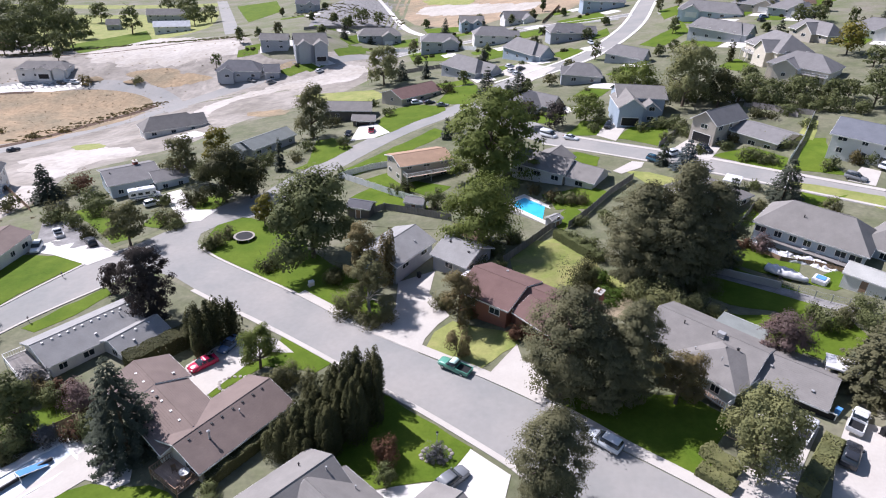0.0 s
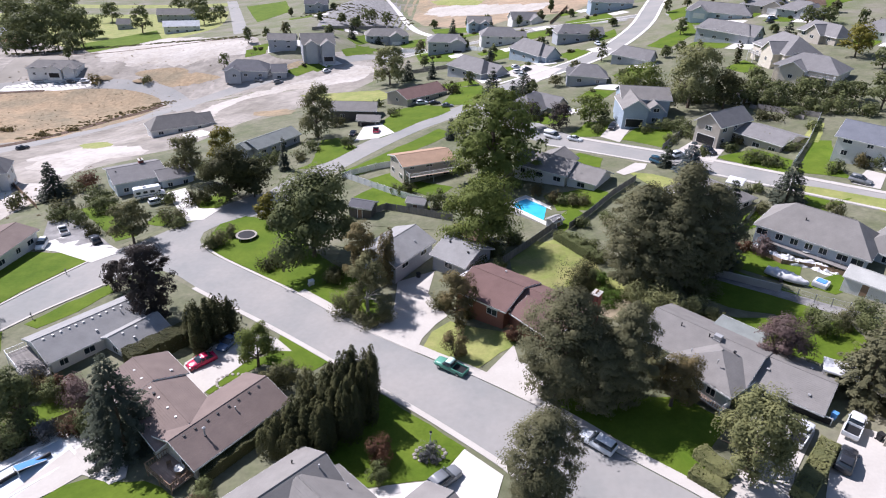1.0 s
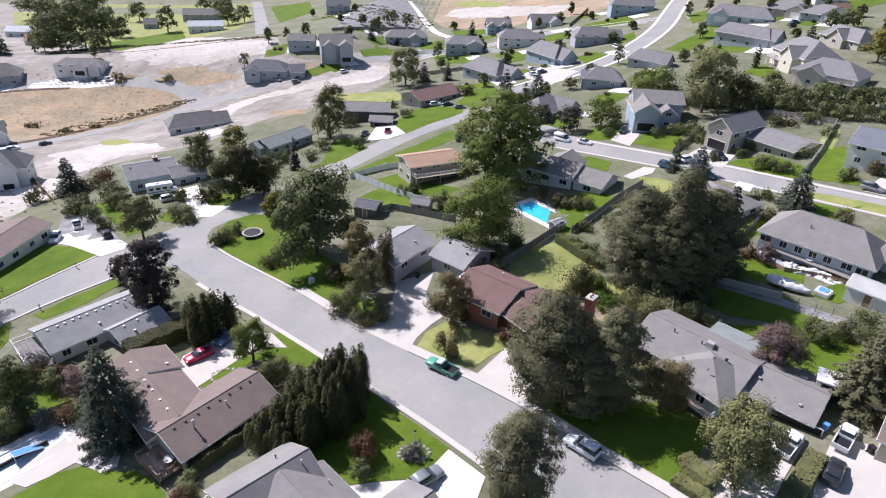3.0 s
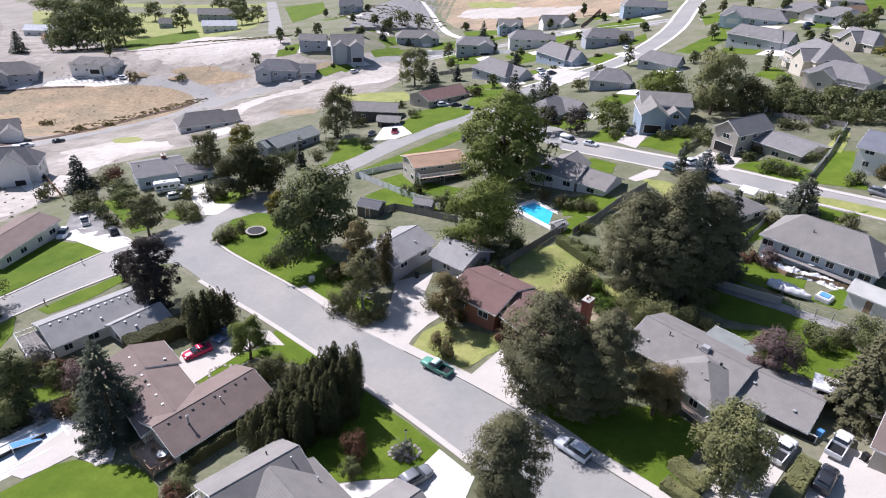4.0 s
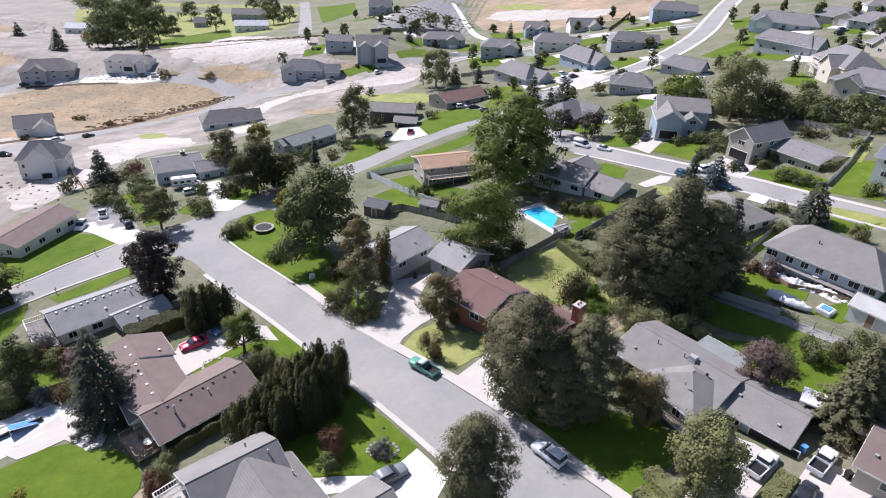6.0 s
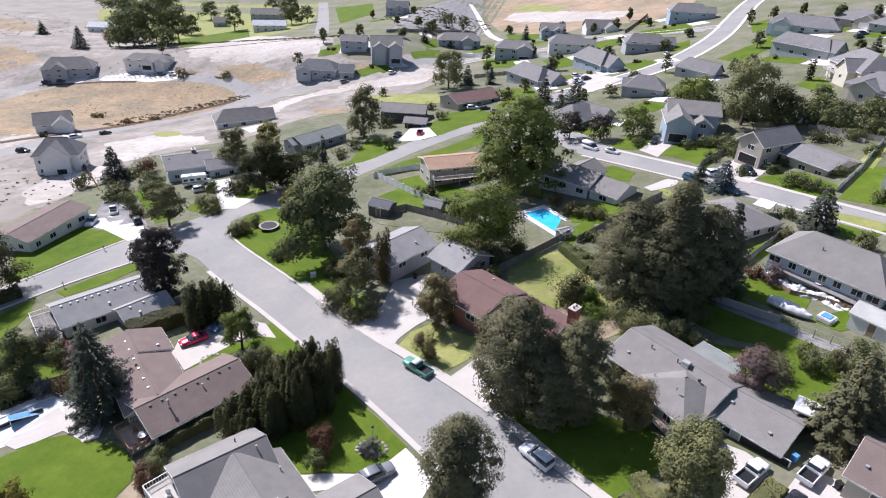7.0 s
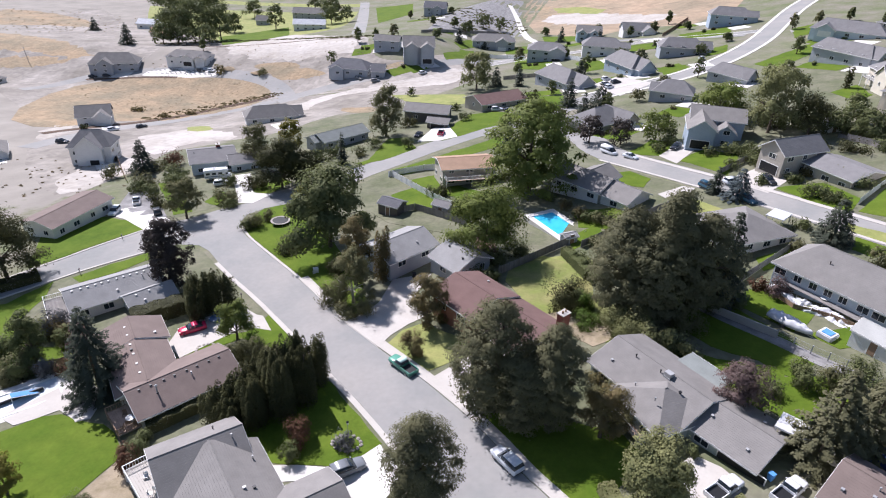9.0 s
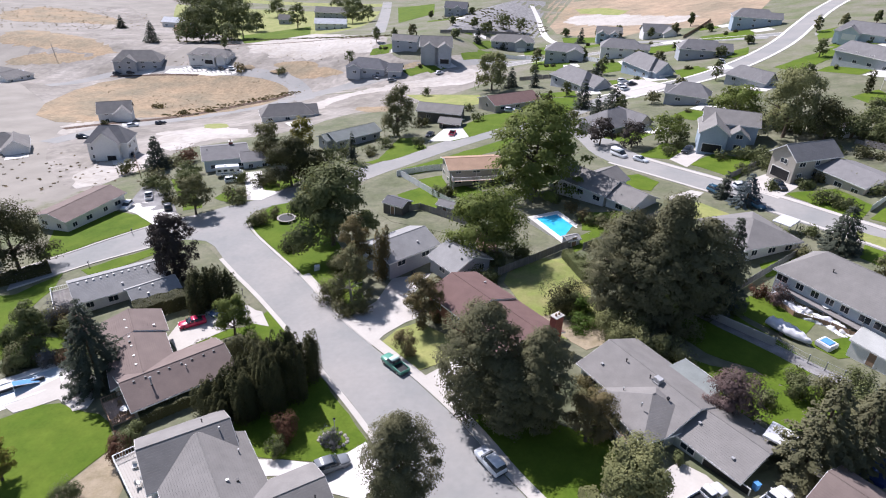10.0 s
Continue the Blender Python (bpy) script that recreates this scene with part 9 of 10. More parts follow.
plant("shrub", 7.7, 95.7, 3.0, 2.2, "leaf", "dense rounded garden shrub", group='shrubs', name="shrub", category="shrub")
plant("shrub", 11.5, 93.1, 2.7, 1.8, "leaf", "dense rounded garden shrub", group='shrubs', name="shrub", category="shrub")
plant("shrub", 29.6, 94.8, 2.9, 2.2, "leaf", "dense rounded garden shrub", group='shrubs', name="shrub", category="shrub")
plant("shrub", 29.4, 108.6, 2.3, 2.0, "leaf", "dense rounded garden shrub", group='shrubs', name="shrub", category="shrub")
plant("shrub", 34.4, 109.1, 2.6, 2.2, "leaf", "dense rounded garden shrub", group='shrubs', name="shrub", category="shrub")
plant("shrub", 17.8, 131.8, 2.4, 2.2, "leaf", "dense rounded garden shrub", group='shrubs', name="shrub", category="shrub")
plant("shrub", 22.3, 126.8, 2.3, 1.9, "autumn", "dense rounded garden shrub", group='shrubs', name="shrub", category="shrub")
plant("shrub", 61.8, 116.1, 2.7, 2.6, "leaf", "dense rounded garden shrub", group='shrubs', name="shrub", category="shrub")
plant("shrub", 66.2, 119.6, 2.5, 2.1, "leaf", "dense rounded garden shrub", group='shrubs', name="shrub", category="shrub")
plant("shrub", 56.5, 121.7, 2.5, 2.7, "leaf", "dense rounded garden shrub", group='shrubs', name="shrub", category="shrub")
plant("shrub", 50.2, 89.8, 2.8, 2.1, "leaf", "dense rounded garden shrub", group='shrubs', name="shrub", category="shrub")
plant("shrub", 47.3, 88.3, 3.0, 2.4, "leaf", "dense rounded garden shrub", group='shrubs', name="shrub", category="shrub")
plant("shrub", 42.7, 81.9, 3.6, 2.7, "olive", "dense rounded garden shrub", group='shrubs', name="shrub", category="shrub")
plant("shrub", 40.7, 76.9, 3.0, 2.5, "pale", "dense rounded garden shrub", group='shrubs', name="shrub", category="shrub")
plant("shrub", 42.8, 75.2, 2.6, 2.1, "pale", "dense rounded garden shrub", group='shrubs', name="shrub", category="shrub")
plant("shrub", 62.1, 73.4, 3.3, 2.5, "leaf", "dense rounded garden shrub", group='shrubs', name="shrub", category="shrub")
plant("shrub", 62.0, 68.0, 4.8, 3.1, "leaf", "dense rounded garden shrub", group='shrubs', name="shrub", category="shrub")
plant("shrub", 56.1, 74.1, 2.1, 1.7, "leaf", "dense rounded garden shrub", group='shrubs', name="shrub", category="shrub")
plant("shrub", 30.2, 66.1, 3.3, 1.9, "autumn", "dense rounded garden shrub", group='shrubs', name="shrub", category="shrub")
plant("shrub", 30.9, 63.6, 3.6, 2.3, "olive", "dense rounded garden shrub", group='shrubs', name="shrub", category="shrub")
plant("shrub", 33.7, 60.0, 2.8, 1.6, "olive", "dense rounded garden shrub", group='shrubs', name="shrub", category="shrub")
plant("shrub", 32.0, 59.1, 2.5, 1.4, "leaf", "dense rounded garden shrub", group='shrubs', name="shrub", category="shrub")
plant("shrub", 37.8, 57.1, 1.9, 1.2, "leaf", "dense rounded garden shrub", group='shrubs', name="shrub", category="shrub")
plant("shrub", 40.9, 56.4, 1.7, 0.9, "leaf", "dense rounded garden shrub", group='shrubs', name="shrub", category="shrub")
plant("shrub", 1.6, 82.4, 2.8, 1.8, "olive", "dense rounded garden shrub", group='shrubs', name="shrub", category="shrub")
plant("shrub", 6.1, 79.5, 2.3, 1.6, "autumn", "dense rounded garden shrub", group='shrubs', name="shrub", category="shrub")
plant("shrub", 14.9, 72.7, 2.2, 1.2, "rust", "dense rounded garden shrub", group='shrubs', name="shrub", category="shrub")
plant("shrub", -69.6, 162.0, 4.0, 4.0, "leaf", "dense rounded garden shrub", group='shrubs', name="shrub", category="shrub")
plant("shrub", -74.8, 163.0, 3.2, 3.2, "olive", "dense rounded garden shrub", group='shrubs', name="shrub", category="shrub")
plant("shrub", -62.7, 156.0, 4.1, 3.8, "leaf", "dense rounded garden shrub", group='shrubs', name="shrub", category="shrub")
plant("shrub", -51.5, 149.4, 4.7, 3.7, "cypress", "dense rounded garden shrub", group='shrubs', name="shrub", category="shrub")
plant("shrub", -49.3, 157.9, 4.2, 3.4, "leaf", "dense rounded garden shrub", group='shrubs', name="shrub", category="shrub")
plant("shrub", -45.7, 161.9, 3.9, 3.2, "leaf", "dense rounded garden shrub", group='shrubs', name="shrub", category="shrub")
plant("shrub", -39.6, 163.0, 3.3, 2.7, "olive", "dense rounded garden shrub", group='shrubs', name="shrub", category="shrub")
plant("shrub", -37.2, 171.1, 3.4, 2.8, "leaf", "dense rounded garden shrub", group='shrubs', name="shrub", category="shrub")
plant("shrub", -33.7, 196.1, 4.0, 3.1, "cypress", "dense rounded garden shrub", group='shrubs', name="shrub", category="shrub")
plant("shrub", -15.8, 204.3, 2.8, 2.5, "leaf", "dense rounded garden shrub", group='shrubs', name="shrub", category="shrub")
plant("shrub", -22.9, 218.7, 3.1, 2.6, "leaf", "dense rounded garden shrub", group='shrubs', name="shrub", category="shrub")
plant("shrub", 8.6, 192.1, 3.1, 3.1, "cypress", "dense rounded garden shrub", group='shrubs', name="shrub", category="shrub")
plant("shrub", 5.6, 177.6, 2.9, 2.5, "leaf", "dense rounded garden shrub", group='shrubs', name="shrub", category="shrub")
plant("shrub", -10.2, 149.4, 2.6, 2.2, "leaf", "dense rounded garden shrub", group='shrubs', name="shrub", category="shrub")
plant("shrub", 6.0, 145.7, 2.8, 2.9, "leaf", "dense rounded garden shrub", group='shrubs', name="shrub", category="shrub")
plant("shrub", 44.0, 166.9, 2.8, 2.4, "leaf", "dense rounded garden shrub", group='shrubs', name="shrub", category="shrub")
plant("shrub", 56.0, 162.9, 2.4, 2.3, "leaf", "dense rounded garden shrub", group='shrubs', name="shrub", category="shrub")
plant("shrub", 65.0, 156.0, 2.3, 2.2, "leaf", "dense rounded garden shrub", group='shrubs', name="shrub", category="shrub")
plant("shrub", 64.7, 142.9, 2.4, 2.1, "leaf", "dense rounded garden shrub", group='shrubs', name="shrub", category="shrub")
plant("shrub", 70.6, 144.5, 2.1, 2.5, "leaf", "dense rounded garden shrub", group='shrubs', name="shrub", category="shrub")
plant("shrub", 84.2, 140.4, 2.6, 2.7, "leaf", "dense rounded garden shrub", group='shrubs', name="shrub", category="shrub")
plant("shrub", 95.0, 152.9, 2.5, 2.5, "leaf", "dense rounded garden shrub", group='shrubs', name="shrub", category="shrub")
plant("shrub", 85.7, 126.0, 2.8, 2.2, "leaf", "dense rounded garden shrub", group='shrubs', name="shrub", category="shrub")
plant("shrub", 95.1, 126.9, 3.1, 2.5, "leaf", "dense rounded garden shrub", group='shrubs', name="shrub", category="shrub")
plant("shrub", 88.2, 162.8, 2.9, 3.8, "cypress", "dense rounded garden shrub", group='shrubs', name="shrub", category="shrub")
plant("shrub", 95.3, 165.4, 2.9, 3.9, "leaf", "dense rounded garden shrub", group='shrubs', name="shrub", category="shrub")
plant("shrub", 81.4, 168.1, 2.7, 3.5, "leaf", "dense rounded garden shrub", group='shrubs', name="shrub", category="shrub")
plant("shrub", -50.9, 54.0, 4.5, 2.5, "leaf", "dense rounded garden shrub", group='shrubs', name="shrub", category="shrub")
plant("shrub", -57.9, 58.4, 2.4, 2.2, "leaf", "dense rounded garden shrub", group='shrubs', name="shrub", category="shrub")
plant("shrub", -54.6, 65.1, 5.3, 2.8, "lavender", "dense rounded garden shrub", group='shrubs', name="shrub", category="shrub")
plant("shrub", -46.2, 61.2, 4.6, 2.7, "mauve", "dense rounded garden shrub", group='shrubs', name="shrub", category="shrub")
plant("shrub", -43.3, 55.9, 3.6, 2.5, "leaf", "dense rounded garden shrub", group='shrubs', name="shrub", category="shrub")
plant("shrub", -22.8, 42.4, 3.2, 1.7, "rust", "dense rounded garden shrub", group='shrubs', name="shrub", category="shrub")
plant("shrub", -22.4, 43.9, 2.8, 1.7, "leaf", "dense rounded garden shrub", group='shrubs', name="shrub", category="shrub")
plant("shrub", -23.8, 35.2, 3.1, 1.6, "leaf", "dense rounded garden shrub", group='shrubs', name="shrub", category="shrub")
plant("shrub", -4.5, 47.3, 2.8, 1.4, "leaf", "dense rounded garden shrub", group='shrubs', name="shrub", category="shrub")
plant("shrub", -23.9, 46.1, 2.1, 1.4, "leaf", "dense rounded garden shrub", group='shrubs', name="shrub", category="shrub")
plant("shrub", -169.5, 297.6, 4.5, 4.1, "autumn", "low clump of dry scrub in the dirt", group='shrubs', name="shrub", category="shrub")
plant("shrub", -143.6, 294.4, 4.0, 3.7, "olive", "low clump of dry scrub in the dirt", group='shrubs', name="shrub", category="shrub")
plant("shrub", -159.6, 233.8, 2.3, 2.6, "autumn", "low clump of dry scrub in the dirt", group='shrubs', name="shrub", category="shrub")
plant("shrub", -151.4, 243.2, 1.8, 2.3, "autumn", "low clump of dry scrub in the dirt", group='shrubs', name="shrub", category="shrub")
plant("shrub", -176.6, 240.3, 2.4, 3.2, "autumn", "low clump of dry scrub in the dirt", group='shrubs', name="shrub", category="shrub")
clipped_hedge(-39.2, 73.9, 47, 12.4, 3.0, 2.7, "cypress", "long clipped dark green hedge between drives")
clipped_hedge(42.4, 46.4, 47, 9.0, 2.0, 1.6, "pale", "clipped yellow-green hedge between drives")
clipped_hedge(32.4, 47.9, -63, 4.2, 1.8, 1.2, "pale", "clipped hedge along the front lawn")
clipped_hedge(31.1, 45.6, -47, 4.0, 1.6, 1.0, "pale", "clipped hedge along the walk")
clipped_hedge(-77.0, 75.0, 54, 13.7, 2.4, 1.6, "cypress", "clipped dark hedge along the lawn")
# last but one: added hedge, darkens the shaded gap below the wall
clipped_hedge(-21.9, 51.5, 53, 8.8, 1.4, 1.6, "cypress", "dark clipped hedge added to cover the house wall")
clipped_hedge(26.1, 100.3, -62, 9.8, 2.0, 1.6, "leaf", "leafy hedge along the fence")

plant("shrub", 65.8, 198.0, 5, 3.2, "leaf", "dense dark garden shrub in a back garden", group='shrubs', name="shrub", category="shrub")
plant("shrub", 68.2, 191.3, 5.5, 3.4, "leaf", "dense dark garden shrub in a back garden", group='shrubs', name="shrub", category="shrub")
plant("shrub", 72.1, 188.2, 5, 3.6, "leaf", "dense dark garden shrub in a back garden", group='shrubs', name="shrub", category="shrub")
plant("shrub", 75.7, 185.3, 4.5, 3.2, "leaf", "dense dark garden shrub in a back garden", group='shrubs', name="shrub", category="shrub")
plant("shrub", 80.1, 186.0, 5, 3.4, "leaf", "dense dark garden shrub in a back garden", group='shrubs', name="shrub", category="shrub")
plant("shrub", 82.9, 181.0, 4.5, 3.2, "leaf", "dense dark garden shrub in a back garden", group='shrubs', name="shrub", category="shrub")
plant("shrub", 87.0, 181.6, 5, 3.2, "leaf", "dense dark garden shrub in a back garden", group='shrubs', name="shrub", category="shrub")
plant("shrub", 89.6, 176.8, 4.5, 3.0, "leaf", "dense dark garden shrub in a back garden", group='shrubs', name="shrub", category="shrub")
plant("shrub", 93.1, 174.1, 4.5, 3.2, "leaf", "dense dark garden shrub in a back garden", group='shrubs', name="shrub", category="shrub")
plant("shrub", 96.6, 171.5, 5, 3.4, "leaf", "dense dark garden shrub in a back garden", group='shrubs', name="shrub", category="shrub")
plant("shrub", 99.5, 168.0, 5, 3.4, "leaf", "dense dark garden shrub in a back garden", group='shrubs', name="shrub", category="shrub")
plant("shrub", 102.9, 164.4, 4.5, 3.2, "leaf", "dense dark garden shrub in a back garden", group='shrubs', name="shrub", category="shrub")
plant("shrub", 107.2, 162.7, 5, 3.4, "leaf", "dense dark garden shrub in a back garden", group='shrubs', name="shrub", category="shrub")
plant("shrub", 110.4, 159.3, 5, 3.4, "leaf", "dense dark garden shrub in a back garden", group='shrubs', name="shrub", category="shrub")
plant("shrub", 46.5, 171.5, 3, 2.6, "leaf", "dense dark garden shrub in a back garden", group='shrubs', name="shrub", category="shrub")
plant("shrub", 63.5, 221.6, 4, 3.4, "leaf", "dense dark garden shrub in a back garden", group='shrubs', name="shrub", category="shrub")
plant("shrub", 65.0, 212.3, 4.5, 3.4, "leaf", "dense dark garden shrub in a back garden", group='shrubs', name="shrub", category="shrub")
plant("shrub", 63.2, 164.1, 3, 2.6, "leaf", "dense dark garden shrub in a back garden", group='shrubs', name="shrub", category="shrub")
plant("shrub", 64.4, 158.6, 2.6, 2.4, "leaf", "dense dark garden shrub in a back garden", group='shrubs', name="shrub", category="shrub")
plant("shrub", 79.3, 149.1, 2.4, 2.2, "leaf", "dense dark garden shrub in a back garden", group='shrubs', name="shrub", category="shrub")
plant("shrub", 80.9, 146.4, 2.6, 2.4, "olive", "dense dark garden shrub in a back garden", group='shrubs', name="shrub", category="shrub")
plant("shrub", 74.9, 148.3, 2.4, 2.0, "autumn", "dense dark garden shrub in a back garden", group='shrubs', name="shrub", category="shrub")
plant("shrub", 108.6, 171.0, 3.4, 2.6, "olive", "dense dark garden shrub in a back garden", group='shrubs', name="shrub", category="shrub")
plant("shrub", 102.2, 176.8, 4, 3, "leaf", "dense dark garden shrub in a back garden", group='shrubs', name="shrub", category="shrub")

# ---- vehicles ----
vehicle("pickup", 3.6, 66.5, 147, "green", "green pickup with pale mint roof and bonnet parked at the kerb", roof="mint", name="pickup_truck", category="pickup")
vehicle("suv", 20.6, 51.6, 140, "silver", "silver estate car parked at the kerb in tree shade")
vehicle("sedan", -32.7, 69.9, -135, "red", "bright red coupe parked on the drive")
vehicle("sedan", -30.2, 74.4, -111, "blue", "dark blue car parked on the drive")
vehicle("pickup", 43.6, 51.8, 46, "white", "white pickup parked in front of the carport", name="pickup_truck", category="pickup")
vehicle("pickup", 50.0, 52.7, 48, "white", "white pickup parked beside the fence", name="pickup_truck", category="pickup")
vehicle("suv", 46.4, 47.8, 50, "dark", "dark car parked on the drive")
vehicle("suv", 2.9, 46.9, 43, "grey", "grey car parked on the white drive")
vehicle("pickup", -82.1, 119.8, 128, "white", "white pickup parked on gravel", name="pickup_truck", category="pickup")
vehicle("suv", -72.0, 114.2, 132, "dark", "dark car parked on gravel")
vehicle("suv", -67.5, 135.1, 38, "white", "white car parked beside the motorhome")
motorhome(-71.6, 140.0, 32, "white motorhome with blue stripes beside the pale blue house")
vehicle("van", 31.3, 165.2, -42, "white", "white van parked on the side street", name="van", category="van")
vehicle("sedan", 36.8, 161.2, -36, "silver", "silver car parked on the side street")
vehicle("suv", 48.4, 168.7, -118, "dark", "dark car parked on the drive")
vehicle("suv", -7.1, 216.9, 23, "silver", "silver car on the lawn edge")
vehicle("sedan", -2.6, 215.5, 12, "dark", "dark car on the lawn edge")
vehicle("sedan", 1.9, 210.0, 3, "grey", "grey car on the lawn edge")
vehicle("pickup", -20.2, 186.4, 94, "red", "red and white pickup on the drive", roof="white", name="pickup_truck", category="pickup")
vehicle("sedan", -27.2, 184.7, -96, "dark", "dark car beside the dark house")
vehicle("suv", 29.9, 252.4, 42, "white", "white car parked far along the street")
vehicle("suv", 31.2, 246.2, 51, "silver", "silver car parked far along the street")
vehicle("suv", 29.9, 261.7, 43, "silver", "silver car parked far along the street")
vehicle("suv", 33.6, 254.7, 38, "dark", "dark car parked far along the street")
vehicle("suv", 52.6, 139.4, -50, "teal", "teal car parked far along the street")
vehicle("suv", 96.4, 123.5, 32, "white", "white car parked far along the street")
vehicle("suv", -181.4, 299.2, -6, "dark", "dark car parked far along the street")
vehicle("suv", -174.9, 299.2, -7, "white", "white car parked far along the street")
vehicle("suv", -75.1, 280.3, 29, "grey", "grey car parked far along the street")
vehicle("suv", -85.0, 284.4, -29, "grey", "grey car parked far along the street")
vehicle("suv", 68.7, 288.4, -74, "silver", "silver car parked far along the street")
vehicle("suv", 140.4, 283.9, 28, "dark", "dark car parked far along the street")
vehicle("suv", -147.0, 204.7, 61, "dark", "dark car parked far along the street")
vehicle("suv", -240.0, 286.5, 19, "dark", "dark car parked by the new houses")
vehicle("suv", -232.7, 288.7, 24, "dark", "dark car parked by the new houses")
vehicle("suv", -152.0, 195.0, 52, "white", "white car parked by the new houses")
vehicle("suv", 59.5, 132.2, -52, "teal", "teal car parked by the new houses")
vehicle("suv", -151.7, 170.1, 11, "dark", "dark car parked by the new houses")
vehicle("suv", -299.3, 278.3, 48, "white", "white car parked by the new houses")

# ---- fences, pools, decks and small things ----
fence([(-24.2, 145.0), (-22.3, 147.0), (-16.2, 150.8), (-11.8, 152.0)], 1.7, "white", "white vinyl privacy fence")
fence([(-23.5, 145.6), (-17.8, 139.8), (-8.9, 130.8), (-1.0, 123.8)], 1.7, "white", "white vinyl privacy fence round the lawn")
fence([(-15.6, 120.2), (-10.9, 123.4), (-5.8, 120.7), (-0.8, 117.8), (3.9, 115.0)], 1.7, "old", "weathered grey board fence")
fence([(12.7, 95.4), (17.4, 100.9), (24.5, 109.5)], 1.8, "old", "weathered grey board fence down the lot line")
fence([(26.5, 107.8), (31.5, 113.6), (38.2, 122.6), (45.0, 129.9)], 1.7, "old", "weathered grey board fence")
fence([(49.9, 93.9), (56.0, 101.6), (64.9, 112.6)], 1.6, "old", "weathered board fence beside the spruces")
fence([(43.1, 90.9), (48.8, 86.3), (54.8, 81.7)], 1.3, "stone", "low grey block wall")
fence([(54.8, 81.7), (58.3, 78.3), (61.8, 75.6), (65.1, 73.0)], 1.5, "wire", "wire mesh fence with metal posts")
fence([(-52.0, 53.3), (-49.1, 55.5), (-45.2, 58.8)], 1.8, "wood", "brown board fence beside the shrubs")
fence([(100.3, 160.8), (89.1, 143.8), (79.7, 131.1)], 1.5, "white", "pale vinyl garden fence uphill")
fence([(89.6, 173.3), (96.5, 164.9), (100.3, 160.8)], 1.5, "old", "weathered grey garden fence")
fence([(-97.7, 135.2), (-121.1, 159.2)], 1.5, "wood", "brown board fence at the dirt field")
fence([(56.3, 148.7), (65.8, 160.6), (68.7, 164.8)], 1.6, "old", "weathered grey garden fence")
fence([(56.2, 95.0), (58.8, 90.1), (63.2, 87.9), (66.8, 84.7)], 0.9, "wood", "low wooden garden edging")
fence([(-13.7, 276.2), (6.2, 279.5), (21.7, 286.8)], 1.7, "old", "board fence between back gardens")
fence([(50.4, 249.0), (58.2, 224.5)], 1.7, "old", "grey board fence by the street")
swimming_pool(21.7, 117.1, -48, 11.5, 5.2, "in-ground pool of bright blue water with pale concrete surround")
swimming_pool(-46.2, 50.0, 52, 9.0, 4.5, "pool under a pale cover on a concrete terrace", water="cover")
shade_frame(-45.6, 50.2, 56)
cover_roller((-49.5, 46.1), (-44.9, 52.4))
deck(-28.2, 49.2, -35, 5.0, 4.2, 0.9, "brown wooden deck with a pale wooden railing behind the house", rails="wood")
patio_chair(-28.8, 49.3, 30, 0.9, "wood")
patio_chair(-27.2, 48.0, 200, 0.9, "wood")
patio_chair(-27.1, 49.2, 120, 0.9, "wood")
patio_chair(-27.3, 47.0, 300, 0.9, "wood")
patio_chair(-25.9, 47.9, 80, 0.9, "wood")
patio_table(-27.3, 48.6, 0.9)
deck(-17.2, 39.1, -34, 9.0, 3.0, 1.2, "pale deck with white railing beside the house", mat="concrete")
patio_chair(-18.8, 40.4, 30, 1.2)
patio_chair(-16.6, 39.2, 200, 1.2)
patio_chair(-16.7, 38.4, 120, 1.2)
deck(-57.9, 69.2, -41, 9.0, 3.2, 1.5, "grey-boarded deck with white railing at the house end", mat="oldwood")
deck(-1.4, 140.0, 28, 13.0, 2.6, 2.1, "raised wooden deck with white railing along the house")
deck(34.3, 59.7, -55, 8.5, 2.0, 0.8, "front porch with white railing")
deck(63.7, 91.4, -45, 14.0, 3.0, 1.0, "grey wooden terrace behind the blue-grey house", rail=False, mat="oldwood")
windbreak(59.7, 93.0, -45, 9.0)
windbreak(64.7, 87.5, -45, 7.0)
windbreak(61.5, 89.2, -45, 12.0)
patio_chair(59.1, 95.9, -175, 0.55)
patio_chair(61.9, 93.1, -95, 0.55)
patio_chair(64.7, 90.3, -15, 0.55)
patio_chair(67.2, 87.8, 55, 0.55)
patio_table(63.2, 91.6, 0.55)
covered_boat(57.2, 84.8, -45)
hot_tub(61.5, 82.8, -45)
shed(67.0, 80.4, -45, 6.0, 4.0, 2.3, 1.1, "white", "pale", "small white garden shed with pale roof")
shed(88.1, 181.2, 10, 4.5, 3.2, 2.4, 1.0, "white", "tan", "small white garden shed")
shed(-15.7, 121.7, -15, 5.0, 4.0, 2.5, 0.8, "darkw", "darkgrey", "small dark shed beside the fence")
shed(-4.0, 122.2, -15, 4.0, 3.0, 2.3, 0.7, "beige", "tan", "small tan shed at the fence corner")
shed(24.0, 110.2, 40, 2.6, 2.0, 1.5, 0.4, "greyw", "lightgrey", "small grey pool shed")
flat_canopy(62.5, 120.1, 57, 4.6, 3.2, 2.5, "tarp", "white flat-roofed carport beside the house")
flat_canopy(43.3, 69.4, -43, 6.5, 3.6, 2.4, "roof_green", "pale grey patio cover behind the bungalow")
flat_canopy(52.0, 60.4, -29, 4.0, 3.0, 2.4, "tarp", "white awning at the end of the carport")
trampoline(-38.9, 112.5)
flat_canopy(6.9, 88.6, -38, 3.4, 2.4, 1.9, "tarp", "white fabric canopy between the two houses")
mailbox(-30.0, 80.4, 30)
mailbox(-69.8, 99.4, 30)
mailbox(-66.8, 83.8, 30)
utility_box(-21.1, 91.8, 30)
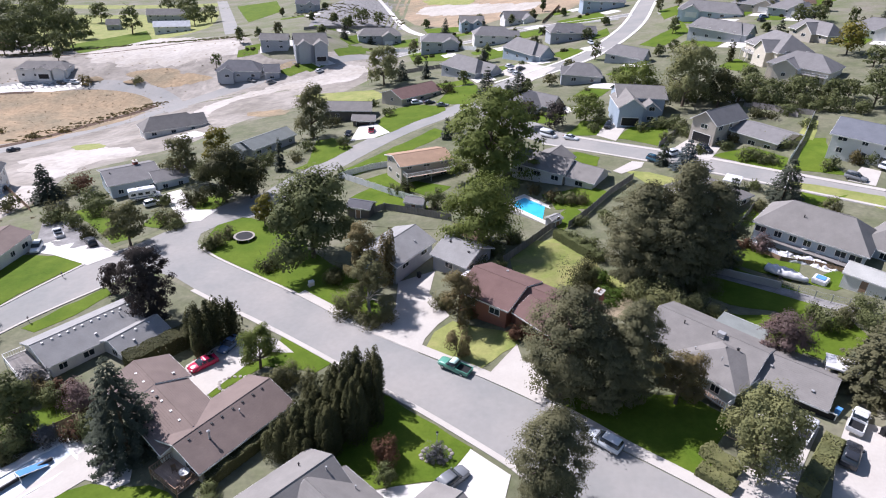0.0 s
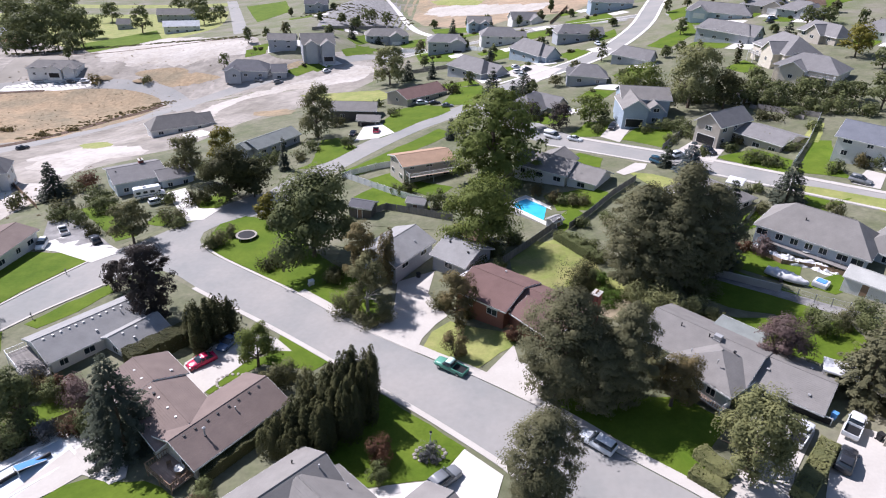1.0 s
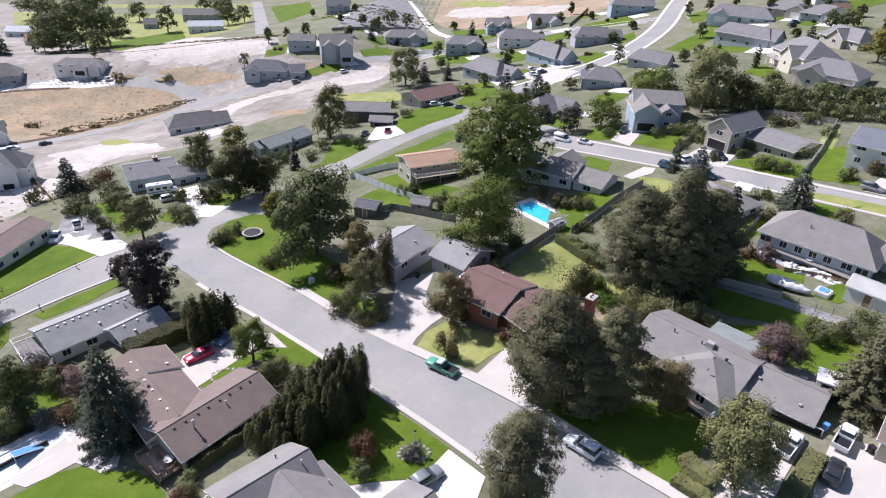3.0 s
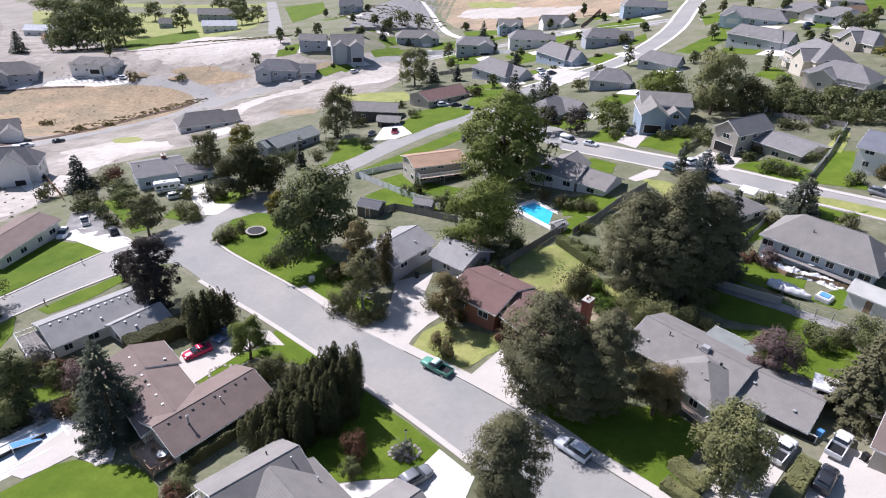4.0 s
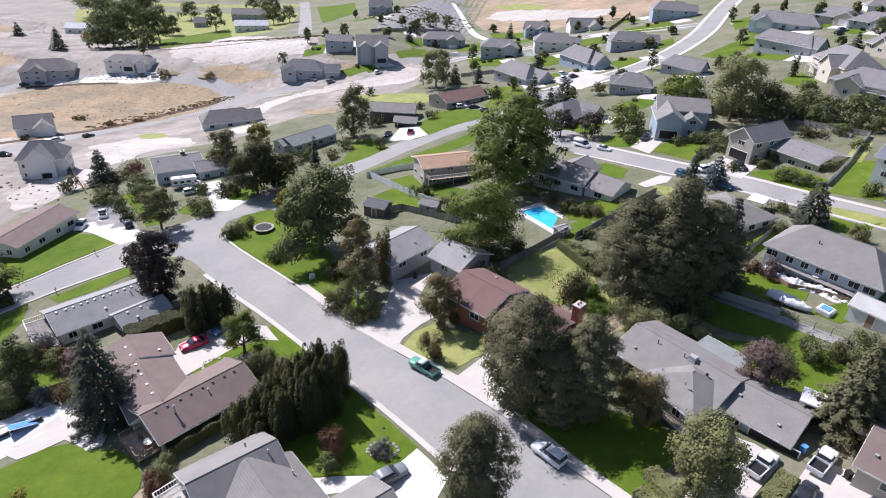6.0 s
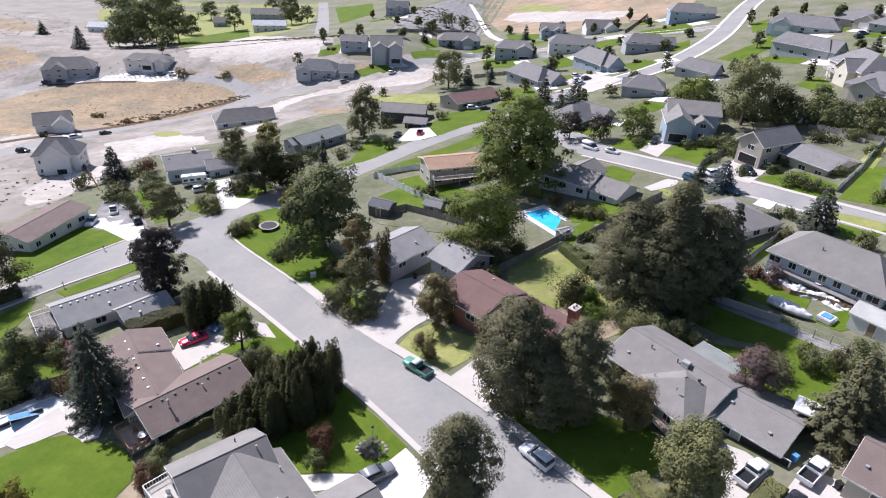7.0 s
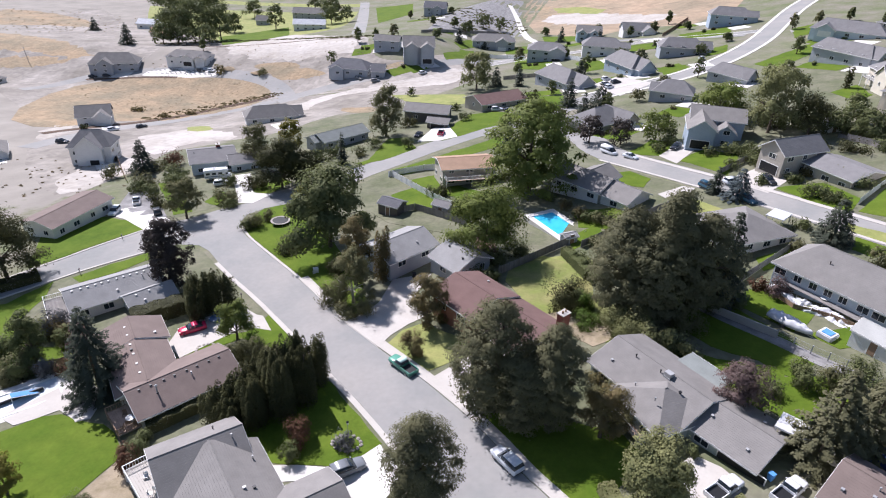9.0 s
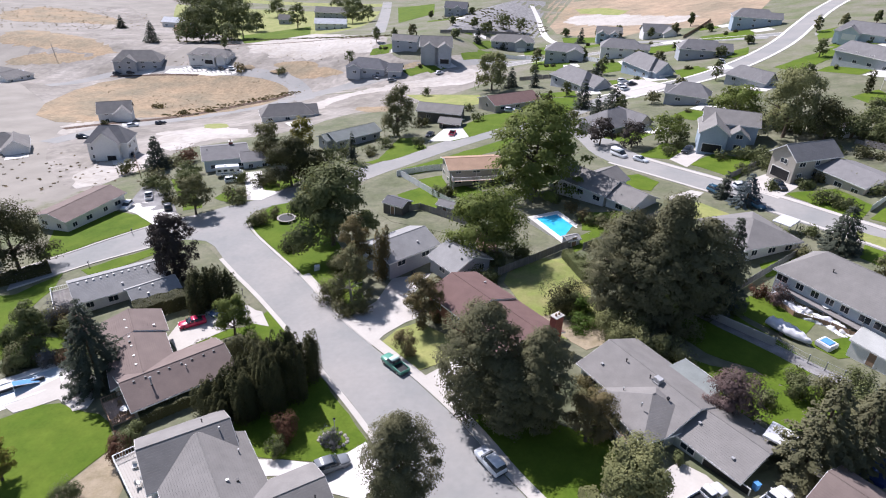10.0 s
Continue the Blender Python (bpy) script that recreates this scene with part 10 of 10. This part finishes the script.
utility_box(4.4, 107.5, 35, "trim", 1.5, "white air conditioner on a slab beside the house")
lamp_post(1.2, 51.6)
utility_pole(-293.6, 299.5)
stone_border(-26.9, 65.6, 2.2, 18, "ring of pale stones round a planting bed")
stone_border(1.2, 51.1, 1.8, 14, "ring of stones round the lavender bush")
heap(-75.7, 282.3, 3.0, 1.2, "sand", "low heap of loose dirt on the bare lot")
heap(-166.1, 302.5, 5.0, 1.2, "weeds", "low heap of loose dirt on the bare lot")
heap(-145.9, 297.2, 4.0, 1.0, "weeds", "low heap of loose dirt on the bare lot")
heap(-100.1, 239.9, 5.0, 1.2, "soil", "low heap of loose dirt on the bare lot")
scrub("dry_scrub", -173.3, 266.9, 60, 26, 240, 0.32, "dryweed", "low dry weeds over the mound")
scrub("field_weeds", -149.4, 317.1, 70, 40, 130, 0.4, "dryweed", "sparse weeds on the bare dirt lots")
scrub("hill_weeds", -435.4, 420.4, 120, 70, 400, 0.6, "dryweed", "sparse dry brush on the sandy slope")
scrub("slope_brush", -63.0, 461.9, 40, 45, 260, 1.0, "olive", "grey-green brush on the rocky slope")
scrub("lot_weeds", -128.1, 135.7, 40, 18, 90, 0.4, "dryweed", "sparse weeds on the bare dirt slope")
strip("bank", [(-172.6, 182.1), (-163.3, 203.2), (-158.4, 225.2), (-153.3, 242.4), (-144.2, 257.2), (-130.4, 265.9), (-126.1, 272.3)], 4.0, 0.120, M["bark_bed"], "dark weedy bank below the mound", "bank")
strip("bank", [(-242.0, 283.6), (-207.0, 291.2), (-191.1, 291.7)], 2.0, 0.100, M["bark_bed"], "dark weedy edge of the mound", "bank")
strip("bank", [(-233.3, 345.9), (-192.4, 339.5), (-167.0, 351.0), (-143.0, 362.7), (-107.2, 362.2)], 3.0, 0.120, M["bark_bed"], "dark brushy bank above the dirt lots", "bank")
scrub("bank_brush", -160.5, 228.5, 7, 2.5, 30, 0.6, "autumn", "brown brush along the weedy bank")
scrub("bank_brush", -159.2, 236.8, 7, 2.5, 31, 0.6, "autumn", "brown brush along the weedy bank")
scrub("bank_brush", -156.8, 244.2, 7, 2.5, 32, 0.6, "autumn", "brown brush along the weedy bank")
scrub("bank_brush", -153.4, 250.6, 7, 2.5, 33, 0.6, "autumn", "brown brush along the weedy bank")
scrub("bank_brush", -149.2, 256.4, 7, 2.5, 34, 0.6, "autumn", "brown brush along the weedy bank")
scrub("bank_brush", -144.4, 261.6, 7, 2.5, 35, 0.6, "autumn", "brown brush along the weedy bank")
scrub("bank_brush", -139.0, 266.2, 7, 2.5, 36, 0.6, "autumn", "brown brush along the weedy bank")
scrub("bank_brush", -132.9, 269.9, 7, 2.5, 37, 0.6, "autumn", "brown brush along the weedy bank")
scrub("bank_brush", -126.3, 272.9, 7, 2.5, 38, 0.6, "autumn", "brown brush along the weedy bank")
scrub("bank_brush", -237.0, 351.7, 12, 3, 24, 0.9, "olive", "grey-green brush along the upper bank")
scrub("bank_brush", -227.5, 359.3, 12, 3, 25, 0.9, "olive", "grey-green brush along the upper bank")
scrub("bank_brush", -216.9, 365.9, 12, 3, 26, 0.9, "olive", "grey-green brush along the upper bank")
scrub("bank_brush", -205.3, 371.5, 12, 3, 27, 0.9, "olive", "grey-green brush along the upper bank")
scrub("bank_brush", -192.4, 375.5, 12, 3, 28, 0.9, "olive", "grey-green brush along the upper bank")
scrub("bank_brush", -178.4, 377.6, 12, 3, 29, 0.9, "olive", "grey-green brush along the upper bank")
scrub("bank_brush", -162.9, 376.6, 12, 3, 30, 0.9, "olive", "grey-green brush along the upper bank")
scrub("bank_brush", -146.4, 372.8, 12, 3, 31, 0.9, "olive", "grey-green brush along the upper bank")
scrub("bank_brush", -130.1, 368.3, 12, 3, 32, 0.9, "olive", "grey-green brush along the upper bank")
scrub("bank_brush", -113.9, 363.2, 12, 3, 33, 0.9, "olive", "grey-green brush along the upper bank")
vehicle("suv", -82.6, 112.6, -74, "white", "white car parked in front of a house")
vehicle("suv", 58.2, 142.9, 34, "silver", "silver car parked in front of a house")
vehicle("suv", 87.7, 119.4, -49, "grey", "grey car parked in front of a house")
vehicle("suv", 65.7, 143.3, -70, "dark", "dark car parked in front of a house")
vehicle("suv", -55.0, 291.5, 52, "white", "white car parked in front of a house")
patio_umbrella(55.2, 56.7)
trash_bin(51.8, 50.9, 20)
trash_bin(48.6, 54.4, 40, "bluecloth")
trash_bin(-2.2, 92.4, 30)
